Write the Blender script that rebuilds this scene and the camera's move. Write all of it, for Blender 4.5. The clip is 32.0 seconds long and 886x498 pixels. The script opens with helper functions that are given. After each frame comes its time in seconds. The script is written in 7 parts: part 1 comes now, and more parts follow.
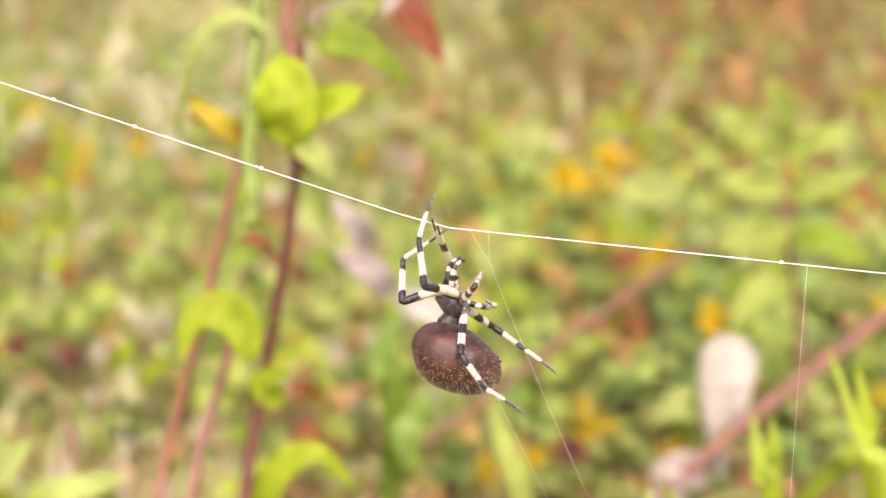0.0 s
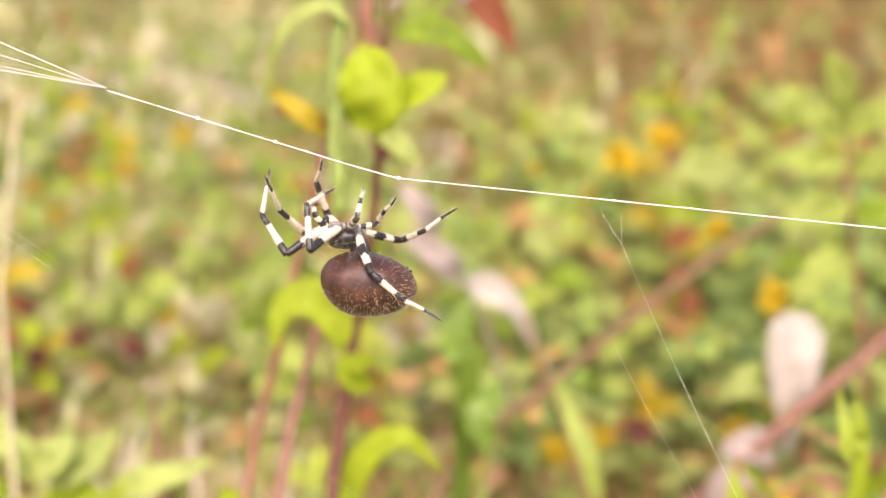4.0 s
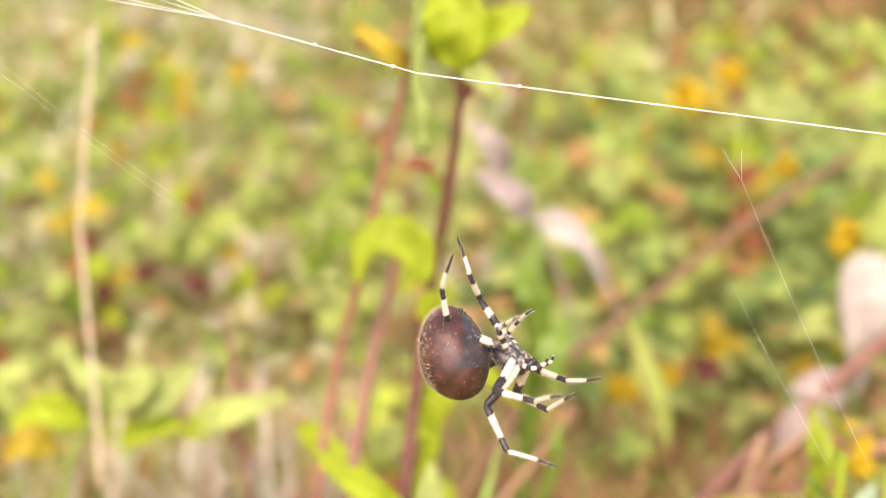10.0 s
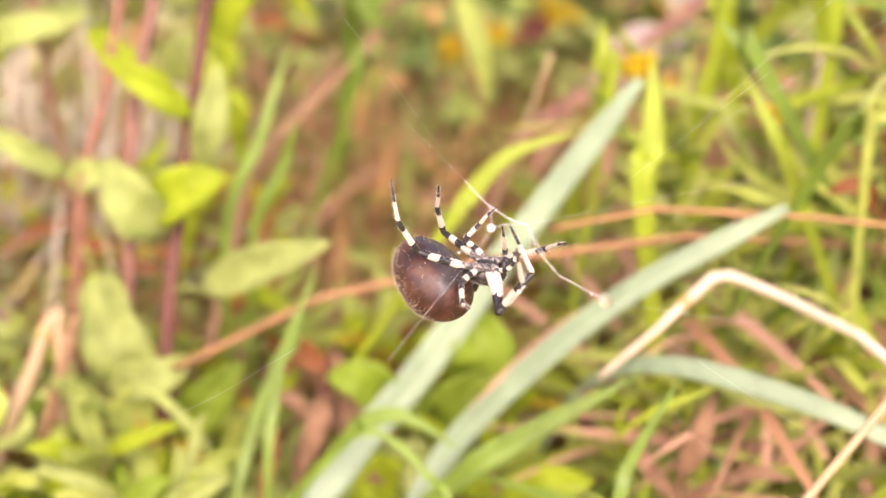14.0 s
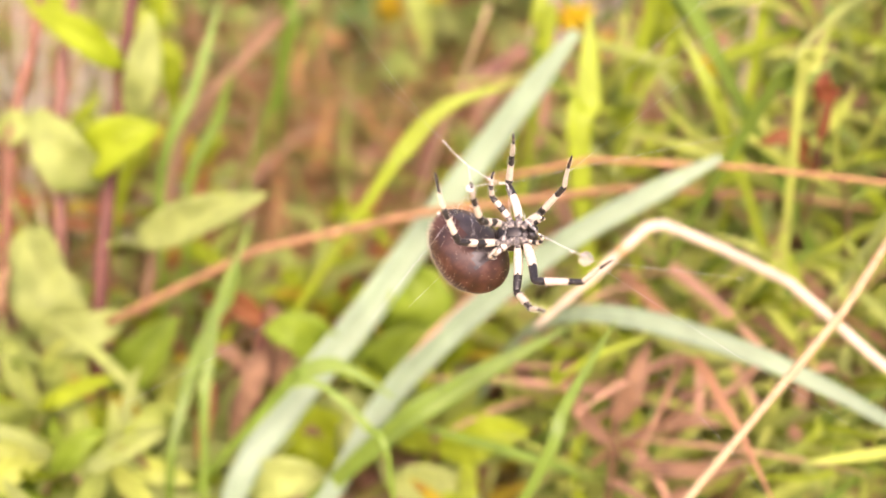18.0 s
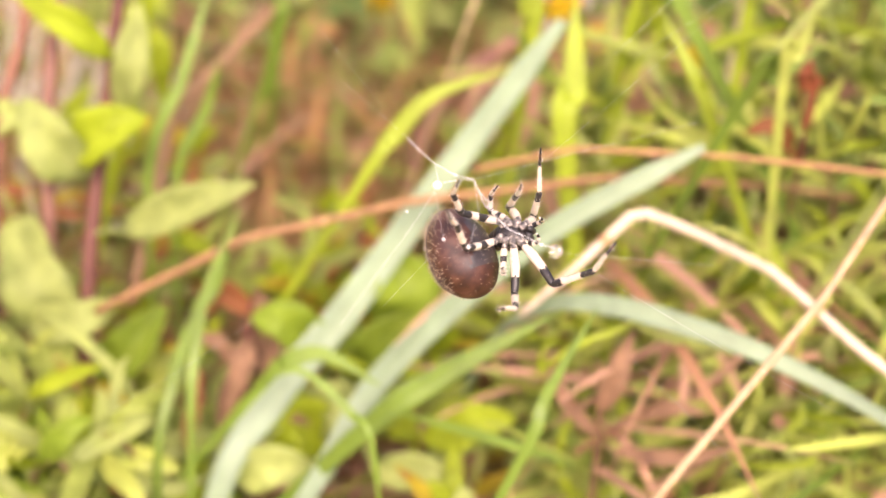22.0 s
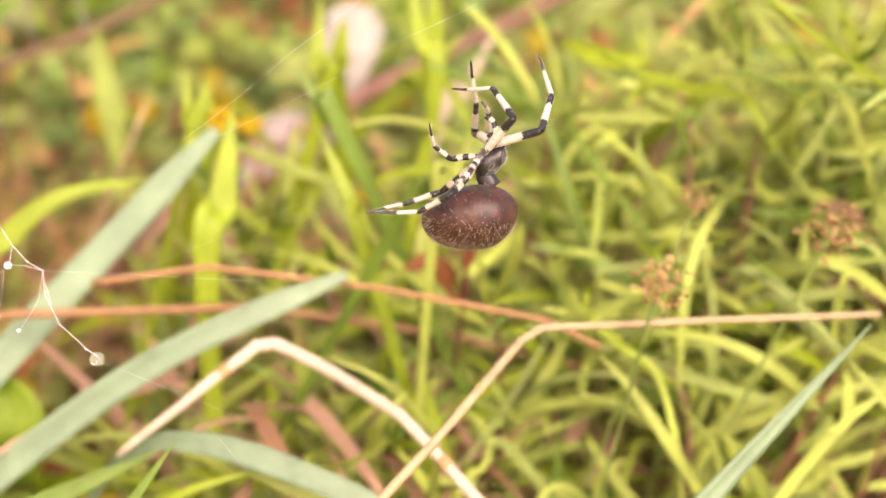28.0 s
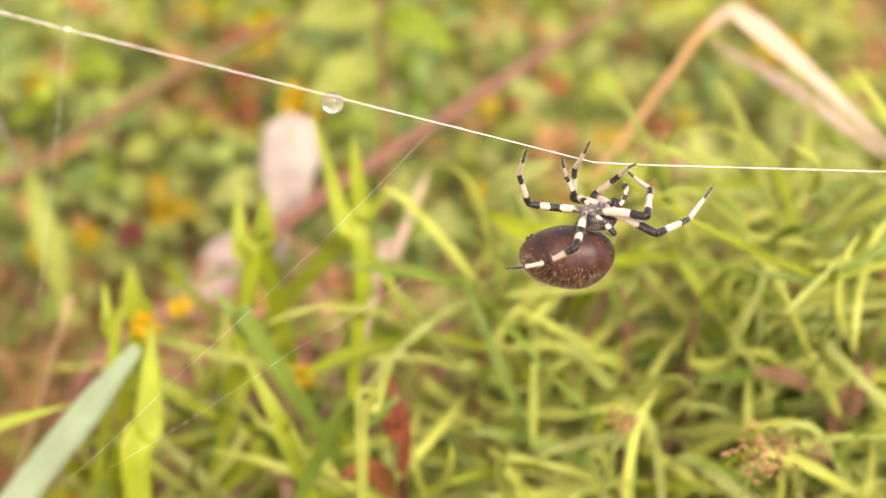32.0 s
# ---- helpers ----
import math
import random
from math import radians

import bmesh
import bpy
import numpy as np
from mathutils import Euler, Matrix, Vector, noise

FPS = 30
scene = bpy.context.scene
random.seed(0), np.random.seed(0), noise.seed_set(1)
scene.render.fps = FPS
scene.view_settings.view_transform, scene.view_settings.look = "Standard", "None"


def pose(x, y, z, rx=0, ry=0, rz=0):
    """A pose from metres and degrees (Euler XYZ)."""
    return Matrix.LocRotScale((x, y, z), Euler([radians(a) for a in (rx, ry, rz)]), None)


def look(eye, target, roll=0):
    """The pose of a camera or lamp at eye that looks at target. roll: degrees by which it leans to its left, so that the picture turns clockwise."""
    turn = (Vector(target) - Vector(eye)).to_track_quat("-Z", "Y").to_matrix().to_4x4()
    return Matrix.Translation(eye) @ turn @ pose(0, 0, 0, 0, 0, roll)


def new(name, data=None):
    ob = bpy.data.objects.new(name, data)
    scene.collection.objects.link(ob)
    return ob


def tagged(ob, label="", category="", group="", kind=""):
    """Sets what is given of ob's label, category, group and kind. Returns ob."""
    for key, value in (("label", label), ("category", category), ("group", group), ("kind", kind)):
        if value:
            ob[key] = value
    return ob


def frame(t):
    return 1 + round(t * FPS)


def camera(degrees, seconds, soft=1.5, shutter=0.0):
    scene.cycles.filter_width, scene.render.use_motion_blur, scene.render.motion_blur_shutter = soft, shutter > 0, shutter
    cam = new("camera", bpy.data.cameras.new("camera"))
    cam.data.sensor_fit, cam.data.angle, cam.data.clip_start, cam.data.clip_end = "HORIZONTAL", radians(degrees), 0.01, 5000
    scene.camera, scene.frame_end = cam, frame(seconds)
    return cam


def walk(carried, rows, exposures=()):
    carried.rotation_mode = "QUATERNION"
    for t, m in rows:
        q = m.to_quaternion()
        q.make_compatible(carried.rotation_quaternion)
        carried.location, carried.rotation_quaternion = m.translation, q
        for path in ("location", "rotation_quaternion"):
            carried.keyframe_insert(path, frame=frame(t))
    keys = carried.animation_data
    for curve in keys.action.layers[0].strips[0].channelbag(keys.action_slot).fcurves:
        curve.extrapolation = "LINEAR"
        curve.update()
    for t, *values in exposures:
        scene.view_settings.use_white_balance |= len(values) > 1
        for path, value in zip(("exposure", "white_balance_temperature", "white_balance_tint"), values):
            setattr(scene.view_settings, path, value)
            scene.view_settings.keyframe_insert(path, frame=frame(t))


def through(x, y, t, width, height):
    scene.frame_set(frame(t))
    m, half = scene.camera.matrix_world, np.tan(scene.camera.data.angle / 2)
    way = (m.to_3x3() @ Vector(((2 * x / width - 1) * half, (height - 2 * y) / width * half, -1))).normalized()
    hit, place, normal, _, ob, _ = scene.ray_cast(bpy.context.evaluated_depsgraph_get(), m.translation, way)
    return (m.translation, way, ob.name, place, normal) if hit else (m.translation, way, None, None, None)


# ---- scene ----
cam = camera(43.28, 32.0, soft=1.5)
cam.data.dof.use_dof, cam.data.dof.focus_distance, cam.data.dof.aperture_fstop = True, 0.168, 10.6
PATH = [
    (0, 0.00000, 0.00000, 0.34000, 69.000, -0.000, -0.000),
    (0.5, -0.00083, -0.00451, 0.33752, 69.418, 0.309, 0.031),
    (1, -0.00005, -0.00288, 0.33700, 68.678, 0.025, 0.211),
    (1.5, 0.00161, -0.00303, 0.33732, 67.738, -0.081, -0.307),
    (2, 0.00141, -0.00211, 0.33804, 67.522, -0.009, -0.572),
    (2.5, -0.00508, -0.00119, 0.34070, 67.751, 0.490, -1.068),
    (3, -0.01121, -0.00061, 0.34173, 67.952, 0.610, -0.787),
    (3.5, -0.01439, -0.00221, 0.34134, 68.141, 1.114, 0.042),
    (5.5, -0.02609, -0.00375, 0.34790, 68.250, 2.621, 2.025),
    (6, -0.03174, -0.00200, 0.35060, 67.885, 2.702, 2.892),
    (6.5, -0.03695, -0.00153, 0.34860, 68.177, 2.922, 3.478),
    (7, -0.03678, -0.00281, 0.35001, 68.341, 3.220, 3.956),
    (7.5, -0.03693, -0.00328, 0.34897, 68.384, 3.453, 3.860),
    (8, -0.03380, -0.00378, 0.34539, 67.916, 2.973, 4.049),
    (8.5, -0.03186, -0.00438, 0.34199, 66.938, 2.510, 3.460),
    (9, -0.03215, -0.00466, 0.34214, 66.346, 2.606, 2.778),
    (9.5, -0.02885, -0.00303, 0.34188, 65.714, 2.274, 2.819),
    (10, -0.02804, -0.00255, 0.34101, 65.120, 2.221, 2.748),
    (10.5, -0.02359, -0.00817, 0.32932, 62.745, 2.034, 2.742),
    (11, -0.02210, -0.01113, 0.32317, 61.104, 1.650, 2.572),
    (11.5, -0.02147, -0.01389, 0.31810, 59.466, 1.035, 2.725),
    (12, -0.01747, -0.01728, 0.31146, 58.160, 0.409, 2.897),
    (12.5, -0.01400, -0.02131, 0.30653, 56.567, 0.191, 2.626),
    (13, -0.01131, -0.02290, 0.30576, 54.779, -0.148, 1.951),
    (13.5, -0.00570, -0.02381, 0.30460, 53.220, -0.930, 0.634),
    (14, 0.00428, -0.02283, 0.30552, 52.333, -1.539, -0.769),
    (14.5, 0.00661, -0.02339, 0.30731, 52.072, -2.176, -1.701),
    (15, 0.00832, -0.02547, 0.30700, 52.197, -2.635, -2.209),
    (15.5, 0.00842, -0.02639, 0.30440, 51.653, -2.604, -2.526),
    (17.5, 0.00617, -0.02558, 0.30216, 50.787, -3.346, -3.168),
    (18, 0.00565, -0.02514, 0.30218, 50.758, -3.293, -3.163),
    (18.5, 0.00748, -0.02592, 0.30280, 50.770, -3.057, -3.070),
    (19, 0.00740, -0.02554, 0.30266, 51.016, -3.048, -2.994),
    (19.5, 0.00598, -0.02507, 0.30255, 51.132, -3.227, -3.075),
    (20, 0.00447, -0.02650, 0.30067, 51.245, -3.207, -2.922),
    (20.5, 0.00680, -0.02693, 0.30043, 50.791, -3.214, -2.827),
    (21, 0.00748, -0.02703, 0.30122, 50.352, -3.200, -3.067),
    (21.5, 0.00751, -0.02671, 0.30115, 50.369, -3.345, -3.169),
    (22, 0.00901, -0.02690, 0.30212, 50.435, -3.338, -3.155),
    (22.5, 0.01148, -0.02662, 0.30383, 50.796, -3.364, -3.236),
    (23, 0.01269, -0.02611, 0.30408, 51.090, -3.563, -3.285),
    (23.5, 0.01230, -0.02627, 0.30345, 51.261, -3.700, -3.440),
    (24, 0.01330, -0.02594, 0.30404, 51.387, -3.828, -3.500),
    (24.5, 0.01287, -0.02505, 0.30518, 51.798, -4.070, -3.733),
    (26.5, 0.03306, -0.03241, 0.26764, 57.077, -13.262, -7.087),
    (27, 0.04152, -0.02724, 0.26897, 57.974, -13.223, -8.001),
    (27.5, 0.04866, -0.02002, 0.27111, 59.242, -12.563, -8.165),
    (28, 0.05301, -0.01209, 0.27780, 60.803, -12.653, -8.995),
    (28.5, 0.06716, 0.00208, 0.30257, 59.496, -9.894, -8.622),
    (29, 0.06732, 0.01075, 0.31573, 58.371, -8.325, -9.580),
    (29.5, 0.06574, 0.01336, 0.31919, 58.870, -8.441, -10.002),
    (30, 0.06509, 0.01622, 0.32322, 59.122, -8.191, -10.268),
    (30.5, 0.06583, 0.01722, 0.32443, 59.780, -8.197, -10.049),
    (31, 0.06753, 0.01586, 0.32450, 60.142, -8.481, -9.960),
    (31.5, 0.06813, 0.01625, 0.32261, 60.094, -8.235, -10.637),
    (32, 0.06490, 0.01650, 0.32106, 59.992, -8.906, -11.656),
]
walk(cam, [(t, pose(x, y, z, rx, ry, rz)) for t, x, y, z, rx, ry, rz in PATH],
     exposures=[(0, 1.01, 7150, 26), (10, 1.07, 7200, 27), (15, 1.16, 7350, 34), (24, 1.12, 7400, 34), (28, 1.01, 7700, 29), (32, 0.88, 7700, 27)])

# ---- light: a bright, thinly clouded sky ----
world = bpy.data.worlds.new("overcast_sky")
scene.world = world
world.use_nodes = True
sky = world.node_tree.nodes.new("ShaderNodeTexSky")
sky.sky_type, sky.sun_disc, sky.sun_elevation, sky.sun_rotation = "NISHITA", False, radians(52), radians(-150)
sky.dust_density = 4.0
world.node_tree.links.new(sky.outputs[0], world.node_tree.nodes["Background"].inputs[0])
world.node_tree.nodes["Background"].inputs[1].default_value = 0.15
sun = new("sun", bpy.data.lights.new("sun", "SUN"))
sun.data.energy, sun.data.angle, sun.data.color = 2.2, radians(35), (1.0, 0.95, 0.86)
sun.matrix_world = look((0.3, -0.52, 0.78), (0, 0, 0))


# ---- materials ----
def nodes_of(name):
    m = bpy.data.materials.new(name)
    m.use_nodes = True
    return m, m.node_tree.nodes, m.node_tree.links, m.node_tree.nodes["Principled BSDF"]


def noise_ramp(nd, ln, scale, stops, detail=4.0, coord="Object", rough=0.6, random=0.0):
    """A colour ramp over noise at a real-world scale; random: how far each piece shifts along it."""
    tc, ns, rp = nd.new("ShaderNodeTexCoord"), nd.new("ShaderNodeTexNoise"), nd.new("ShaderNodeValToRGB")
    ns.inputs["Scale"].default_value, ns.inputs["Detail"].default_value, ns.inputs["Roughness"].default_value = scale, detail, rough
    ln.new(tc.outputs[coord], ns.inputs["Vector"])
    value = ns.outputs["Fac"]
    if random:
        oi, geo, a, b = nd.new("ShaderNodeObjectInfo"), nd.new("ShaderNodeNewGeometry"), nd.new("ShaderNodeMath"), nd.new("ShaderNodeMath")
        a.operation, b.operation = "ADD", "MULTIPLY_ADD"
        ln.new(oi.outputs["Random"], a.inputs[0])
        ln.new(geo.outputs["Random Per Island"], a.inputs[1])
        ln.new(a.outputs[0], b.inputs[0])
        b.inputs[1].default_value = random
        ln.new(ns.outputs["Fac"], b.inputs[2])
        sub = nd.new("ShaderNodeMath")
        sub.operation = "SUBTRACT"
        ln.new(b.outputs[0], sub.inputs[0])
        sub.inputs[1].default_value = random
        value = sub.outputs[0]
    ln.new(value, rp.inputs["Fac"])
    el = rp.color_ramp.elements
    while len(el) < len(stops):
        el.new(0.5)
    for e, (p, c) in zip(el, stops):
        e.position, e.color = p, (*c, 1)
    return rp.outputs["Color"], ns.outputs["Fac"]


def shade(c, k):
    return tuple(min(1.0, v * k) for v in c)


def plant_mat(name, colour, through=0.35, rough=0.5, spots=None, scale=160.0, random=0.25, light=1.22):
    """A leaf: mottled, veined, partly letting light through."""
    m, nd, ln, bs = nodes_of(name)
    spots = spots or shade(colour, 0.62)
    col, fac = noise_ramp(nd, ln, scale, [(0.22, spots), (0.42, shade(colour, 0.86)), (0.6, colour), (0.85, shade(colour, light))], random=random)
    ln.new(col, bs.inputs["Base Color"])
    bs.inputs["Roughness"].default_value = rough
    bs.inputs["Specular IOR Level"].default_value = 0.5 if rough < 0.5 else 0.25
    bump = nd.new("ShaderNodeBump")
    bump.inputs["Strength"].default_value, bump.inputs["Distance"].default_value = 0.35, 0.0006
    ln.new(fac, bump.inputs["Height"])
    ln.new(bump.outputs[0], bs.inputs["Normal"])
    tr, mx, out = nd.new("ShaderNodeBsdfTranslucent"), nd.new("ShaderNodeMixShader"), nd["Material Output"]
    ln.new(col, tr.inputs["Color"])
    mx.inputs[0].default_value = through
    ln.new(bs.outputs[0], mx.inputs[1])
    ln.new(tr.outputs[0], mx.inputs[2])
    ln.new(mx.outputs[0], out.inputs["Surface"])
    return m


def plain_mat(name, stops, scale, rough=0.5, bump=0.3, depth=0.0004, random=0.0, spec=0.5, detail=5.0):
    m, nd, ln, bs = nodes_of(name)
    col, fac = noise_ramp(nd, ln, scale, stops, random=random, detail=detail)
    ln.new(col, bs.inputs["Base Color"])
    bs.inputs["Roughness"].default_value = rough
    bs.inputs["Specular IOR Level"].default_value = spec
    bp = nd.new("ShaderNodeBump")
    bp.inputs["Strength"].default_value, bp.inputs["Distance"].default_value = bump, depth
    ln.new(fac, bp.inputs["Height"])
    ln.new(bp.outputs[0], bs.inputs["Normal"])
    return m


MAT = {
    "lime": plant_mat("lime_leaf", (0.39, 0.5, 0.03), 0.45),
    "green_leaf": plant_mat("green_leaf", (0.25, 0.37, 0.035), 0.4),
    "pale_leaf": plant_mat("pale_leaf", (0.47, 0.56, 0.17), 0.48),
    "pale_green": plant_mat("pale_green_leaf", (0.38, 0.47, 0.1), 0.4),
    "yellow_leaf": plant_mat("yellow_leaf", (0.52, 0.42, 0.04), 0.4, spots=(0.34, 0.16, 0.04)),
    "rust_leaf": plant_mat("rust_leaf", (0.34, 0.13, 0.045), 0.3),
    "red_leaf": plant_mat("red_leaf", (0.3, 0.1, 0.045), 0.35),
    "white_leaf": plant_mat("wilted_leaf", (0.53, 0.49, 0.42), 0.3, spots=(0.43, 0.36, 0.32)),
    "mauve_leaf": plant_mat("mauve_leaf", (0.46, 0.39, 0.34), 0.25),
    "blue_blade": plant_mat("pale_blue_green_blade", (0.29, 0.41, 0.24), 0.3, rough=0.38, scale=90),
    "teal_blade": plant_mat("teal_green_blade", (0.23, 0.34, 0.17), 0.3, rough=0.38, scale=90),
    "green_blade": plant_mat("green_blade", (0.21, 0.34, 0.045), 0.35, rough=0.4, scale=90),
    "lime_blade": plant_mat("lime_blade", (0.36, 0.47, 0.03), 0.4, rough=0.45, scale=90),
    "pale_blade": plant_mat("pale_blade", (0.54, 0.63, 0.13), 0.4, rough=0.45, scale=90),
    "dry_blade": plant_mat("dry_blade", (0.68, 0.56, 0.4), 0.3, rough=0.5, scale=120),
    "meadow": plant_mat("meadow_grass", (0.36, 0.41, 0.13), 0.4, scale=60, spots=(0.44, 0.27, 0.14), random=0.6, light=1.7),
    "foliage": plant_mat("fine_foliage", (0.37, 0.47, 0.06), 0.4, scale=80, spots=(0.34, 0.18, 0.06), random=0.6, light=1.5),
    "clover": plant_mat("clover", (0.145, 0.23, 0.06), 0.35, scale=80, spots=(0.1, 0.12, 0.025), random=0.65, light=1.9),
    "pale_meadow": plant_mat("pale_meadow_grass", (0.68, 0.69, 0.38), 0.4, scale=60, spots=(0.4, 0.4, 0.14), random=0.5, light=1.3),
    "brown_meadow": plant_mat("brown_meadow_grass", (0.5, 0.28, 0.11), 0.3, scale=60, spots=(0.2, 0.11, 0.05), random=0.5, light=1.5),
    "green_meadow": plant_mat("green_meadow_grass", (0.28, 0.38, 0.085), 0.4, scale=60, spots=(0.14, 0.18, 0.03), random=0.5, light=1.5),
    # whitish dry stalks; its paleness also imitates glare in the far left meadow
    "bleached": plant_mat("whitish_grass_blade", (0.8, 0.76, 0.62), 0.4, scale=60, spots=(0.6, 0.5, 0.34), random=0.4, light=1.1),
    "lawn": plant_mat("lawn_grass_blade", (0.35, 0.47, 0.1), 0.4, scale=60, spots=(0.24, 0.34, 0.06), random=0.4, light=1.3),
    "dark_litter": plant_mat("dark_litter_leaf", (0.19, 0.08, 0.05), 0.15, rough=0.65, spots=(0.06, 0.03, 0.02), light=1.6),
    "dead_leaf": plant_mat("dead_leaf", (0.27, 0.155, 0.085), 0.2, rough=0.7, spots=(0.09, 0.045, 0.03), scale=220, light=1.7),
    "litter": plant_mat("litter_leaf", (0.37, 0.195, 0.1), 0.2, rough=0.7, spots=(0.11, 0.05, 0.03)),
    "rose_litter": plant_mat("rosy_litter", (0.54, 0.32, 0.2), 0.2, rough=0.7),
    "red_stem": plant_mat("red_stem", (0.15, 0.058, 0.04), 0.0),
    "rust_stem": plant_mat("rust_stem", (0.28, 0.13, 0.08), 0.0),
    "pink_stem": plant_mat("pink_stem", (0.27, 0.135, 0.095), 0.0),
    "brown_stem": plant_mat("brown_stem", (0.2, 0.12, 0.06), 0.0),
    "green_stem": plant_mat("green_stem", (0.22, 0.3, 0.07), 0.0),
    "straw": plant_mat("straw", (0.62, 0.51, 0.36), 0.0, rough=0.45, scale=300),
    "tan_straw": plant_mat("tan_straw", (0.5, 0.31, 0.14), 0.0, scale=300),
    "pale_straw": plant_mat("pale_straw", (0.47, 0.34, 0.19), 0.0, scale=300),
    "orange_straw": plant_mat("orange_straw", (0.37, 0.2, 0.09), 0.0, scale=300),
    "brown_straw": plant_mat("brown_straw", (0.29, 0.17, 0.085), 0.0, scale=300),
    "orange": plant_mat("orange_petal", (0.82, 0.6, 0.03), 0.3),
    "maroon": plant_mat("maroon_petal", (0.2, 0.07, 0.05), 0.2),
    "tan": plant_mat("dry_floret", (0.55, 0.36, 0.15), 0.3),
    "rust": plant_mat("rust_floret", (0.42, 0.13, 0.05), 0.3),
    "soil": plain_mat("soil", [(0.3, (0.09, 0.045, 0.02)), (0.5, (0.25, 0.12, 0.045)), (0.7, (0.43, 0.22, 0.09))], 55.0, 0.95, 0.8, 0.004),
    "silk": plain_mat("silk", [(0.3, (0.8, 0.8, 0.78)), (0.7, (0.86, 0.86, 0.84))], 900.0, 0.3, 0.1, 0.00005),
    "abdomen": plain_mat("abdomen_skin", [(0.3, (0.022, 0.009, 0.006)), (0.5, (0.055, 0.02, 0.012)), (0.62, (0.085, 0.033, 0.02)), (0.8, (0.13, 0.065, 0.04))], 420.0, 0.45, 0.35, 0.00012, spec=0.5),
    "venter": plain_mat("venter_skin", [(0.3, (0.022, 0.018, 0.018)), (0.7, (0.06, 0.048, 0.045))], 500.0, 0.35, 0.3, 0.0001),
    "ivory": plain_mat("ivory_leg", [(0.28, (0.36, 0.3, 0.23)), (0.42, (0.6, 0.52, 0.4)), (0.6, (0.7, 0.62, 0.49)), (0.8, (0.76, 0.7, 0.58))], 1400.0, 0.4, 0.3, 0.00006),
    "black": plain_mat("black_leg", [(0.3, (0.012, 0.011, 0.011)), (0.7, (0.035, 0.032, 0.03))], 900.0, 0.33, 0.3, 0.00006),
    "grey": plain_mat("grey_leg", [(0.32, (0.025, 0.023, 0.022)), (0.5, (0.12, 0.11, 0.1)), (0.7, (0.5, 0.45, 0.38))], 1500.0, 0.42, 0.3, 0.00006),
    "brown_claw": plain_mat("brown_claw", [(0.3, (0.09, 0.04, 0.015)), (0.7, (0.22, 0.11, 0.05))], 900.0, 0.4, 0.2, 0.00004),
    "hair": plain_mat("hair", [(0.3, (0.48, 0.38, 0.26)), (0.7, (0.7, 0.61, 0.46))], 900.0, 0.5, 0.0),
    "leg_hair": plain_mat("leg_hair", [(0.3, (0.7, 0.64, 0.52)), (0.7, (0.86, 0.82, 0.72))], 900.0, 0.5, 0.0),
    "shield": plain_mat("shield", [(0.3, (0.012, 0.01, 0.009)), (0.55, (0.035, 0.028, 0.025)), (0.68, (0.07, 0.065, 0.06)), (0.82, (0.3, 0.28, 0.26))], 1100.0, 0.3, 0.3, 0.0001),
}
m, nd, ln, bs = nodes_of("water_drop")
bs.inputs["Transmission Weight"].default_value, bs.inputs["IOR"].default_value, bs.inputs["Roughness"].default_value = 0.93, 1.33, 0.0
bs.inputs["Base Color"].default_value = (0.95, 0.95, 0.93, 1)
MAT["water"] = m
m, nd, ln, bs = nodes_of("eye")
bs.inputs["Base Color"].default_value, bs.inputs["Roughness"].default_value = (0.01, 0.008, 0.006, 1), 0.08
MAT["eye"] = m
DISTANCE = plain_mat("far_meadow", [(0.3, (0.2, 0.2, 0.07)), (0.5, (0.34, 0.37, 0.14)), (0.7, (0.46, 0.42, 0.22))], 9.0, 1.0, 0.0)


# ---- shapes ----
def spline(points, n):
    """n + 1 places along a smooth curve through the points."""
    p = [Vector(q) for q in points]
    p = [p[0] * 2 - p[1]] + p + [p[-1] * 2 - p[-2]]
    out = []
    for k in range(n + 1):
        s = k / n * (len(p) - 3)
        i = min(int(s), len(p) - 4)
        u = s - i
        a, b, c, d = p[i:i + 4]
        out.append(0.5 * (2 * b + (c - a) * u + (2 * a - 5 * b + 4 * c - d) * u * u + (3 * b - a - 3 * c + d) * u ** 3))
    return out


def mesh(name, verts, faces, mats, index=None, smooth=True):
    me = bpy.data.meshes.new(name)
    me.from_pydata([tuple(v) for v in verts], [], faces)
    for mt in mats:
        me.materials.append(mt)
    if index is not None:
        me.polygons.foreach_set("material_index", index)
    me.polygons.foreach_set("use_smooth", [smooth] * len(me.polygons))
    me.update()
    return me


def tube_data(points, radii, sides=8, seed=None):
    """Vertices and faces of a closed tube; radii: one a point."""
    verts, faces = [], []
    up = Vector((0.31, 0.87, 0.38)).normalized()
    for k, p in enumerate(points):
        d = (points[min(k + 1, len(points) - 1)] - points[max(k - 1, 0)]).normalized()
        a = d.cross(up)
        a = (a if a.length > 1e-6 else d.cross(Vector((1, 0, 0)))).normalized()
        b = d.cross(a)
        for s in range(sides):
            w = 2 * math.pi * s / sides
            verts.append(p + (a * math.cos(w) + b * math.sin(w)) * radii[k])
    n = len(points)
    for k in range(n - 1):
        for s in range(sides):
            t = (s + 1) % sides
            faces.append((k * sides + s, k * sides + t, (k + 1) * sides + t, (k + 1) * sides + s))
    faces.append(tuple(range(sides - 1, -1, -1)))
    faces.append(tuple((n - 1) * sides + s for s in range(sides)))
    return verts, faces


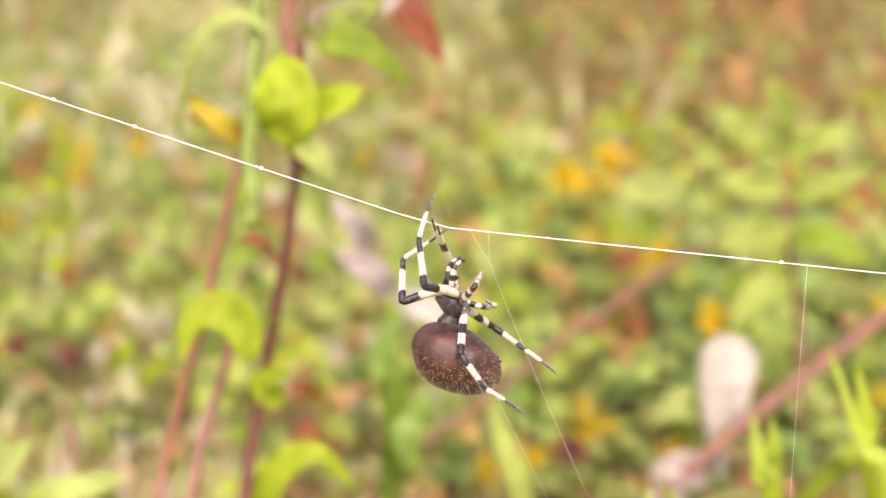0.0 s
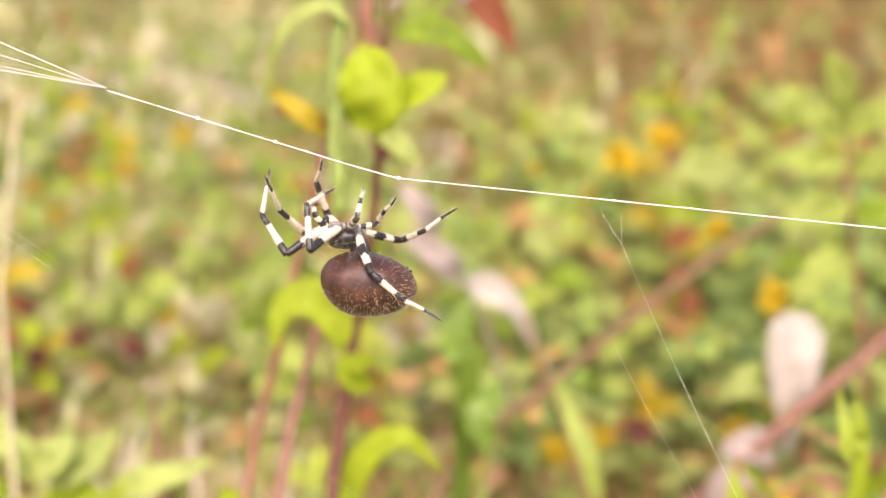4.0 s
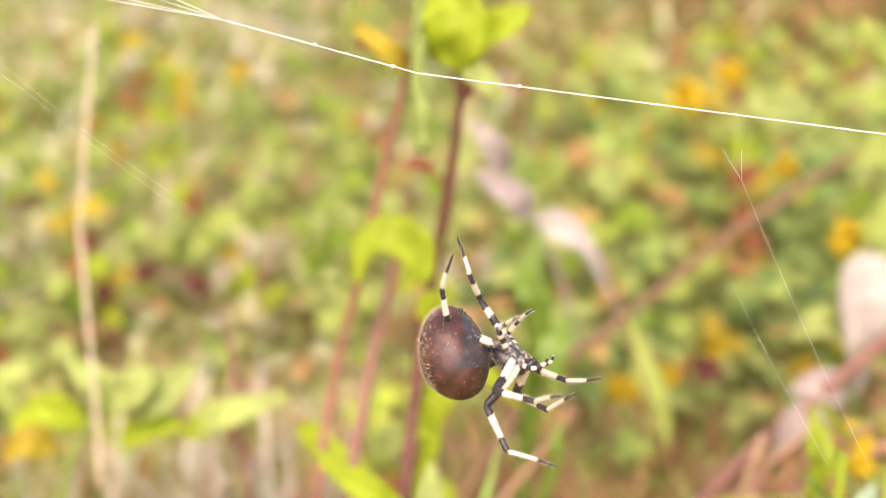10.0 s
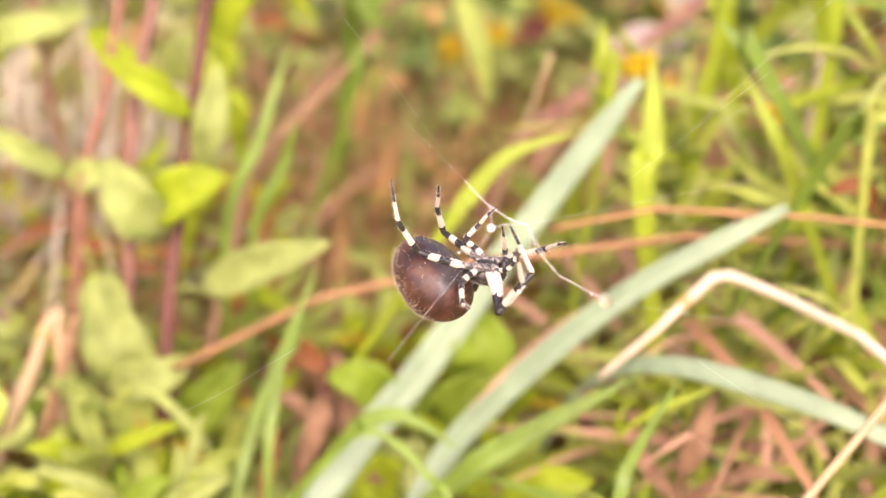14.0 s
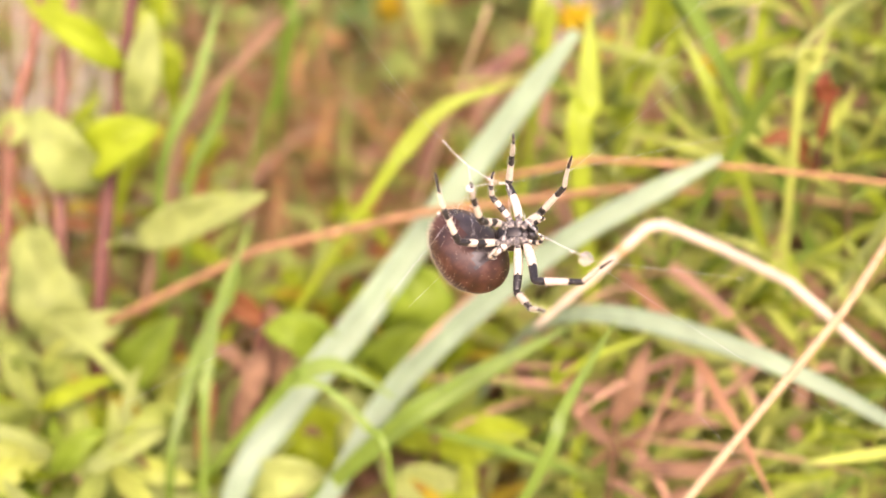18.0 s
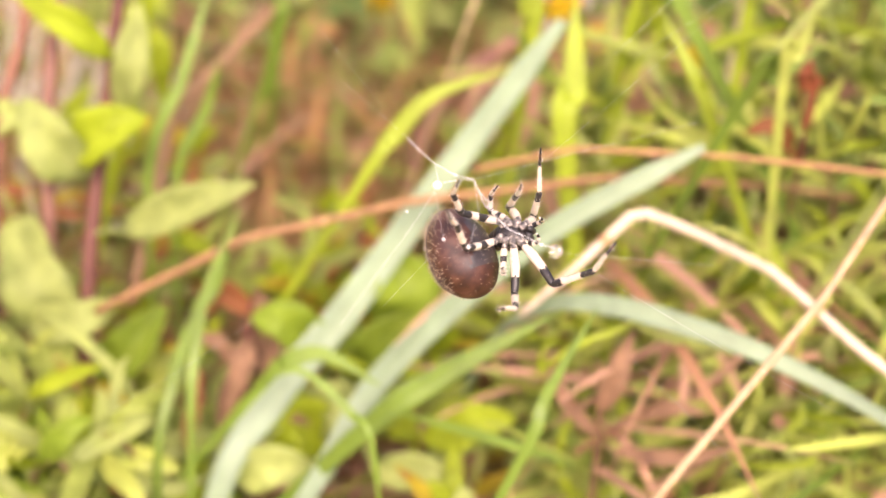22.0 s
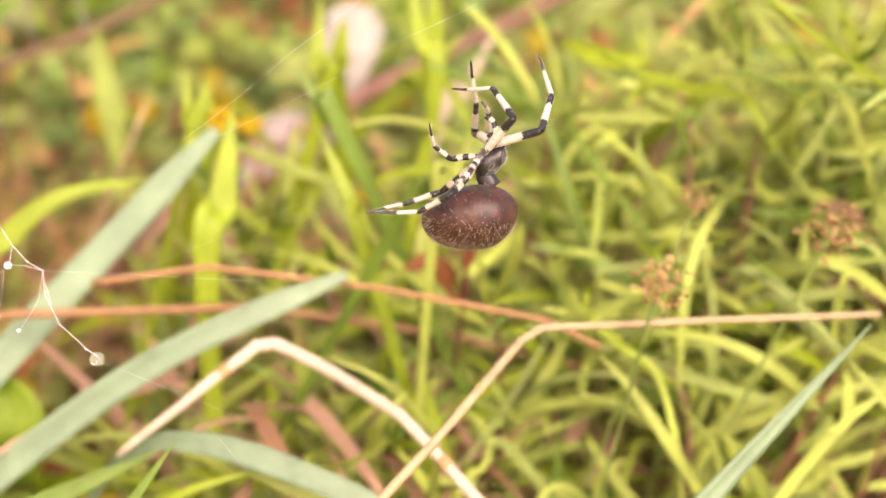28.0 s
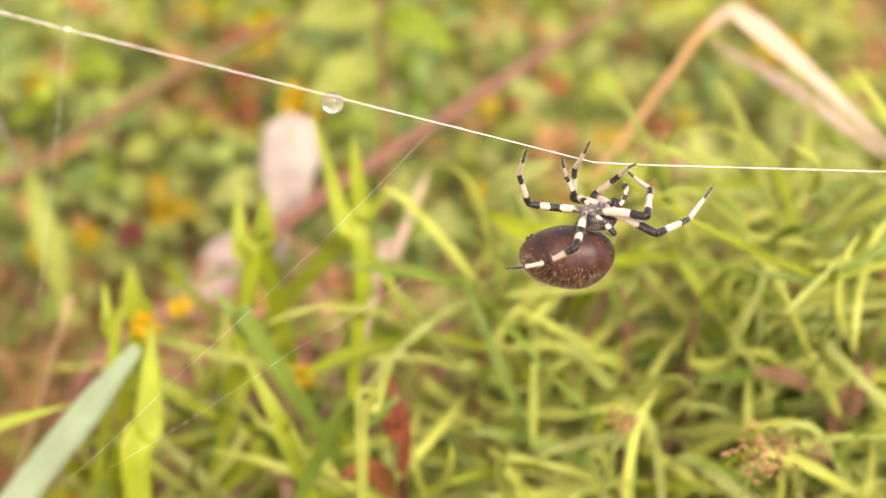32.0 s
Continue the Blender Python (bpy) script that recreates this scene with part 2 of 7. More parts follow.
def ribbon_data(points, width, profile, fold=0.16, face=(0, -0.75, 0.66), across=4, thick=0.00025, wave=0.0, seed=0):
    """Vertices and faces of a leaf or blade: a folded, slightly waved sheet with two sides and a rim."""
    rng = random.Random(seed)
    ph, ph2 = rng.uniform(0, 6.3), rng.uniform(0, 6.3)
    face = Vector(face)
    n = len(points) - 1
    top, low = [], []
    for k, p in enumerate(points):
        d = (points[min(k + 1, n)] - points[max(k - 1, 0)]).normalized()
        side = d.cross(face)
        side = (side if side.length > 1e-5 else d.cross(Vector((1, 0, 0)))).normalized()
        nm = side.cross(d).normalized()
        w = width / 2 * max(0.02, profile(k / n))
        for j in range(across + 1):
            v = 2 * j / across - 1
            lift = fold * abs(v) * w * 2 + wave * w * math.sin(9 * k / n + ph + 2.2 * v) + 0.3 * wave * w * math.sin(23 * k / n + ph2 - 3 * v)
            q = p + side * v * w * (1 + 0.08 * wave * math.sin(31 * k / n + ph2)) + nm * lift
            top.append(q)
            low.append(q - nm * thick)
    m1 = across + 1
    verts, faces, o = top + low, [], len(top)
    for k in range(n):
        for j in range(across):
            a, b, c, d = k * m1 + j, k * m1 + j + 1, (k + 1) * m1 + j + 1, (k + 1) * m1 + j
            faces += [(a, b, c, d), (o + d, o + c, o + b, o + a)]
        a, b = k * m1, (k + 1) * m1
        faces += [(a, b, o + b, o + a), (b + across, a + across, o + a + across, o + b + across)]
    return verts, faces


def part(name, me, parent, label="", kind=""):
    ob = new(name, me)
    ob.parent = parent
    return tagged(ob, label, kind=kind)


def leaf_profile(u):
    return math.sin(math.pi * min(1, u ** 0.75)) ** 0.75 if u < 1 else 0.0


def square_profile(u):
    return (0.15 + 0.85 * min(1, u * 1.4)) * (1 if u < 0.9 else 1 - 4 * (u - 0.9) - 1.5 * ((u * 50) % 2 < 1) * 0.1)


def blade_profile(u):
    return (0.16 + 0.84 * min(1, u * 2.0)) * (1 - max(0, (u - 0.45) / 0.55) ** 2.2)


def torn_profile(u):
    return (0.3 + 0.7 * min(1, u * 2.5)) * (1 - 0.3 * u * u) * (1 if u < 0.93 else 1 - 8 * (u - 0.93))


# ---- the ground ----
def ground():
    n, verts, faces = 110, [], []
    for j in range(n + 1):
        for i in range(n + 1):
            x = math.copysign((abs(i / n * 2 - 1)) ** 3 * 60, i / n * 2 - 1)
            y = math.copysign((abs(j / n * 2 - 1)) ** 3 * 60, j / n * 2 - 1) + 0.3
            z = 0.018 * noise.noise((x * 9, y * 9, 0)) + 0.006 * noise.noise((x * 40, y * 40, 3)) - 0.012
            verts.append((x, y, z))
    for j in range(n):
        for i in range(n):
            a = j * (n + 1) + i
            faces.append((a, a + 1, a + n + 2, a + n + 1))
    tagged(new("ground", mesh("ground", verts, faces, [MAT["soil"]])), "brown soil and litter under the meadow plants", "ground", kind="structure")
    # the far edge of the meadow
    verts, faces = [], []
    for i in range(49):
        w = 2 * math.pi * i / 48
        for r, z in ((42, -0.5), (43, 1.2 + 0.5 * noise.noise((i * 0.7, 0, 0))), (47, 2.6 + 1.2 * noise.noise((i * 0.5, 4, 0)))):
            verts.append((r * math.cos(w), r * math.sin(w), z))
    for i in range(48):
        for k in range(2):
            faces.append((i * 3 + k, i * 3 + k + 1, i * 3 + k + 4, i * 3 + k + 3))
    tagged(new("backdrop", mesh("backdrop", verts, faces, [DISTANCE])), "far meadow edge in soft yellow green", "backdrop", kind="structure")


ground()

# ---- plants ----
PLANT = {"root": None, "axis": [], "count": 0}


def plant(name, label, category):
    PLANT["root"], PLANT["axis"] = tagged(new(name), label, category), []


def seed():
    PLANT["count"] += 1
    return PLANT["count"]


def stem(points, radius, mat):
    """One stalk of the plant, knotted where leaves leave it."""
    s = seed()
    if not PLANT["axis"]:
        PLANT["root"].location = points[0]
    base = PLANT["root"].location
    p = spline(points, 26)
    r = [radius * (1.18 - 0.36 * k / 26) * (1 if k < 22 else 1 - 0.17 * (k - 21)) * (1.22 if k % 7 == 3 else 1.0) * (1 + 0.06 * noise.noise((k * 0.9, s, 0))) for k in range(27)]
    PLANT["axis"] += p
    p = [q + Vector((noise.noise((k * 0.4, s, 1)), noise.noise((k * 0.4, s, 5)), 0)) * radius * 0.5 - base for k, q in enumerate(p)]
    v, f = tube_data(p, r, 10)
    part("stem", mesh("stem", v, f, [MAT[mat]]), PLANT["root"])


def leaf(points, width, mat):
    """A leaf with its stalk back to the nearest stem of the plant."""
    s = seed()
    base = PLANT["root"].location
    p = spline(points, 16)
    v, f = ribbon_data(p, width, square_profile if mat == "white_leaf" else leaf_profile, 0.2, across=6, wave=0.16, seed=s)
    near = min(PLANT["axis"], key=lambda q: (q - p[0]).length)
    stalk = spline([near, (near + p[0]) / 2 + Vector((0, 0, 0.15 * (near - p[0]).length)), p[0], p[3], p[9]], 12)
    v2, f2 = tube_data(stalk, [0.0007 - 0.00045 * k / 12 for k in range(13)], 6)
    f += [tuple(i + len(v) for i in q) for q in f2]
    part("leaf", mesh("leaf", [q - base for q in v + v2], f, [MAT[mat]]), PLANT["root"])


def blade(points, width, mat):
    """A blade of grass; inside a plant's list it is one of its leaves."""
    s = seed()
    p = spline(points, 30)
    v, f = ribbon_data(p, width, torn_profile if width > 0.007 and mat == "blue_blade" else blade_profile, 0.13, across=4, thick=0.0003, wave=0.07, seed=s)
    if PLANT["root"]:
        near = min(PLANT["axis"], key=lambda q: (q - p[0]).length) if PLANT["axis"] else p[0]
        if not PLANT["axis"]:
            PLANT["root"].location, PLANT["axis"] = p[0], p
        v2, f2 = tube_data(spline([near, (near + p[0]) / 2, p[0], p[3]], 8), [0.0007] * 9, 6)
        f += [tuple(i + len(v) for i in q) for q in f2]
        base = PLANT["root"].location
        part("leaf", mesh("leaf", [q - base for q in v + v2], f, [MAT[mat]]), PLANT["root"])
        return
    ob = new("grass_blade", mesh("grass_blade", [q - p[0] for q in v], f, [MAT[mat]]))
    ob.location = p[0]
    if width > 0.005:
        v, f = tube_data([q - p[0] - Vector((0, -0.0001, 0.0001)) for q in p[:28]], [width * 0.045 * (1 - k / 29) for k in range(28)], 6)
        part("midrib", mesh("midrib", v, f, [MAT[mat]]), ob)
    words = {"blue_blade": "broad pale blue-green grass blade with a folded midrib", "teal_blade": "stiff dull green grass blade with a folded midrib", "green_blade": "slim green grass blade rising from the litter",
             "lime_blade": "yellow-green grass blade standing in the meadow", "pale_blade": "curled pale green grass blade among fine foliage",
             "dry_blade": "folded dry bleached grass blade"}
    tagged(ob, words[mat], "grass blade", group="grass blades")


def straw(points, radius, mat, start=1.1):
    s = seed()
    p = [Vector(q) for q in points]
    fine = []
    for a, b in zip(p, p[1:]):
        fine += [a.lerp(b, k / 6) for k in range(6)]
    fine.append(p[-1])
    r = [radius * min(start + (1.3 - start) * 2.2 * k / len(fine), 1.1 - 0.3 * k / len(fine)) * (1 + 0.1 * noise.noise((k * 0.5, s, 4))) for k in range(len(fine))]
    fine = [q + Vector((noise.noise((k * 0.3, s, 2)), 0, noise.noise((k * 0.3, s, 7)))) * radius * 0.2 for k, q in enumerate(fine)]
    v, f = tube_data([q - p[0] for q in fine], r, 9)
    ob = new("straw", mesh("straw", v, f, [MAT[mat]]))
    ob.location = p[0]
    for k in range(9, len(fine) - 2, 24):
        d = (fine[k + 1] - fine[k - 1]).normalized() * radius
        v, f = tube_data([fine[k] - p[0] + d * u for u in (-1.1, -0.4, 0.4, 1.1)], [r[k] * u for u in (0.9, 1.14, 1.14, 0.9)], 9)
        part("node", mesh("node", v, f, [MAT["brown_straw" if mat == "brown_straw" else "tan_straw"]]), ob)
    words = {"straw": "bent bleached straw leaning in the grass", "tan_straw": "thin tan dry stalk", "pale_straw": "pale dry stalk standing in the meadow",
             "orange_straw": "thin orange-brown dry stalk lying in the grass", "brown_straw": "brown dry stalk in the grass"}
    tagged(ob, words[mat], "straw", group="dry straws")


def flower_head(place, radius, mat):
    """A small head of florets on a thin stalk."""
    s = seed()
    rng = random.Random(s)
    c = Vector(place)
    foot = Vector((c.x + rng.uniform(-0.02, 0.02), c.y + rng.uniform(0.0, 0.03), 0))
    words = {"orange": ("small orange-yellow flower head among clover leaves", "flower"), "maroon": ("round maroon seed head on a thin stalk", "seed head"),
             "tan": ("dry tan flower cluster on a thin stalk", "dry flower"), "rust": ("rusty red flower spike", "flower")}[mat]
    root = tagged(new("flower_head"), words[0], words[1], group=words[1] + "s")
    root.location = foot
    v, f = tube_data([q - foot for q in spline([foot, foot.lerp(c, 0.6) + Vector((0.004, 0, 0.004)), c], 10)], [0.00035] * 11, 6)
    part("stalk", mesh("stalk", v, f, [MAT["green_stem"]]), root)
    verts, faces = [], []
    count = 70 if mat == "tan" else 46
    for k in range(count):
        z = 1 - 2 * (k + 0.5) / count
        w = k * 2.39996
        d = Vector((math.cos(w) * math.sqrt(1 - z * z), math.sin(w) * math.sqrt(1 - z * z), z))
        d = (d + Vector((rng.uniform(-0.4, 0.4), rng.uniform(-0.4, 0.4), rng.uniform(-0.4, 0.4)))).normalized()
        r = radius * rng.uniform(0.6, 1.15)
        o = c + d * radius * 0.15 - foot
        if mat == "tan":
            o, r, d = c + d * radius * rng.uniform(0.3, 1.1) - foot, radius * rng.uniform(0.25, 0.5), Vector((rng.uniform(-1, 1), rng.uniform(-1, 1), rng.uniform(-0.5, 1))).normalized()
        v, f = ribbon_data([o + d * r * u + Vector((0, 0, -0.2 * r * u * u)) for u in (0, 0.35, 0.7, 1)], r * 0.5, leaf_profile, 0.3,
                           face=(rng.uniform(-1, 1), -0.6, rng.uniform(-1, 1)), across=2, thick=0.0002)
        faces += [tuple(i + len(verts) for i in q) for q in f]
        verts += v
    part("blossom", mesh("blossom", verts, faces, [MAT[mat]]), root)


def fallen_leaf(points, width, mat):
    s = seed()
    p = spline(points, 14)
    v, f = ribbon_data(p, width, leaf_profile, 0.3, across=6, wave=0.45, seed=s)
    v2, f2 = tube_data(spline([p[0] + Vector((0.004, 0.01, -p[0].z)), p[0] * 0.6 + Vector((p[0].x * 0.4, p[0].y * 0.4 + 0.004, 0)), p[0], p[4]], 8), [0.0005] * 9, 6)
    f += [tuple(i + len(v) for i in q) for q in f2]
    ob = new("withered_leaf", mesh("withered_leaf", [q - p[0] for q in v + v2], f, [MAT[mat]]))
    ob.location = p[0]
    words = {"litter": "brown withered leaf on its stalk near the ground", "rose_litter": "rosy brown curled withered leaf", "red_leaf": "red autumn leaf in the grass", "rust_leaf": "rust-coloured curled leaf in the grass"}
    tagged(ob, words[mat], "withered leaf", group="withered leaves")


SILK = {"root": None}


def strand(a, b, radius):
    root = SILK["root"]
    if root is None:
        root = SILK["root"] = tagged(new("hanging_threads"), "very thin silk threads hanging from the bridge line", "spider thread")
        root.location = a
    a, b = Vector(a) - root.location, Vector(b) - root.location
    n = 10
    p = [a.lerp(b, k / n) + Vector((0, 0, -0.02 * (b - a).length * (1 - (2 * k / n - 1) ** 2))) for k in range(n + 1)]
    v, f = tube_data(p, [radius * (1 + 0.5 * max(0, noise.noise((k * 1.7, a.x * 900, b.z * 900)))) for k in range(n + 1)], 6)
    part("thread", mesh("thread", v, f, [MAT["silk"]]), root)


def ball_data(c, r, squash=1.0, rings=10, sides=14):
    v, f = tube_data([c + Vector((0, 0, -r * math.cos(math.pi * k / rings))) for k in range(1, rings)],
                     [r * squash * math.sin(math.pi * k / rings) for k in range(1, rings)], sides)
    return v, f


def bead(place, radius, water):
    root = SILK["root"]
    v, f = ball_data(Vector(place) - root.location, radius, 0.92)
    part("droplet" if water else "silk_knot", mesh("bead", v, f, [MAT["water" if water else "silk"]]), root, "clear water drop" if water else "")


plant("tall_weed", "tall weed with dark red stems and yellow-green leaves in grass", "weed")
stem([(-0.07, 0.168, 0), (-0.0658, 0.1934, 0.0673), (-0.0634, 0.2148, 0.0988), (-0.0624, 0.235, 0.119), (-0.0595, 0.2561, 0.1374), (-0.057, 0.282, 0.163), (-0.05, 0.294, 0.199), (-0.041, 0.297, 0.248), (-0.036, 0.309, 0.308)], 0.002, 'red_stem')
stem([(-0.104, 0.2, 0), (-0.0911, 0.2373, 0.1142), (-0.0856, 0.2618, 0.14), (-0.0815, 0.2858, 0.1652), (-0.072, 0.293, 0.198), (-0.059, 0.304, 0.246), (-0.052, 0.306, 0.267)], 0.0015, 'rust_stem')
stem([(-0.08, 0.19, 0), (-0.0766, 0.225, 0.1014), (-0.0761, 0.2539, 0.1371), (-0.0708, 0.2815, 0.1673), (-0.064, 0.296, 0.191), (-0.058, 0.302, 0.219)], 0.0017, 'pink_stem')
stem([(-0.0507, 0.2819, 0.2382), (-0.0520, 0.2893, 0.2569), (-0.0512, 0.2962, 0.2742), (-0.0500, 0.3043, 0.2942), (-0.0489, 0.3113, 0.3114)], 0.0019, 'green_stem')
stem([(-0.0399, 0.2998, 0.2481), (-0.0422, 0.3074, 0.2677), (-0.0433, 0.3139, 0.2842), (-0.0435, 0.3204, 0.3006), (-0.0428, 0.3264, 0.3155)], 0.0023, 'rust_stem')
leaf([(-0.042, 0.296, 0.257), (-0.042, 0.295, 0.271), (-0.044, 0.302, 0.281)], 0.0178, 'lime')
leaf([(-0.039, 0.298, 0.263), (-0.029, 0.294, 0.269), (-0.021, 0.295, 0.273)], 0.0105, 'lime')
leaf([(-0.04, 0.296, 0.257), (-0.034, 0.289, 0.255), (-0.029, 0.287, 0.25)], 0.007, 'pale_leaf')
leaf([(-0.0515, 0.269, 0.2036), (-0.0537, 0.2725, 0.2128), (-0.0606, 0.2741, 0.217), (-0.0677, 0.2728, 0.2135), (-0.0701, 0.2692, 0.2043)], 0.0115, 'lime')
leaf([(-0.054, 0.305, 0.254), (-0.063, 0.302, 0.262), (-0.073, 0.303, 0.27)], 0.0067, 'yellow_leaf')
leaf([(-0.054, 0.305, 0.253), (-0.061, 0.303, 0.259), (-0.072, 0.305, 0.263)], 0.0048, 'rust_leaf')
blade([(-0.074, 0.303, 0.258), (-0.067, 0.299, 0.282), (-0.055, 0.299, 0.292), (-0.046, 0.297, 0.287)], 0.0054, 'pale_leaf')
leaf([(-0.0332, 0.3163, 0.2824), (-0.0225, 0.3206, 0.2909), (-0.0093, 0.3254, 0.2999)], 0.011, 'pale_green')
leaf([(-0.035, 0.305, 0.283), (-0.022, 0.299, 0.283), (-0.009, 0.301, 0.273)], 0.0093, 'green_leaf')
leaf([(-0.05, 0.301, 0.225), (-0.054, 0.3, 0.228), (-0.058, 0.299, 0.227)], 0.0039, 'red_leaf')
leaf([(-0.075, 0.291, 0.191), (-0.079, 0.29, 0.197), (-0.085, 0.29, 0.197)], 0.0053, 'pale_leaf')
leaf([(-0.047, 0.29, 0.179), (-0.052, 0.289, 0.187), (-0.043, 0.286, 0.193)], 0.0083, 'lime')
leaf([(-0.053, 0.294, 0.197), (-0.056, 0.294, 0.199), (-0.059, 0.294, 0.198)], 0.0036, 'red_leaf')
leaf([(-0.0238, 0.3679, 0.3014), (-0.0107, 0.3614, 0.2821), (0.0006, 0.3561, 0.2662)], 0.0125, 'red_leaf')
leaf([(-0.02, 0.321, 0.289), (-0.015, 0.319, 0.293), (-0.01, 0.322, 0.299)], 0.008, 'mauve_leaf')
# pale_leaf on these lower leaves paints in their blown highlights
leaf([(-0.066, 0.226, 0.117), (-0.072, 0.224, 0.13), (-0.08, 0.236, 0.136)], 0.0147, 'pale_leaf')
leaf([(-0.068, 0.229, 0.121), (-0.057, 0.224, 0.134), (-0.046, 0.229, 0.135)], 0.0131, 'lime')
leaf([(-0.054, 0.216, 0.106), (-0.036, 0.211, 0.119), (-0.017, 0.212, 0.126)], 0.0111, 'pale_leaf')
leaf([(-0.072, 0.207, 0.078), (-0.078, 0.208, 0.094), (-0.085, 0.222, 0.102)], 0.0183, 'pale_leaf')
leaf([(-0.083, 0.205, 0.082), (-0.066, 0.197, 0.09), (-0.055, 0.204, 0.092)], 0.011, 'pale_leaf')
leaf([(-0.065, 0.204, 0.058), (-0.055, 0.205, 0.072), (-0.044, 0.214, 0.081)], 0.014, 'green_leaf')
leaf([(-0.057, 0.246, 0.127), (-0.052, 0.246, 0.143), (-0.051, 0.26, 0.153)], 0.0099, 'pale_leaf')
leaf([(-0.059, 0.251, 0.14), (-0.069, 0.248, 0.152), (-0.084, 0.259, 0.154)], 0.0086, 'lime')
leaf([(-0.094, 0.244, 0.12), (-0.088, 0.242, 0.126), (-0.082, 0.243, 0.127)], 0.0096, 'pale_leaf')
leaf([(-0.112, 0.221, 0.077), (-0.117, 0.219, 0.085), (-0.127, 0.22, 0.086)], 0.01, 'pale_leaf')
leaf([(-0.088, 0.23, 0.099), (-0.081, 0.217, 0.097), (-0.076, 0.212, 0.088)], 0.0148, 'pale_leaf')
leaf([(-0.095, 0.245, 0.124), (-0.104, 0.24, 0.135), (-0.117, 0.243, 0.142)], 0.0076, 'pale_leaf')
leaf([(-0.093, 0.279, 0.152), (-0.077, 0.266, 0.147), (-0.062, 0.26, 0.135)], 0.0083, 'lime')
leaf([(-0.056, 0.269, 0.129), (-0.049, 0.267, 0.135), (-0.048, 0.262, 0.117)], 0.0086, 'lime')
plant("low_weed", "low weed with broad yellow-green leaves over brown litter", "weed")
stem([(-0.004, 0.192, 0), (0, 0.191, 0.058), (0.002, 0.191, 0.075), (0.005, 0.188, 0.088)], 0.0013, 'green_stem')
leaf([(0, 0.189, 0.088), (-0.008, 0.187, 0.1), (-0.018, 0.188, 0.1)], 0.0121, 'green_leaf')
leaf([(0.008, 0.193, 0.07), (0.016, 0.191, 0.085), (0.026, 0.194, 0.097)], 0.0183, 'green_leaf')
leaf([(0.021, 0.197, 0.084), (0.023, 0.197, 0.101), (0.02, 0.205, 0.11)], 0.0196, 'green_leaf')
leaf([(0.002, 0.178, 0.059), (-0.006, 0.177, 0.072), (-0.013, 0.174, 0.061)], 0.0173, 'lime')
leaf([(-0.004, 0.182, 0.063), (0.003, 0.179, 0.076), (0.014, 0.18, 0.079)], 0.0157, 'pale_leaf')
leaf([(0.028, 0.165, 0.078), (0.038, 0.164, 0.086), (0.051, 0.164, 0.088)], 0.0117, 'lime')
leaf([(-0.021, 0.161, 0.067), (-0.011, 0.16, 0.075), (0.002, 0.158, 0.074)], 0.0117, 'pale_leaf')
leaf([(0.015, 0.16, 0.071), (0.025, 0.157, 0.076), (0.035, 0.155, 0.075)], 0.0103, 'pale_leaf')
plant("pale_weed", "weed with pale curled leaves on a pink stalk", "weed")
stem([(-0.123, 0.318, 0), (-0.123, 0.32, 0.1), (-0.123, 0.323, 0.131), (-0.125, 0.327, 0.165)], 0.0014, 'pink_stem')
leaf([(-0.14, 0.315, 0.128), (-0.122, 0.309, 0.137), (-0.103, 0.317, 0.139)], 0.0107, 'pale_leaf')
leaf([(-0.142, 0.314, 0.126), (-0.131, 0.311, 0.13), (-0.118, 0.314, 0.135)], 0.0078, 'lime')
plant("bright_weed", "clump of bright yellow-green weed leaves in meadow grass", "weed")
stem([(-0.219, 0.32, 0), (-0.187, 0.317, 0.103), (-0.175, 0.318, 0.126), (-0.164, 0.314, 0.142)], 0.0016, 'green_stem')
leaf([(-0.165, 0.316, 0.134), (-0.169, 0.316, 0.146), (-0.179, 0.317, 0.152)], 0.0117, 'pale_leaf')
leaf([(-0.167, 0.317, 0.136), (-0.154, 0.311, 0.146), (-0.15, 0.319, 0.15)], 0.0136, 'pale_leaf')
leaf([(-0.16, 0.316, 0.134), (-0.146, 0.315, 0.141), (-0.134, 0.32, 0.15)], 0.0136, 'pale_leaf')
leaf([(-0.177, 0.318, 0.126), (-0.187, 0.315, 0.135), (-0.203, 0.316, 0.128)], 0.0118, 'lime')
leaf([(-0.165, 0.316, 0.12), (-0.152, 0.315, 0.128), (-0.14, 0.315, 0.128)], 0.0109, 'lime')
leaf([(-0.187, 0.314, 0.12), (-0.195, 0.31, 0.125), (-0.205, 0.311, 0.117)], 0.0118, 'yellow_leaf')
leaf([(-0.201, 0.318, 0.131), (-0.202, 0.318, 0.145), (-0.192, 0.32, 0.148)], 0.0099, 'pale_leaf')
plant("withered_weed", "withered weed with hanging red-brown leaves", "weed")
stem([(-0.018, 0.171, 0), (-0.019, 0.18, 0.05), (-0.021, 0.19, 0.079), (-0.017, 0.201, 0.101)], 0.0013, 'red_stem')
leaf([(-0.019, 0.194, 0.088), (-0.021, 0.185, 0.084), (-0.025, 0.178, 0.072)], 0.0064, 'dead_leaf')
leaf([(-0.017, 0.201, 0.097), (-0.012, 0.19, 0.093), (-0.014, 0.184, 0.081)], 0.0047, 'dead_leaf')
leaf([(-0.02, 0.189, 0.08), (-0.028, 0.191, 0.089), (-0.035, 0.192, 0.087)], 0.0042, 'dead_leaf')
leaf([(-0.019, 0.185, 0.071), (-0.011, 0.179, 0.075), (-0.002, 0.176, 0.072)], 0.0046, 'dead_leaf')
leaf([(-0.018, 0.198, 0.092), (-0.027, 0.2, 0.099), (-0.03, 0.196, 0.093)], 0.0067, 'rust_leaf')
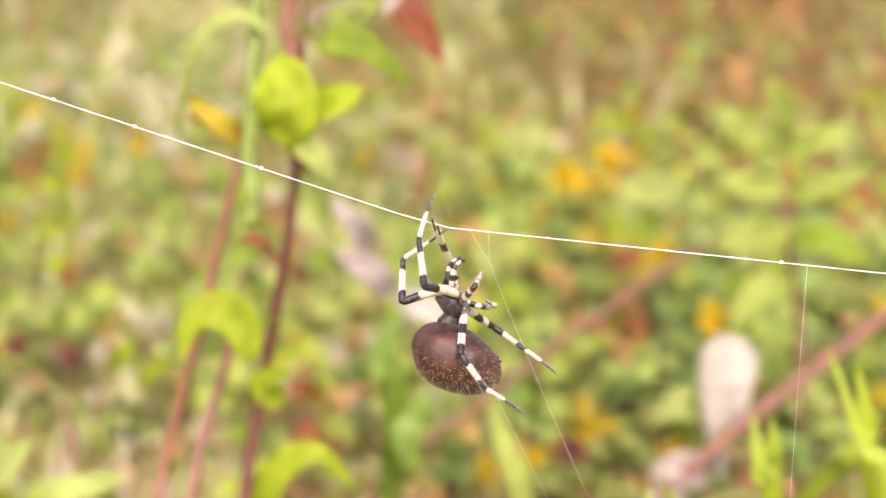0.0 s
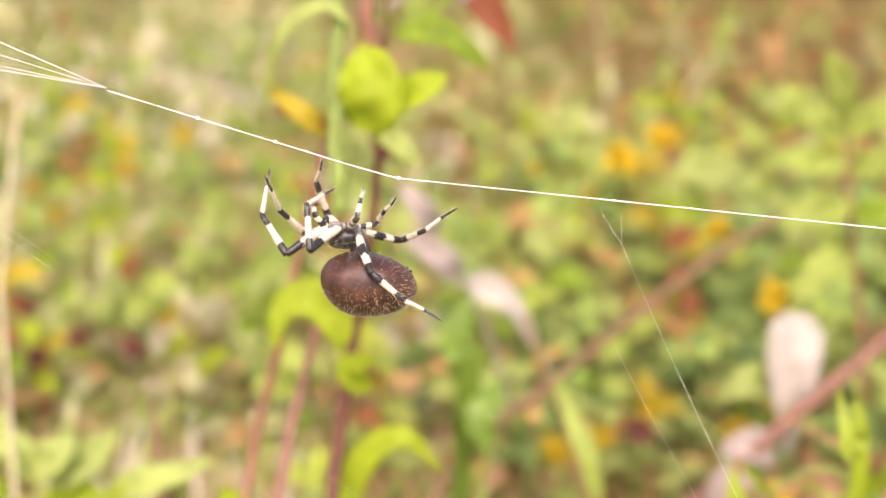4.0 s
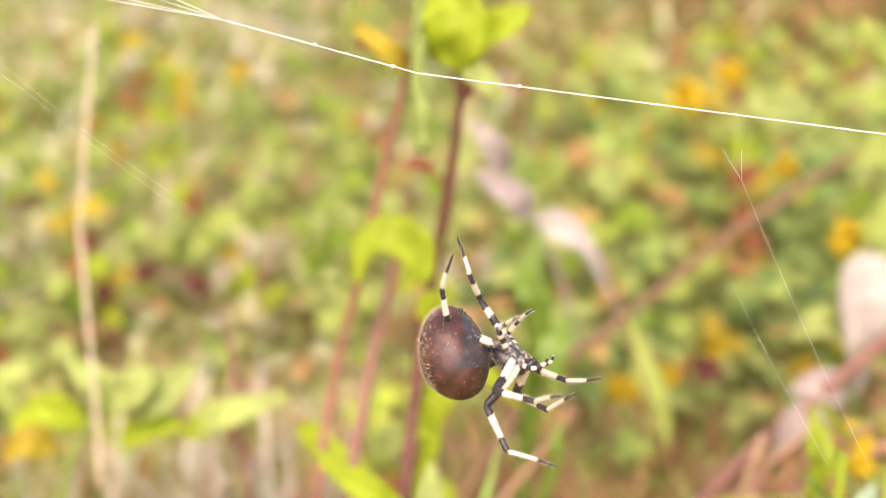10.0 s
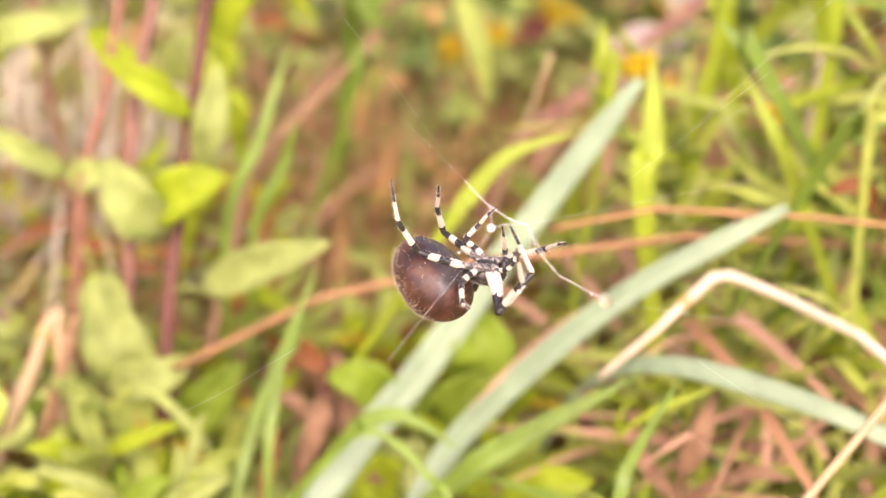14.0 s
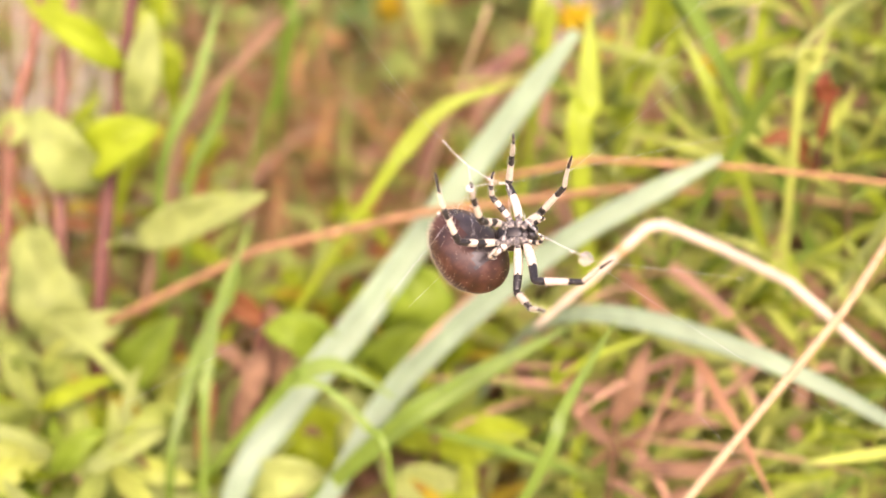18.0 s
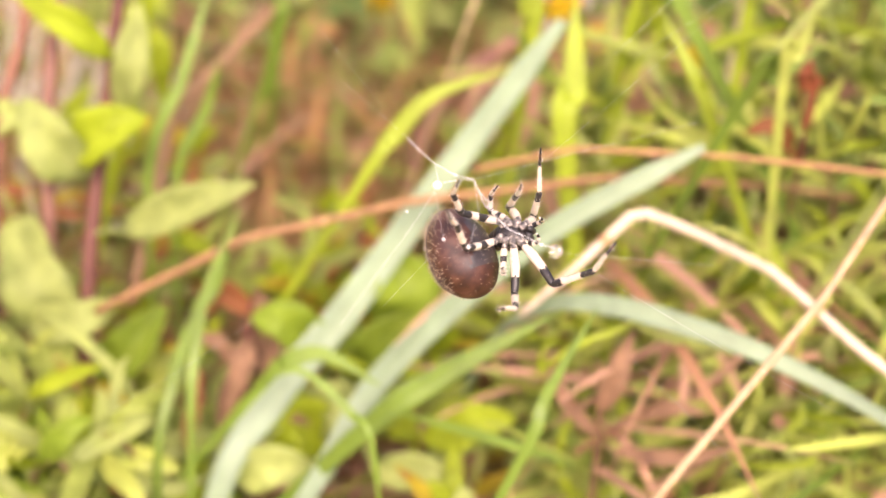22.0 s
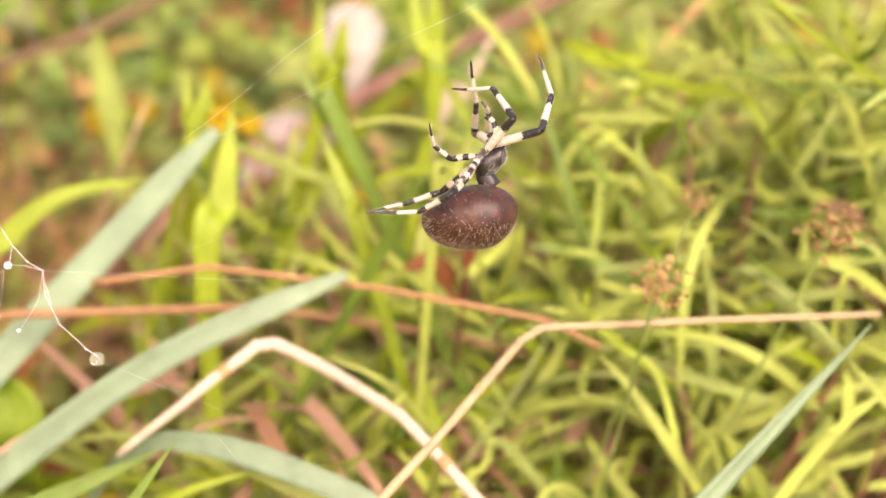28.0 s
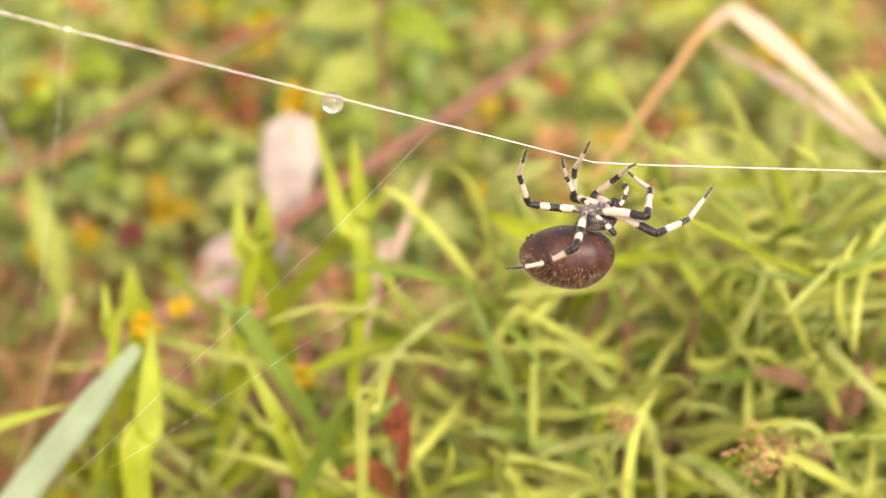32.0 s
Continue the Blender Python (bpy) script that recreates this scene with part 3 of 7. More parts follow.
leaf([(-0.019, 0.2, 0.09), (-0.015, 0.189, 0.082), (-0.007, 0.182, 0.074)], 0.004, 'dead_leaf')
leaf([(-0.02, 0.192, 0.079), (-0.025, 0.185, 0.075), (-0.027, 0.176, 0.064)], 0.0046, 'dead_leaf')
leaf([(-0.02, 0.189, 0.076), (-0.014, 0.179, 0.069), (-0.017, 0.172, 0.06)], 0.004, 'dead_leaf')
plant("brown_weed", "brown withered weed among the grass stalks", "weed")
stem([(0.073, 0.147, 0), (0.071, 0.154, 0.079), (0.07, 0.158, 0.1), (0.073, 0.165, 0.117)], 0.001, 'brown_stem')
leaf([(0.069, 0.155, 0.1), (0.072, 0.157, 0.111), (0.076, 0.164, 0.12)], 0.0058, 'dead_leaf')
leaf([(0.069, 0.154, 0.093), (0.061, 0.157, 0.102), (0.058, 0.162, 0.108)], 0.0042, 'dead_leaf')
leaf([(0.073, 0.154, 0.096), (0.084, 0.153, 0.104), (0.095, 0.151, 0.104)], 0.0039, 'dead_leaf')
leaf([(0.074, 0.15, 0.091), (0.088, 0.145, 0.095), (0.103, 0.146, 0.098)], 0.0042, 'dead_leaf')
plant("rust_weed", "weed with rusty and dark brown withered leaves", "weed")
stem([(0.26, 0.157, 0), (0.231, 0.186, 0.143), (0.225, 0.193, 0.161), (0.216, 0.199, 0.177)], 0.0008, 'rust_stem')
leaf([(0.217, 0.2, 0.176), (0.207, 0.2, 0.181), (0.199, 0.202, 0.181)], 0.004, 'dead_leaf')
leaf([(0.22, 0.196, 0.169), (0.223, 0.196, 0.179), (0.228, 0.2, 0.186)], 0.006, 'dead_leaf')
leaf([(0.223, 0.193, 0.162), (0.213, 0.193, 0.166), (0.205, 0.194, 0.164)], 0.0053, 'dead_leaf')
plant("red_leaved_weed", "weed with one narrow upright red leaf", "weed")
stem([(0.142, 0.222, 0), (0.123, 0.202, 0.139), (0.121, 0.201, 0.148), (0.12, 0.2, 0.154)], 0.0005, 'red_stem')
leaf([(0.12, 0.199, 0.154), (0.118, 0.202, 0.166), (0.116, 0.208, 0.175)], 0.0046, 'red_leaf')
leaf([(0.122, 0.201, 0.144), (0.113, 0.202, 0.153), (0.106, 0.202, 0.151)], 0.0052, 'rust_leaf')
plant("curled_weed", "weed with broad curled pale leaves", "weed")
stem([(0.175, 0.248, 0), (0.149, 0.245, 0.173), (0.146, 0.245, 0.188), (0.143, 0.245, 0.197)], 0.0006, 'green_stem')
leaf([(0.143, 0.245, 0.197), (0.147, 0.244, 0.206), (0.157, 0.244, 0.211)], 0.0063, 'pale_leaf')
leaf([(0.143, 0.245, 0.196), (0.152, 0.236, 0.196), (0.164, 0.235, 0.198)], 0.0052, 'lime')
plant("arching_weed", "weed with a long arching yellow-green leaf", "weed")
blade([(-0.093, 0.27, 0), (-0.056, 0.278, 0.131), (-0.054, 0.281, 0.149), (-0.047, 0.282, 0.163), (-0.036, 0.28, 0.169), (-0.025, 0.281, 0.156)], 0.0098, 'lime')
blade([(-0.097, 0.296, 0.14), (-0.085, 0.285, 0.137), (-0.072, 0.282, 0.128)], 0.0089, 'lime')
leaf([(-0.071, 0.285, 0.135), (-0.065, 0.284, 0.144), (-0.059, 0.285, 0.147)], 0.0106, 'pale_leaf')
plant("leaning_weed", "leaning brown weed stem with a drooping pale leaf", "weed")
stem([(-0.099, 0.313, 0), (-0.025, 0.371, 0.097), (0.02, 0.408, 0.119), (0.078, 0.436, 0.152), (0.13, 0.471, 0.167), (0.194, 0.511, 0.176)], 0.002, 'brown_stem')
blade([(0.019, 0.406, 0.12), (0.024, 0.394, 0.108), (0.03, 0.383, 0.093), (0.035, 0.375, 0.074)], 0.0109, 'pale_green')
leaf([(0.011, 0.403, 0.134), (0, 0.401, 0.156), (-0.017, 0.404, 0.165)], 0.012, 'white_leaf')
leaf([(-0.029, 0.405, 0.184), (-0.033, 0.399, 0.196), (-0.043, 0.403, 0.207)], 0.0102, 'mauve_leaf')
leaf([(-0.02, 0.396, 0.17), (-0.028, 0.391, 0.181), (-0.041, 0.394, 0.189)], 0.0122, 'mauve_leaf')
plant("broad_leaved_weed", "pale broad-leaved weed among yellow flowers", "weed")
stem([(0.1674, 0.4554, 0.0753), (0.1616, 0.4651, 0.1286), (0.1546, 0.4705, 0.1705), (0.1533, 0.4850, 0.2083)], 0.0014, 'rust_stem')
leaf([(0.1533, 0.4796, 0.1941), (0.1379, 0.4735, 0.2063), (0.1242, 0.4718, 0.2157)], 0.014, 'pale_green')
leaf([(0.1538, 0.4769, 0.1870), (0.1354, 0.4673, 0.1901), (0.1193, 0.4643, 0.1962)], 0.015, 'pale_green')
leaf([(0.1533, 0.4814, 0.1988), (0.1651, 0.4744, 0.2086), (0.1806, 0.4713, 0.2145)], 0.014, 'pale_green')
leaf([(0.1546, 0.4750, 0.1823), (0.1676, 0.4673, 0.1901), (0.1868, 0.4652, 0.1985)], 0.014, 'pale_green')
leaf([(0.1546, 0.4705, 0.1705), (0.1354, 0.4593, 0.1693), (0.1168, 0.4529, 0.1664)], 0.016, 'pale_green')
leaf([(0.1528, 0.4841, 0.2059), (0.1478, 0.4798, 0.2225), (0.1414, 0.4801, 0.2375)], 0.014, 'pale_green')
leaf([(0.1559, 0.4687, 0.1658), (0.1701, 0.4584, 0.1669), (0.1855, 0.4502, 0.1595)], 0.016, 'green_leaf')
leaf([(0.1559, 0.4614, 0.1469), (0.1379, 0.4504, 0.1461), (0.1242, 0.4406, 0.1343)], 0.015, 'pale_green')
plant("pink_weed", "thick pink weed stem with a wilted whitish leaf", "weed")
stem([(0.028, 0.34, 0), (0.034, 0.344, 0.045), (0.048, 0.353, 0.071), (0.076, 0.376, 0.082), (0.132, 0.4, 0.119), (0.218, 0.45, 0.157), (0.3, 0.5, 0.195)], 0.0031, 'pink_stem')
leaf([(0.113, 0.396, 0.088), (0.113, 0.399, 0.118), (0.117, 0.412, 0.144)], 0.0228, 'white_leaf')
leaf([(0.111, 0.406, 0.109), (0.098, 0.402, 0.118), (0.085, 0.402, 0.11)], 0.014, 'pale_leaf')
leaf([(0.106, 0.387, 0.092), (0.094, 0.384, 0.099), (0.082, 0.383, 0.097)], 0.0137, 'mauve_leaf')
leaf([(0.096, 0.382, 0.091), (0.083, 0.372, 0.089), (0.075, 0.368, 0.078)], 0.0131, 'mauve_leaf')
plant("red_arching_weed", "slim weed with a reddish arching leaf over clover", "weed")
stem([(0.177, 0.522, 0), (0.175, 0.532, 0.052), (0.172, 0.554, 0.108), (0.17, 0.569, 0.148)], 0.0018, 'green_stem')
leaf([(0.243, 0.587, 0.139), (0.22, 0.588, 0.155), (0.19, 0.578, 0.145)], 0.0094, 'rust_leaf')
leaf([(0.143, 0.483, 0.204), (0.13, 0.475, 0.211), (0.123, 0.48, 0.223)], 0.0152, 'pale_green')
leaf([(0.121, 0.523, 0.167), (0.1, 0.514, 0.172), (0.084, 0.515, 0.175)], 0.0209, 'pale_leaf')
PLANT["root"] = None
# the long pale grass blades
blade([(-0.039, 0.12, 0), (-0.026, 0.154, 0.066), (-0.013, 0.173, 0.083), (0.008, 0.192, 0.101), (0.034, 0.214, 0.13), (0.062, 0.23, 0.166)], 0.0094, 'blue_blade')
blade([(-0.052, 0.116, 0), (-0.004, 0.146, 0.075), (0.013, 0.165, 0.096), (0.03, 0.174, 0.113), (0.056, 0.181, 0.136), (0.091, 0.187, 0.157)], 0.0071, 'blue_blade')
blade([(0.03, 0.2, 0), (0.042, 0.184, 0.085), (0.052, 0.173, 0.117), (0.066, 0.165, 0.127), (0.086, 0.155, 0.129), (0.106, 0.145, 0.127), (0.131, 0.131, 0.12), (0.158, 0.117, 0.104)], 0.0052, 'blue_blade')
blade([(-0.078, 0.162, 0), (-0.015, 0.161, 0.1), (-0.008, 0.162, 0.109), (0.002, 0.162, 0.113), (0.016, 0.156, 0.108)], 0.0045, 'green_blade')
blade([(0.07, 0.055, 0), (0.123, 0.104, 0.137), (0.149, 0.122, 0.16), (0.18, 0.142, 0.186)], 0.0043, 'teal_blade')
blade([(-0.062, 0.147, 0), (0.008, 0.152, 0.092), (0.029, 0.156, 0.111), (0.058, 0.162, 0.128)], 0.0064, 'green_blade')
blade([(-0.043, 0.14, 0), (-0.0406, 0.1598, 0.0719), (-0.0365, 0.1751, 0.0911), (-0.0295, 0.1874, 0.1072), (-0.0196, 0.2023, 0.1268)], 0.0034, 'green_blade')
blade([(-0.033, 0.13, 0), (-0.0314, 0.1624, 0.0841), (-0.0301, 0.1766, 0.1018), (-0.0261, 0.1889, 0.1174)], 0.003, 'green_blade')
blade([(0.02, 0.12, 0), (0.0145, 0.1345, 0.1028), (0.0081, 0.1436, 0.1133), (-0.0021, 0.1497, 0.1196), (-0.0097, 0.1493, 0.1183)], 0.002, 'green_blade')
blade([(-0.007, 0.095, 0), (0.041, 0.121, 0.113), (0.049, 0.13, 0.133), (0.059, 0.139, 0.15)], 0.003, 'green_blade')
blade([(0.052, 0.16, 0.107), (0.062, 0.16, 0.118), (0.077, 0.161, 0.125)], 0.0019, 'lime_blade')
blade([(0.075, 0.163, 0.122), (0.085, 0.159, 0.121), (0.099, 0.155, 0.12)], 0.0027, 'pale_blade')
blade([(-0.037, 0.173, 0), (-0.034, 0.191, 0.086), (-0.027, 0.198, 0.104), (-0.021, 0.206, 0.123)], 0.0039, 'green_blade')
blade([(-0.051, 0.215, 0), (-0.05, 0.234, 0.106), (-0.039, 0.246, 0.137), (-0.031, 0.263, 0.159)], 0.0038, 'green_blade')
blade([(0.09, 0.164, 0), (0.064, 0.208, 0.135), (0.065, 0.219, 0.153), (0.065, 0.232, 0.172)], 0.0076, 'lime_blade')
blade([(0.04, 0.192, 0), (0.056, 0.237, 0.153), (0.055, 0.242, 0.162), (0.054, 0.249, 0.172)], 0.0033, 'lime_blade')
blade([(-0.063, 0.188, 0), (0.007, 0.209, 0.122), (0.019, 0.216, 0.139), (0.03, 0.221, 0.149), (0.049, 0.225, 0.154)], 0.005, 'lime_blade')
blade([(0.069, 0.235, 0), (0.088, 0.257, 0.158), (0.086, 0.261, 0.174), (0.085, 0.271, 0.189)], 0.0052, 'lime_blade')
blade([(0.171, 0.155, 0), (0.1, 0.199, 0.148), (0.093, 0.207, 0.162), (0.083, 0.217, 0.177)], 0.0045, 'lime_blade')
blade([(0.11, 0.205, 0), (0.115, 0.243, 0.166), (0.109, 0.253, 0.189), (0.101, 0.265, 0.211)], 0.005, 'lime_blade')
blade([(0.13, 0.165, 0), (0.108, 0.19, 0.166), (0.11, 0.194, 0.178), (0.113, 0.197, 0.189)], 0.0035, 'pale_blade')
blade([(0.209, 0.178, 0), (0.094, 0.214, 0.169), (0.086, 0.218, 0.178), (0.077, 0.223, 0.187)], 0.005, 'green_blade')
blade([(0.063, 0.207, 0), (0.1, 0.196, 0.162), (0.107, 0.195, 0.171), (0.117, 0.197, 0.179)], 0.0041, 'green_blade')
blade([(0.044, 0.273, 0), (0.061, 0.272, 0.134), (0.06, 0.272, 0.148), (0.059, 0.277, 0.16)], 0.0074, 'lime_blade')
blade([(0.144, 0.275, 0), (0.096, 0.272, 0.156), (0.093, 0.272, 0.171), (0.093, 0.277, 0.183)], 0.0067, 'lime_blade')
blade([(0.171, 0.254, 0), (0.12, 0.264, 0.162), (0.116, 0.267, 0.185), (0.113, 0.274, 0.202)], 0.0056, 'lime_blade')
blade([(0.012, 0.287, 0), (0.106, 0.281, 0.152), (0.116, 0.281, 0.165), (0.129, 0.287, 0.181)], 0.0066, 'lime_blade')
blade([(-0.055, 0.291, 0), (-0.017, 0.293, 0.12), (-0.015, 0.294, 0.134), (-0.012, 0.297, 0.142)], 0.004, 'green_blade')
blade([(-0.031, 0.371, 0), (-0.018, 0.364, 0.133), (-0.022, 0.364, 0.157), (-0.015, 0.372, 0.176)], 0.0124, 'green_blade')
blade([(-0.047, 0.223, 0), (-0.044, 0.241, 0.098), (-0.034, 0.25, 0.124), (-0.029, 0.253, 0.14)], 0.0036, 'green_blade')
blade([(-0.005, 0.372, 0.138), (-0.013, 0.359, 0.131), (-0.011, 0.353, 0.116)], 0.0124, 'green_blade')
# dry straws
straw([(0.049, 0.168, 0.12), (0.062, 0.171, 0.134), (0.074, 0.178, 0.143), (0.078, 0.178, 0.144), (0.09, 0.169, 0.144), (0.101, 0.155, 0.146), (0.117, 0.136, 0.14), (0.128, 0.124, 0.136)], 0.0014, 'straw', 0.5)
straw([(0.066, 0.105, 0.127), (0.101, 0.131, 0.16), (0.119, 0.152, 0.168), (0.123, 0.154, 0.17), (0.151, 0.155, 0.174), (0.192, 0.156, 0.18)], 0.0008, 'pale_straw')
straw([(-0.06, 0.199, 0.092), (-0.02, 0.201, 0.116), (0.023, 0.201, 0.129), (0.075, 0.206, 0.134), (0.122, 0.21, 0.129), (0.159, 0.204, 0.127)], 0.0011, 'orange_straw')
straw([(0.192, 0.301, 0.176), (0.201, 0.302, 0.193), (0.218, 0.305, 0.227), (0.222, 0.306, 0.232)], 0.0013, 'tan_straw')
straw([(-0.057, 0.222, 0.073), (-0.046, 0.267, 0.114), (-0.026, 0.287, 0.126), (-0.007, 0.309, 0.139)], 0.0018, 'brown_straw')
straw([(-0.164, 0.293, 0.118), (-0.168, 0.313, 0.152), (-0.173, 0.336, 0.194), (-0.171, 0.358, 0.231), (-0.17, 0.373, 0.253)], 0.0006, 'straw')
straw([(0.039, 0.203, 0.138), (0.063, 0.197, 0.149), (0.098, 0.186, 0.155), (0.132, 0.174, 0.159), (0.143, 0.169, 0.157)], 0.0007, 'orange_straw')
straw([(-0.113, 0.184, 0.061), (-0.097, 0.198, 0.095), (-0.091, 0.207, 0.108), (-0.092, 0.193, 0.074)], 0.0019, 'pale_straw')
straw([(-0.097, 0.19, 0.073), (-0.09, 0.197, 0.092), (-0.086, 0.206, 0.105)], 0.0018, 'brown_straw')
blade([(0.218, 0.304, 0.226), (0.224, 0.304, 0.233), (0.23, 0.298, 0.231), (0.245, 0.282, 0.222), (0.266, 0.261, 0.208)], 0.0068, 'dry_blade')
blade([(0.222, 0.308, 0.223), (0.243, 0.291, 0.216), (0.272, 0.268, 0.203)], 0.0049, 'dry_blade')
blade([(0.097, 0.167, 0), (0.121, 0.261, 0.154), (0.13, 0.277, 0.166), (0.141, 0.296, 0.183)], 0.0041, 'dry_blade')
# flower heads
flower_head((0.066, 0.574, 0.162), 0.0097, 'orange')
flower_head((0.089, 0.578, 0.172), 0.0079, 'orange')
flower_head((0.069, 0.469, 0.068), 0.0076, 'orange')
flower_head((0.02, 0.432, 0.069), 0.0071, 'orange')
flower_head((0.121, 0.456, 0.133), 0.0071, 'orange')
flower_head((0.116, 0.553, 0.128), 0.0076, 'orange')
flower_head((0.068, 0.479, 0.062), 0.0061, 'orange')
flower_head((0.103, 0.369, 0.086), 0.0067, 'orange')
flower_head((0.125, 0.475, 0.122), 0.0068, 'orange')
flower_head((0.102, 0.434, 0.076), 0.0061, 'orange')
flower_head((-0.23, 0.542, 0.077), 0.0073, 'maroon')
flower_head((-0.2, 0.54, 0.071), 0.0079, 'maroon')
flower_head((0.056, 0.415, 0.089), 0.0068, 'maroon')
flower_head((0.023, 0.417, 0.078), 0.0055, 'orange')
flower_head((0.072, 0.269, 0.151), 0.0033, 'orange')
flower_head((0.102, 0.238, 0.152), 0.0031, 'orange')
flower_head((0.063, 0.244, 0.163), 0.0039, 'orange')
flower_head((0.04, 0.417, 0.085), 0.0046, 'orange')
flower_head((0.174, 0.156, 0.197), 0.0054, 'tan')
flower_head((0.153, 0.171, 0.192), 0.0028, 'tan')
flower_head((0.141, 0.151, 0.184), 0.0051, 'tan')
flower_head((0.156, 0.098, 0.154), 0.0077, 'tan')
flower_head((0.116, 0.197, 0.17), 0.0032, 'rust')
# fallen leaves
fallen_leaf([(-0.041, 0.276, 0.012), (-0.034, 0.274, 0.022), (-0.032, 0.295, 0.014)], 0.0129, 'litter')
fallen_leaf([(-0.033, 0.247, 0.012), (-0.026, 0.249, 0.022), (-0.02, 0.262, 0.014)], 0.0142, 'litter')
fallen_leaf([(0.095, 0.231, 0.012), (0.102, 0.235, 0.022), (0.115, 0.262, 0.014)], 0.0146, 'litter')
fallen_leaf([(0.057, 0.419, 0.012), (0.064, 0.423, 0.022), (0.082, 0.458, 0.014)], 0.0170, 'rose_litter')
fallen_leaf([(0.023, 0.373, 0.012), (0.033, 0.372, 0.022), (0.039, 0.396, 0.014)], 0.0155, 'rose_litter')
fallen_leaf([(-0.021, 0.367, 0.012), (-0.008, 0.366, 0.022), (-0.011, 0.353, 0.014)], 0.0119, 'litter')
fallen_leaf([(-0.04, 0.32, 0.012), (-0.034, 0.282, 0.022), (-0.04, 0.267, 0.014)], 0.0123, 'rust_leaf')
fallen_leaf([(-0.04, 0.269, 0.012), (-0.029, 0.27, 0.022), (-0.027, 0.298, 0.014)], 0.0122, 'litter')
fallen_leaf([(-0.091, 0.306, 0.012), (-0.082, 0.276, 0.022), (-0.084, 0.255, 0.014)], 0.0087, 'litter')
fallen_leaf([(0.089, 0.235, 0.012), (0.097, 0.234, 0.022), (0.104, 0.255, 0.014)], 0.0111, 'litter')
fallen_leaf([(0.181, 0.23, 0.012), (0.161, 0.216, 0.022), (0.155, 0.213, 0.014)], 0.0115, 'litter')
fallen_leaf([(0.285, 0.468, 0.012), (0.305, 0.46, 0.022), (0.33, 0.478, 0.014)], 0.0170, 'litter')
fallen_leaf([(0.397, 0.442, 0.012), (0.389, 0.409, 0.022), (0.4, 0.401, 0.014)], 0.0223, 'litter')
fallen_leaf([(0.335, 0.485, 0.028), (0.332, 0.494, 0.04), (0.337, 0.5, 0.051)], 0.0121, 'rust_leaf')
fallen_leaf([(0.177, 0.434, 0.012), (0.167, 0.395, 0.022), (0.167, 0.373, 0.014)], 0.0097, 'red_leaf')
fallen_leaf([(0.033, 0.429, 0.012), (0.042, 0.399, 0.022), (0.04, 0.387, 0.014)], 0.0117, 'litter')
fallen_leaf([(0.172, 0.434, 0.012), (0.168, 0.391, 0.022), (0.168, 0.362, 0.014)], 0.0081, 'red_leaf')
fallen_leaf([(0.126, 0.499, 0.012), (0.119, 0.51, 0.022), (0.108, 0.496, 0.014)], 0.0175, 'litter')
fallen_leaf([(0.241, 0.49, 0.022), (0.242, 0.497, 0.035), (0.237, 0.506, 0.047)], 0.0121, 'rust_leaf')
fallen_leaf([(0.307, 0.511, 0.087), (0.322, 0.507, 0.088), (0.335, 0.502, 0.086)], 0.0182, 'rose_litter')
fallen_leaf([(0.039, 0.251, 0.012), (0.041, 0.251, 0.022), (0.044, 0.266, 0.014)], 0.0094, 'rose_litter')
fallen_leaf([(0.125, 0.25, 0.012), (0.137, 0.243, 0.022), (0.154, 0.259, 0.014)], 0.0080, 'rose_litter')
fallen_leaf([(0.189, 0.262, 0.012), (0.196, 0.25, 0.022), (0.215, 0.269, 0.014)], 0.0105, 'rust_leaf')
fallen_leaf([(0.078, 0.434, 0.012), (0.078, 0.398, 0.022), (0.076, 0.38, 0.014)], 0.0148, 'rose_litter')
fallen_leaf([(0.097, 0.439, 0.012), (0.092, 0.402, 0.022), (0.088, 0.392, 0.014)], 0.0100, 'rust_leaf')
# what is left of the orb web
WEB = tagged(new("web_remnant"), "torn white silk threads with caught droplets", "spider web")
SILK["root"] = WEB
strand((-0.0148, 0.0207, 0.0000), (-0.0137, 0.0185, 0.0000), 0.00004)
strand((-0.0137, 0.0185, 0.0000), (-0.0122, 0.0162, 0.0000), 0.00004)
strand((-0.0122, 0.0162, 0.0000), (-0.0101, 0.0139, 0.0000), 0.00004)
strand((-0.0101, 0.0139, 0.0000), (-0.0078, 0.0126, 0.0000), 0.00004)
strand((-0.0078, 0.0126, 0.0000), (-0.0075, 0.0092, 0.0000), 0.00004)
strand((-0.0075, 0.0092, 0.0000), (-0.0054, 0.0049, 0.0000), 0.00004)
strand((-0.0054, 0.0049, 0.0000), (-0.0016, 0.0015, 0.0000), 0.00004)
strand((-0.0016, 0.0015, 0.0000), (0.0000, 0.0003, 0.0000), 0.00004)
strand((-0.0122, 0.0162, 0.0000), (-0.0126, 0.0134, 0.0000), 3e-05)
strand((-0.0126, 0.0134, 0.0000), (-0.0105, 0.0133, 0.0000), 3e-05)
strand((-0.0105, 0.0133, 0.0000), (-0.0078, 0.0126, 0.0000), 3e-05)
strand((-0.0075, 0.0109, 0.0000), (-0.0065, 0.0077, 0.0000), 3e-05)
strand((-0.0078, 0.0124, 0.0000), (-0.0084, 0.0083, 0.0000), 1.8e-05)
strand((-0.0084, 0.0083, 0.0000), (-0.0109, 0.0043, 0.0000), 1.8e-05)
strand((-0.0134, 0.0126, 0.0000), (-0.0136, 0.0096, 0.0000), 1.2e-05)
strand((-0.0136, 0.0096, 0.0000), (-0.0141, 0.0060, 0.0000), 1.2e-05)
strand((-0.0128, 0.0132, 0.0000), (-0.0169, 0.0096, 0.0000), 1.2e-05)
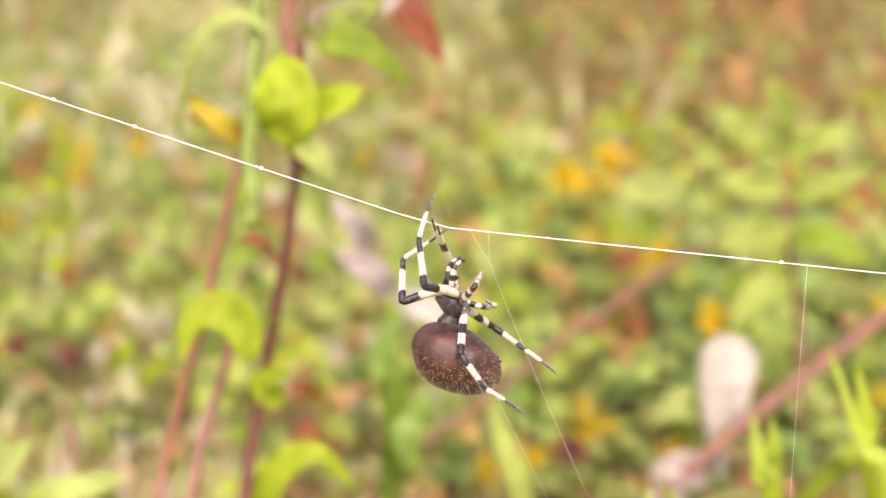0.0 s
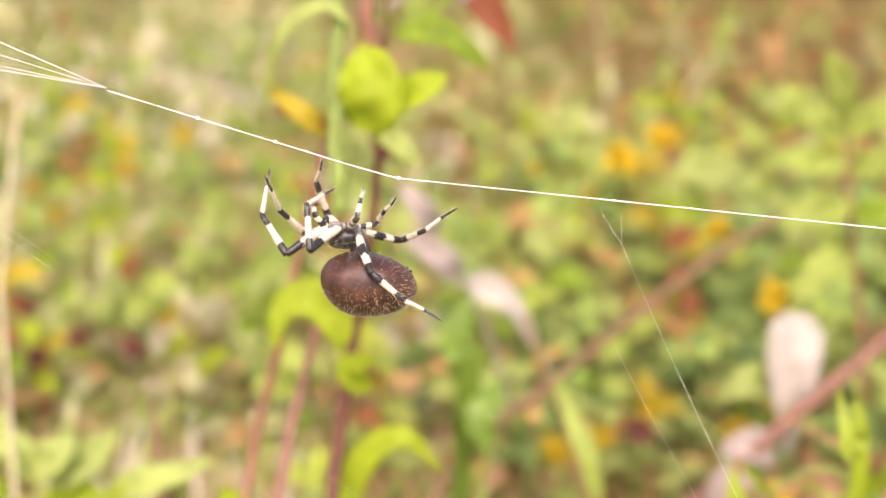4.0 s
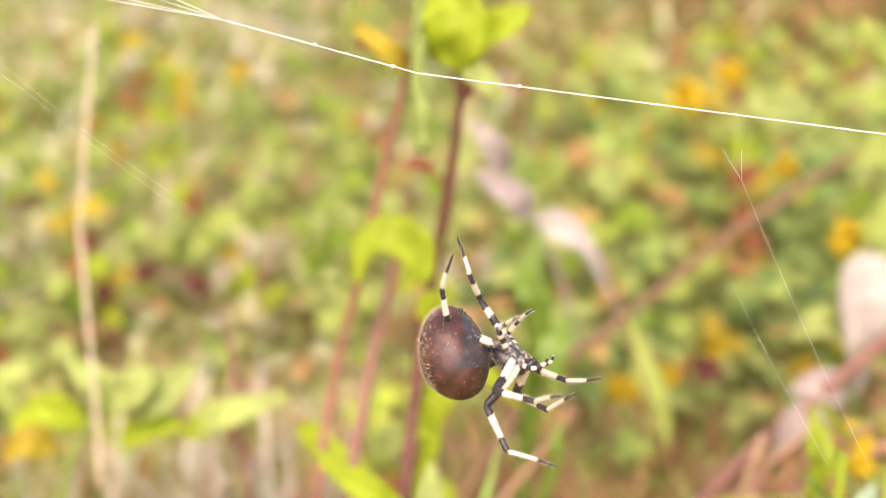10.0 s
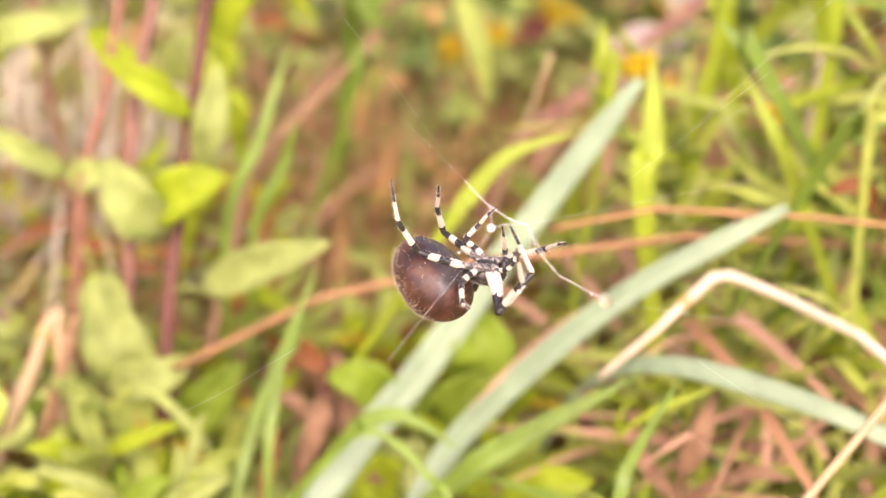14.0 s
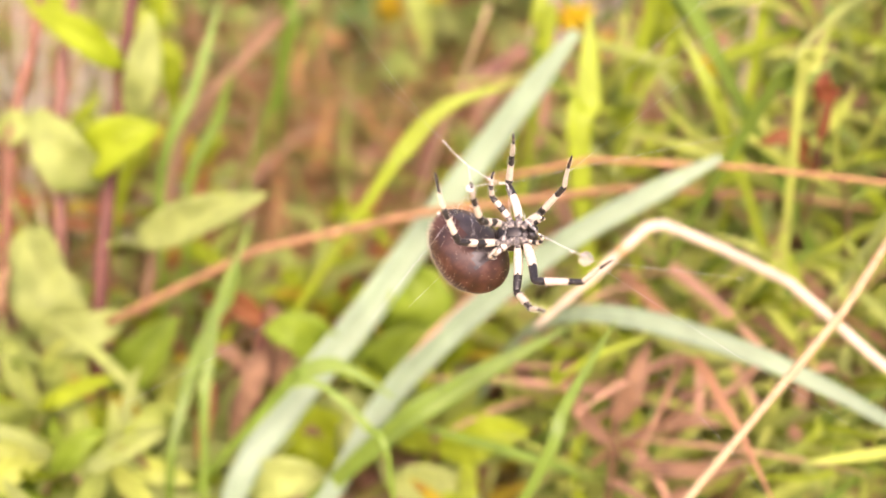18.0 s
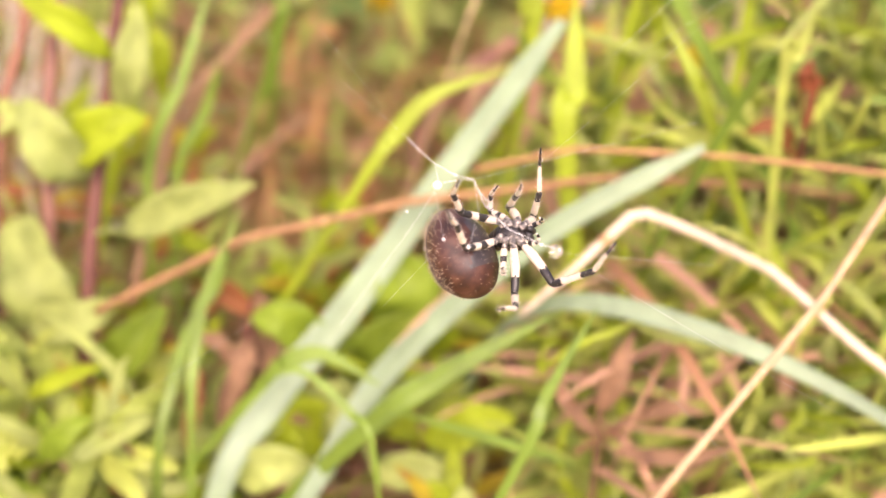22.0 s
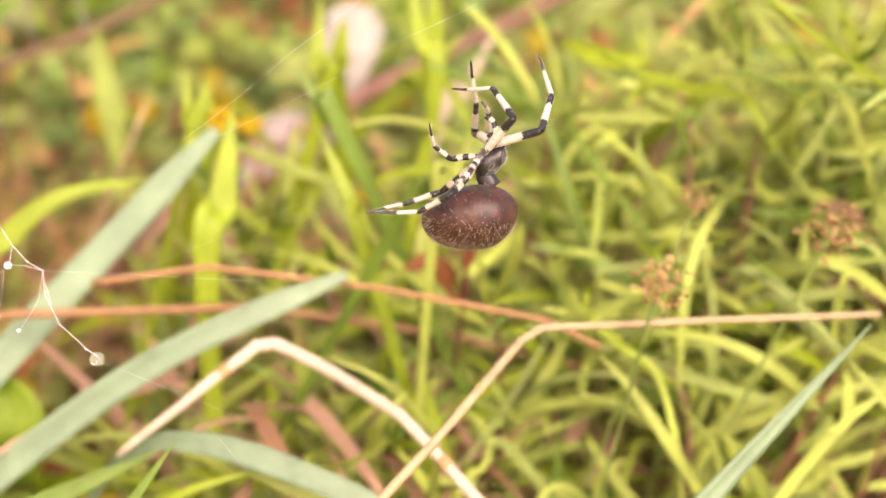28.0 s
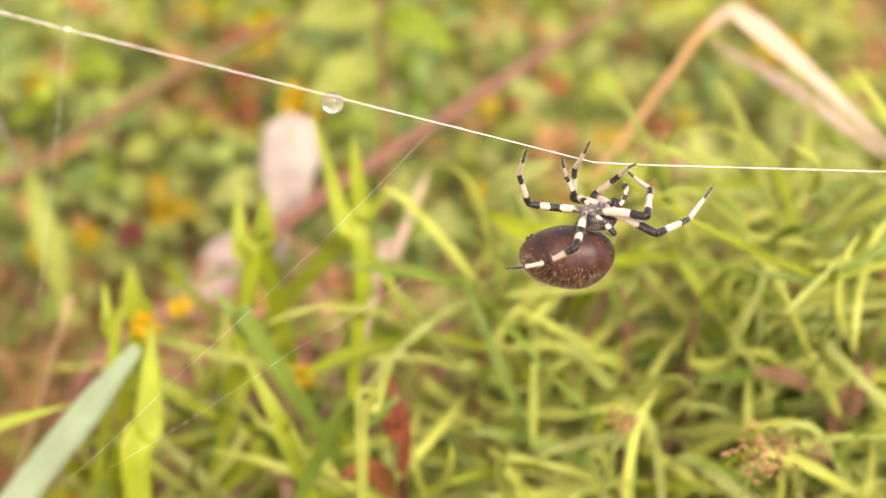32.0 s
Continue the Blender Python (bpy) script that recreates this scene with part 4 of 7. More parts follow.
strand((-0.0169, 0.0096, 0.0000), (-0.0237, 0.0045, 0.0000), 1.2e-05)
strand((-0.0237, 0.0045, 0.0000), (-0.0309, -0.0010, 0.0000), 1.2e-05)
strand((-0.0078, 0.0126, 0.0000), (0.0065, 0.0120, 0.0000), 1e-05)
strand((0.0065, 0.0120, 0.0000), (0.0235, 0.0111, 0.0000), 1e-05)
strand((0.0000, -0.0003, 0.0000), (0.0043, -0.0019, 0.0000), 1e-05)
strand((0.0043, -0.0019, 0.0000), (0.0090, -0.0038, 0.0000), 1e-05)
strand((0.0090, -0.0038, 0.0000), (0.0201, -0.0082, 0.0000), 1e-05)
strand((-0.0148, 0.0207, 0.0000), (-0.0173, 0.0249, 0.0000), 8e-06)
strand((-0.0173, 0.0249, 0.0000), (-0.0212, 0.0309, 0.0000), 8e-06)
strand((-0.0304, 0.0587, -0.0160), (-0.0234, 0.0437, -0.0160), 7e-06)
strand((-0.0234, 0.0437, -0.0160), (-0.0168, 0.0275, -0.0160), 7e-06)
strand((0.0347, 0.0264, -0.0160), (0.0118, 0.0165, -0.0160), 7e-06)
strand((0.0118, 0.0165, -0.0160), (0.0018, 0.0122, -0.0160), 7e-06)
strand((-0.0138, 0.0059, -0.0160), (-0.0258, -0.0009, -0.0160), 7e-06)
strand((-0.0447, 0.0029, -0.0160), (-0.0573, -0.0010, -0.0160), 7e-06)
strand((-0.0573, -0.0010, -0.0160), (-0.0709, -0.0040, -0.0160), 7e-06)
strand((0.0032, -0.0020, -0.0160), (0.0187, -0.0191, -0.0160), 7e-06)
strand((0.0187, -0.0191, -0.0160), (0.0355, -0.0368, -0.0160), 7e-06)
strand((0.0080, -0.0198, -0.0160), (0.0150, -0.0329, -0.0160), 7e-06)
strand((0.0150, -0.0329, -0.0160), (0.0203, -0.0457, -0.0160), 7e-06)
bead((0.0000, 0.0000, 0.0000), 0.00112, True)
bead((-0.0128, 0.0133, 0.0000), 0.00062, False)
bead((-0.0178, 0.0111, 0.0000), 0.0002, False)
bead((-0.0141, 0.0060, 0.0000), 0.00024, False)
bead((-0.0112, 0.0040, 0.0000), 0.0003, False)
bead((-0.0016, 0.0014, 0.0000), 0.0002, False)
bead((-0.0100, 0.0139, 0.0000), 0.00018, False)
SILK["root"] = None
strand((0.0040, 0.1578, 0.2826), (0.0069, 0.1559, 0.2781), 0.000017)
strand((0.0069, 0.1576, 0.2822), (0.0069, 0.1559, 0.2781), 0.000017)
strand((0.0069, 0.1559, 0.2781), (0.0256, 0.1391, 0.2379), 0.000015)
strand((0.0546, 0.1554, 0.2779), (0.0511, 0.1389, 0.2379), 0.000017)
strand((0.0057, 0.1528, 0.2627), (0.0204, 0.1417, 0.2362), 0.000012)
strand((-0.1016, 0.1565, 0.3092), (-0.1094, 0.154, 0.3047), 0.00005)
strand((-0.1094, 0.154, 0.3047), (-0.1071, 0.1533, 0.3026), 0.00005)
strand((-0.1071, 0.1533, 0.3026), (-0.0978, 0.1514, 0.2956), 0.000018)
strand((-0.0978, 0.1514, 0.2956), (-0.0771, 0.1469, 0.2794), 0.000012)
strand((-0.1168, 0.157, 0.314), (-0.1058, 0.1576, 0.313), 0.000035)
strand((-0.1058, 0.1576, 0.313), (-0.093, 0.1591, 0.3139), 0.00002)
strand((-0.117, 0.1542, 0.3069), (-0.1094, 0.154, 0.3047), 0.000025)
strand((-0.1065, 0.1622, 0.2977), (-0.0813, 0.1556, 0.2787), 0.000012)
strand((-0.0813, 0.1556, 0.2787), (-0.0249, 0.1406, 0.2356), 0.000007)
strand((0.1042, 0.1651, 0.2528), (0.0682, 0.1529, 0.2158), 0.000015)
strand((0.0682, 0.1529, 0.2158), (0.0538, 0.1481, 0.2011), 0.000015)
strand((0.1024, 0.1553, 0.2334), (0.0856, 0.1529, 0.2215), 0.000012)
strand((0.0856, 0.1529, 0.2215), (0.0595, 0.1487, 0.2027), 0.000012)

# ---- spider ----
MM = 0.001


def lathe(rows, sides=32, tweak=None):
    """Verts and faces of a body along y: rows of (y, half width, half height, z centre), in millimetres."""
    verts, faces = [], []
    for y, w, h, zc in rows:
        for s in range(sides):
            a = 2 * math.pi * s / sides
            q = Vector((w * math.cos(a), y, zc + h * math.sin(a)))
            verts.append((tweak(q) if tweak else q) * MM)
    n = len(rows)
    for k in range(n - 1):
        for s in range(sides):
            t = (s + 1) % sides
            faces.append((k * sides + s, (k + 1) * sides + s, (k + 1) * sides + t, k * sides + t))
    faces.append(tuple(range(sides)))
    faces.append(tuple((n - 1) * sides + s for s in range(sides - 1, -1, -1)))
    return verts, faces


def egg(y0, y1, w, h, zc=0.0, n=24, blunt=0.0):
    rows = []
    for k in range(n + 1):
        u = -math.cos(math.pi * k / n)
        y = (y0 + y1) / 2 + (y1 - y0) / 2 * u
        r = math.sqrt(max(0.0004, 1 - u * u)) * (1 + blunt * u)
        rows.append((y, w * r, h * r, zc))
    return rows


def hairs(places, lengths, radius):
    """Fine bristles: place and direction in millimetres; three-sided tapering spikes."""
    verts, faces = [], []
    for (p, d), length in zip(places, lengths):
        a = d.cross(Vector((0.3, 0.5, 0.8))).normalized()
        b = d.cross(a)
        o = len(verts)
        for s in range(3):
            w = 2.0944 * s
            verts.append((p + (a * math.cos(w) + b * math.sin(w)) * radius) * MM)
        verts.append((p + d * length) * MM)
        faces += [(o, o + 1, o + 3), (o + 1, o + 2, o + 3), (o + 2, o, o + 3)]
    return verts, faces


spider = tagged(new("spider"), "orb-weaver spider with dark brown globe abdomen and banded legs", "spider")


def body():
    rng = random.Random(4)
    # head and breast
    rows = egg(-3.0, 3.2, 2.3, 1.75, 0.75, 22, -0.14)
    part("cephalothorax", mesh("cephalothorax", *lathe(rows, 28, lambda q: q + Vector((0, 0, 0.35 * math.exp(-((q.y - 1.6) ** 2)) * (q.z > 0)))), [MAT["shield"]]), spider, "grey hairy head shield")
    places, lengths = [], []
    for k in range(380):
        u, w = rng.uniform(-0.9, 0.98), rng.uniform(0.1, math.pi - 0.1)
        r = math.sqrt(1 - u * u) * (1 - 0.14 * u)
        q = Vector((2.3 * r * math.cos(w), 0.1 + 3.1 * u, 0.75 + 1.75 * r * math.sin(w)))
        q += Vector((0, 0, 0.35 * math.exp(-((q.y - 1.6) ** 2))))
        n = Vector((q.x / 5.3, (q.y - 0.1) / 9.6, (q.z - 0.75) / 3.1)).normalized()
        places.append((q * 0.99, (n * 0.5 + Vector((rng.uniform(-0.4, 0.4), 0.8, 0))).normalized()))
        lengths.append(rng.uniform(0.3, 0.75))
    part("head_hair", mesh("head_hair", *hairs(places, lengths, 0.014), [MAT["leg_hair"]]), spider, "short grey-white hairs on the head shield", kind="stuff")
    part("sternum", mesh("sternum", *lathe(egg(-1.7, 1.5, 1.25, 0.55, -0.75, 14), 18), [MAT["black"]]), spider, "black breast plate")
    for x in (-0.62, 0.62):
        v, f = tube_data([Vector((x, 2.6, 0.0)) * MM, Vector((x, 3.15, -0.7)) * MM, Vector((x * 0.9, 3.1, -1.5)) * MM, Vector((x * 0.7, 2.75, -2.0)) * MM], [0.55 * MM, 0.68 * MM, 0.5 * MM, 0.15 * MM], 12)
        part("fang_base", mesh("fang_base", v, f, [MAT["black"]]), spider)
        p = [Vector((x * 1.8, 2.4, -0.4)), Vector((x * 2.6, 3.6, -1.0)), Vector((x * 2.8, 4.5, -1.8)), Vector((x * 2.4, 5.0, -2.9)), Vector((x * 2.1, 4.8, -3.9))]
        p = [q * MM for q in spline(p, 12)]
        v, f = tube_data(p, [(0.42 - 0.018 * k) * MM for k in range(13)], 10)
        index = [0 if (i // 10) % 4 < 2 else 1 for i in range(len(f))]
        part("palp", mesh("palp", v, f, [MAT["ivory"], MAT["black"]], index), spider, "short banded feeler")
        for y, z in ((2.95, 1.0), (2.6, 1.3)):
            v, f = ball_data(Vector((x * 0.7, y, z)) * MM, 0.2 * MM)
            part("eye", mesh("eye", v, f, [MAT["eye"]]), spider)
    for side in (-1, 1):
        for n, (x, y) in enumerate(((1.5, 2.0), (1.9, 0.8), (1.8, -0.5), (1.4, -1.6))):
            a, b = Vector((side * 0.7, y * 0.6, -0.7)) * MM, Vector((side * x * 1.08, y * 1.08, -0.75)) * MM
            v, f = tube_data([a.lerp(b, k / 5) for k in range(6)], [q * MM for q in (0.5, 0.68, 0.72, 0.7, 0.66, 0.5)], 12)
            part("coxa", mesh("coxa", v, f, [MAT["grey"]]), spider)
    # abdomen, with its own pose on the body
    def skin(q):
        bulge = 1 + 0.05 * math.sin(2.2 * q.y) * 0.2
        q = Vector((q.x * bulge, q.y, q.z))
        if q.z < 0:
            q.z *= 0.86
        return q + Vector((0, 0, 0.35 * math.exp(-((q.y - 2.5) ** 2) / 8) * (q.z > 0)))
    rows = egg(-7.4, 7.2, 5.75, 5.15, 0.0, 36, 0.05)
    v, f = lathe(rows, 48, skin)
    index = []
    for q in f:
        c = sum((Vector(v[i]) for i in q), Vector()) / len(q) / MM
        index.append(1 if c.z < -2.4 and abs(c.x) < 2.2 + 0.35 * (c.y + 2) and -6.2 < c.y < 3.5 else 0)
    ab = part("abdomen", mesh("abdomen", v, f, [MAT["abdomen"], MAT["venter"]], index), spider, "glossy dark brown globe abdomen, pale hairs")
    places, lengths = [], []
    for k in range(2400):
        u, w = rng.uniform(-0.95, 0.97), rng.uniform(0, 2 * math.pi)
        r = math.sqrt(1 - u * u)
        q = skin(Vector((5.75 * r * math.cos(w) * (1 + 0.05 * u), 7.3 * u - 0.1, 5.15 * r * math.sin(w) * (1 + 0.05 * u))))
        if q.z < 0.6 + 0.25 * q.y and rng.random() < 0.85:
            continue
        d = Vector((q.x / 35, q.y / 50, q.z / 26)).normalized()
        d = (d + 0.45 * Vector((rng.uniform(-0.5, 0.5), -0.7, rng.uniform(-0.5, 0.5)))).normalized()
        places.append((q * 0.995, d))
        lengths.append(rng.uniform(0.3, 0.7) + 0.3 * max(0, -u))
    part("abdomen_hair", mesh("abdomen_hair", *hairs(places, lengths, 0.026), [MAT["hair"]]), ab, "short pale bristles", kind="stuff")
    for n, (x, y, z, r) in enumerate(((0.42, -5.4, -3.0, 0.42), (-0.42, -5.4, -3.0, 0.42), (0.36, -6.0, -2.6, 0.36), (-0.36, -6.0, -2.6, 0.36))):
        o, d = Vector((x, y + 0.35, z + 0.45)) * MM, Vector((x * 0.2, -0.6, -0.7)).normalized() * MM * 0.8
        v, f = tube_data([o - d * 0.5, o + d * 0.3, o + d * 0.75, o + d * 1.0], [r * 1.15 * MM, r * MM, r * 0.75 * MM, r * 0.3 * MM], 10)
        part("spinneret", mesh("spinneret", v, f, [MAT["black"]]), ab)
    return ab


abdomen = body()
v, f = tube_data([Vector((0, y, z)) * MM for y, z in ((-1.2, 0.6), (-2.2, 1.6), (-2.7, 2.6), (-2.9, 3.6))], [q * MM for q in (1.3, 1.5, 1.6, 1.5)], 12)
part("pedicel", mesh("pedicel", v, f, [MAT["venter"]]), spider)

# femur, tibia, metatarsus of each pair of legs, in millimetres
LENGTHS = {1: (8.2, 7.6, 8.0), 2: (7.6, 7.0, 7.6), 3: (4.6, 3.8, 4.4), 4: (9.0, 6.0, 6.4)}
HIPS = {1: (1.5, 2.0), 2: (1.9, 0.8), 3: (1.8, -0.5), 4: (1.4, -1.6)}
# bands: where along the piece each colour ends
BANDS = {0: ((0.1, "grey"), (0.66, "ivory"), (1.0, "black")), 1: ((0.24, "black"), (0.72, "ivory"), (1.0, "black")), 2: ((0.03, "black"), (0.6, "ivory"), (0.78, "black"), (0.84, "brown_claw"), (1.0, "black"))}
BACK_BANDS = {0: ((0.2, "grey"), (0.42, "ivory"), (0.62, "black"), (0.8, "ivory"), (1.0, "black")), 1: ((0.3, "black"), (0.74, "ivory"), (1.0, "black")), 2: ((0.05, "black"), (0.5, "ivory"), (1.0, "black"))}
THICK = {0: ((0, 0.5), (0.3, 0.72), (0.75, 0.66), (0.93, 0.6), (1, 0.48)), 1: ((0, 0.5), (0.12, 0.6), (0.4, 0.52), (0.8, 0.46), (0.95, 0.46), (1, 0.36)),
         2: ((0, 0.34), (0.1, 0.38), (0.5, 0.3), (0.62, 0.24), (0.9, 0.19), (1, 0.06))}


def leg_piece(length, which, bands, scale, number):
    """One piece of a leg along z, banded, with bristles."""
    rng = random.Random(number * 7 + which)
    knots = THICK[which]
    n, sides = 48, 14
    pts, rad, cols = [], [], []
    for k in range(n + 1):
        u = k / n
        for (a, ra), (b, rb) in zip(knots, knots[1:]):
            if a <= u <= b:
                r = ra + (rb - ra) * (u - a) / (b - a)
        bow = (0.25 if which == 0 else -0.2 if which == 2 else 0.0) * math.sin(math.pi * u) * scale
        pts.append(Vector((0, bow, u * length)) * MM)
        rad.append(r * scale * (1 + 0.05 * noise.noise((u * 9, number, which))) * MM)
    v, f = tube_data(pts, rad, sides)
    names = []
    for _, c in bands:
        if c not in names:
            names.append(c)
    index = []
    for k in range(n):
        for s in range(sides):
            w = 6.283 * s / sides
            u = (k + 0.5) / n + 0.05 * noise.noise((math.cos(w) * 1.3, math.sin(w) * 1.3, k * 0.35 + number * 9)) + rng.uniform(-0.012, 0.012)
            index.append(names.index(next(c for e, c in bands if min(max(u, 0), 1) <= e)))
    index += [names.index(bands[0][1]), names.index(bands[-1][1])]
    places, lengths = [], []
    for k in range(120 if which else 60):
        u, w = rng.uniform(0.05, 0.95), rng.uniform(0, 6.283)
        i = int(u * n)
        d = Vector((math.cos(w), math.sin(w), 0.7)).normalized()
        places.append((pts[i] / MM + Vector((math.cos(w), math.sin(w), 0)) * rad[i] / MM * 0.9, d))
        lengths.append((rng.uniform(0.3, 0.6) if k % 6 else rng.uniform(0.7, 1.1)) * (0.35 + 0.65 * scale))
    hv, hf = hairs(places, lengths, 0.016)
    names.append("leg_hair")
    index += [len(names) - 1] * len(hf)
    f += [tuple(i + len(v) for i in q) for q in hf]
    return mesh(("femur", "tibia", "metatarsus")[which], v + hv, f, [MAT[c] for c in names], index)


PIECES = {}
for number, lens in LENGTHS.items():
    for which in range(3):
        bands = (BACK_BANDS if number > 2 else BANDS)[which]
        PIECES[number, which] = leg_piece(lens[which], which, bands, {1: 1.0, 2: 0.97, 3: 0.72, 4: 0.88}[number], number)
LEGS = {}
for side in "RL":
    for number in LENGTHS:
        LEGS[side + str(number)] = [part(("femur", "tibia", "metatarsus")[w], PIECES[number, w], spider) for w in range(3)]

# where the knee, the ankle and the tip of each leg are, on the spider's own axes (x right, y ahead, z back), in millimetres
STANCES = {}


def stance(t, **legs):
    STANCES[t] = {k: [Vector(q) for q in zip(*[iter(float(w) for w in v.split())] * 3)] for k, v in legs.items()}


stance(0, R1="0.2 3.7 7.2  -4.6 8.5 3.6  -3.8 9.2 -4.3", R2="6.0 5.4 3.7  5.0 11.8 1.0  1.7 15.9 -4.4",
       R3="5.3 1.6 -2.9  1.7 1.3 -4.2  -2.3 1.3 -5.9", R4="8.1 -5.5 3.9  9.4 -11.3 3.2  10.9 -16.8 0.3",
       L1="-9.4 2.2 -3.0  -4.3 7.9 -2.7  1.9 12.9 -2.4", L2="-8.8 2.9 -3.1  -3.7 7.7 -2.8  2.7 11.7 -2.6",
       L3="-1.1 -3.8 -3.8  2.6 -3.2 -4.7  6.0 -0.9 -3.3", L4="-6.1 -8.5 -4.0  -4.7 -13.8 -6.5  -2.3 -19.3 -8.9")
stance(1, R1="-0.2 5.5 6.5  -5.7 8.0 1.9  -10.9 7.3 -4.2", R2="0.3 4.4 5.8  -2.6 7.0 -0.1  -0.9 3.0 -6.3",
       R3="6.2 0.7 -1.0  3.4 -0.3 -3.2  -0.2 -1.9 -5.1", R4="6.2 -5.3 5.9  7.3 -11.0 7.5  8.6 -17.2 7.0",
       L1="-9.7 2.3 -0.1  -3.5 5.5 -3.2  4.0 7.8 -4.8", L2="-9.1 -0.6 -2.8  -3.6 3.7 -4.0  2.6 8.0 -3.5",
       L3="-3.2 -4.8 -1.5  0.3 -4.7 -3.1  4.4 -3.5 -4.1", L4="-5.7 -9.5 -0.7  0.2 -10.7 -0.5  6.1 -8.1 -1.1")
stance(2, R1="3.6 6.6 5.7  -0.3 11.4 1.4  -3.4 10.8 -6.0", R2="7.2 6.0 0.9  2.0 5.9 -3.8  -2.5 1.0 -7.4",
       R3="5.5 -0.8 -3.4  3.5 -1.1 -6.6  -0.3 -2.4 -8.4", R4="7.6 -5.1 4.9  6.6 -10.4 7.5  7.0 -16.7 8.7",
       L1="-9.1 4.8 0.6  -6.6 11.4 -2.2  -0.6 14.3 -6.6", L2="-9.2 0.6 -2.8  -2.7 1.5 -5.2  4.6 3.2 -6.8",
       L3="-3.7 -3.9 -3.1  -1.1 -3.3 -5.7  2.5 -2.3 -8.1", L4="-6.3 -9.1 -0.3  -1.9 -13.1 -0.8  2.6 -17.5 -2.3")
stance(3, R1="1.7 8.7 4.1  -1.7 12.9 -1.2  -4.7 12.8 -8.6", R2="5.7 5.8 3.6  5.4 7.2 -3.2  0.7 1.6 -5.4",
       R3="6.3 -0.7 -1.5  4.7 -1.1 -4.9  0.8 -2.0 -6.6", R4="7.2 -3.7 5.9  8.1 -8.4 9.5  9.3 -14.0 12.3",
       L1="-8.8 5.0 1.5  -4.7 10.8 -1.2  0.5 14.3 -6.3", L2="-9.3 1.4 -2.2  -6.1 3.5 -8.1  0.7 4.6 -11.3",
       L3="-1.9 -5.1 -1.3  1.1 -5.5 -3.6  4.9 -6.3 -5.7", L4="-4.1 -10.1 0.6  0.9 -13.0 -0.9  2.0 -18.3 -4.3")
stance(5.5, R1="4.5 7.9 4.1  0.9 11.7 -1.4  -2.8 10.2 -8.3", R2="7.7 4.6 2.4  2.8 4.9 -2.5  -2.7 3.8 -7.7",
       R3="5.8 -1.1 -2.8  2.8 -1.7 -4.9  -0.9 -2.0 -7.3", R4="8.0 -3.7 5.0  7.5 -8.9 7.9  7.3 -15.0 9.7",
       L1="-9.3 4.1 0.6  -4.7 7.8 -4.2  2.0 9.7 -8.0", L2="-9.0 2.8 -2.5  -4.1 6.7 -5.6  3.0 4.9 -7.7",
       L3="-3.4 -4.3 -2.7  -0.3 -5.7 -4.4  3.6 -6.9 -6.2", L4="-7.6 -8.1 -0.2  -2.9 -10.8 -2.7  2.8 -10.8 -5.7")
stance(6, R1="3.7 4.6 6.8  -1.4 9.0 3.3  -5.0 9.2 -3.9", R2="8.3 4.3 1.5  3.6 8.3 -1.8  -3.0 7.8 -5.5",
       R3="4.8 -3.7 -2.2  1.6 -5.1 -3.8  -2.4 -6.9 -3.9", R4="9.1 -3.3 3.7  10.2 -8.5 6.5  11.4 -14.7 7.4",
       L1="-7.7 6.5 2.2  -4.3 12.3 -1.2  0.8 14.9 -6.8", L2="-9.3 2.3 -0.3  -3.5 4.9 -3.3  3.8 6.1 -5.1",
       L3="-5.3 1.8 -2.6  -1.7 1.8 -4.0  2.6 1.7 -4.6", L4="0.4 -10.4 -0.4  6.0 -12.1 -1.8  12.1 -13.0 -3.4")
stance(7, R1="1.1 3.7 7.3  -3.8 9.4 6.6  -9.1 13.2 1.9", R2="7.0 3.8 4.1  1.5 6.8 0.9  -4.4 6.9 -3.9",
       R3="4.5 -4.2 -1.1  7.7 -3.8 -3.1  3.5 -4.1 -4.3", R4="8.3 -3.0 4.9  9.4 -8.7 6.6  7.7 -14.8 6.0",
       L1="-6.8 7.5 2.2  -2.8 13.1 -1.2  2.3 14.6 -7.1", L2="-9.1 3.1 -1.2  -3.0 5.4 -3.7  4.2 6.9 -5.6",
       L3="-5.7 -2.7 -1.9  -2.4 -4.1 -3.4  1.8 -3.5 -4.2", L4="0.4 -10.3 -1.9  6.3 -11.1 -2.8  12.6 -11.9 -3.6")
stance(7.5, R1="3.2 5.6 6.5  9.8 9.4 6.7  17.7 9.8 5.5", R2="8.0 2.8 3.3  13.2 5.2 -0.7  15.7 7.4 -7.5",
       R3="5.7 0.6 1.5  9.2 -0.0 0.3  10.9 0.5 -3.8", R4="7.9 -4.7 4.7  7.8 -1.8 -0.5  7.1 1.1 -6.2",
       L1="-3.4 -0.5 6.9  -5.1 5.7 2.8  -5.5 11.7 -2.5", L2="-9.4 -0.6 -1.1  -11.5 2.1 -7.2  -11.6 2.0 -14.8",
       L3="-4.4 1.2 2.7  -5.1 4.1 0.3  -4.7 6.1 -3.5", L4="-6.0 -9.1 1.2  -3.4 -6.9 -3.7  2.1 -4.8 -6.2")
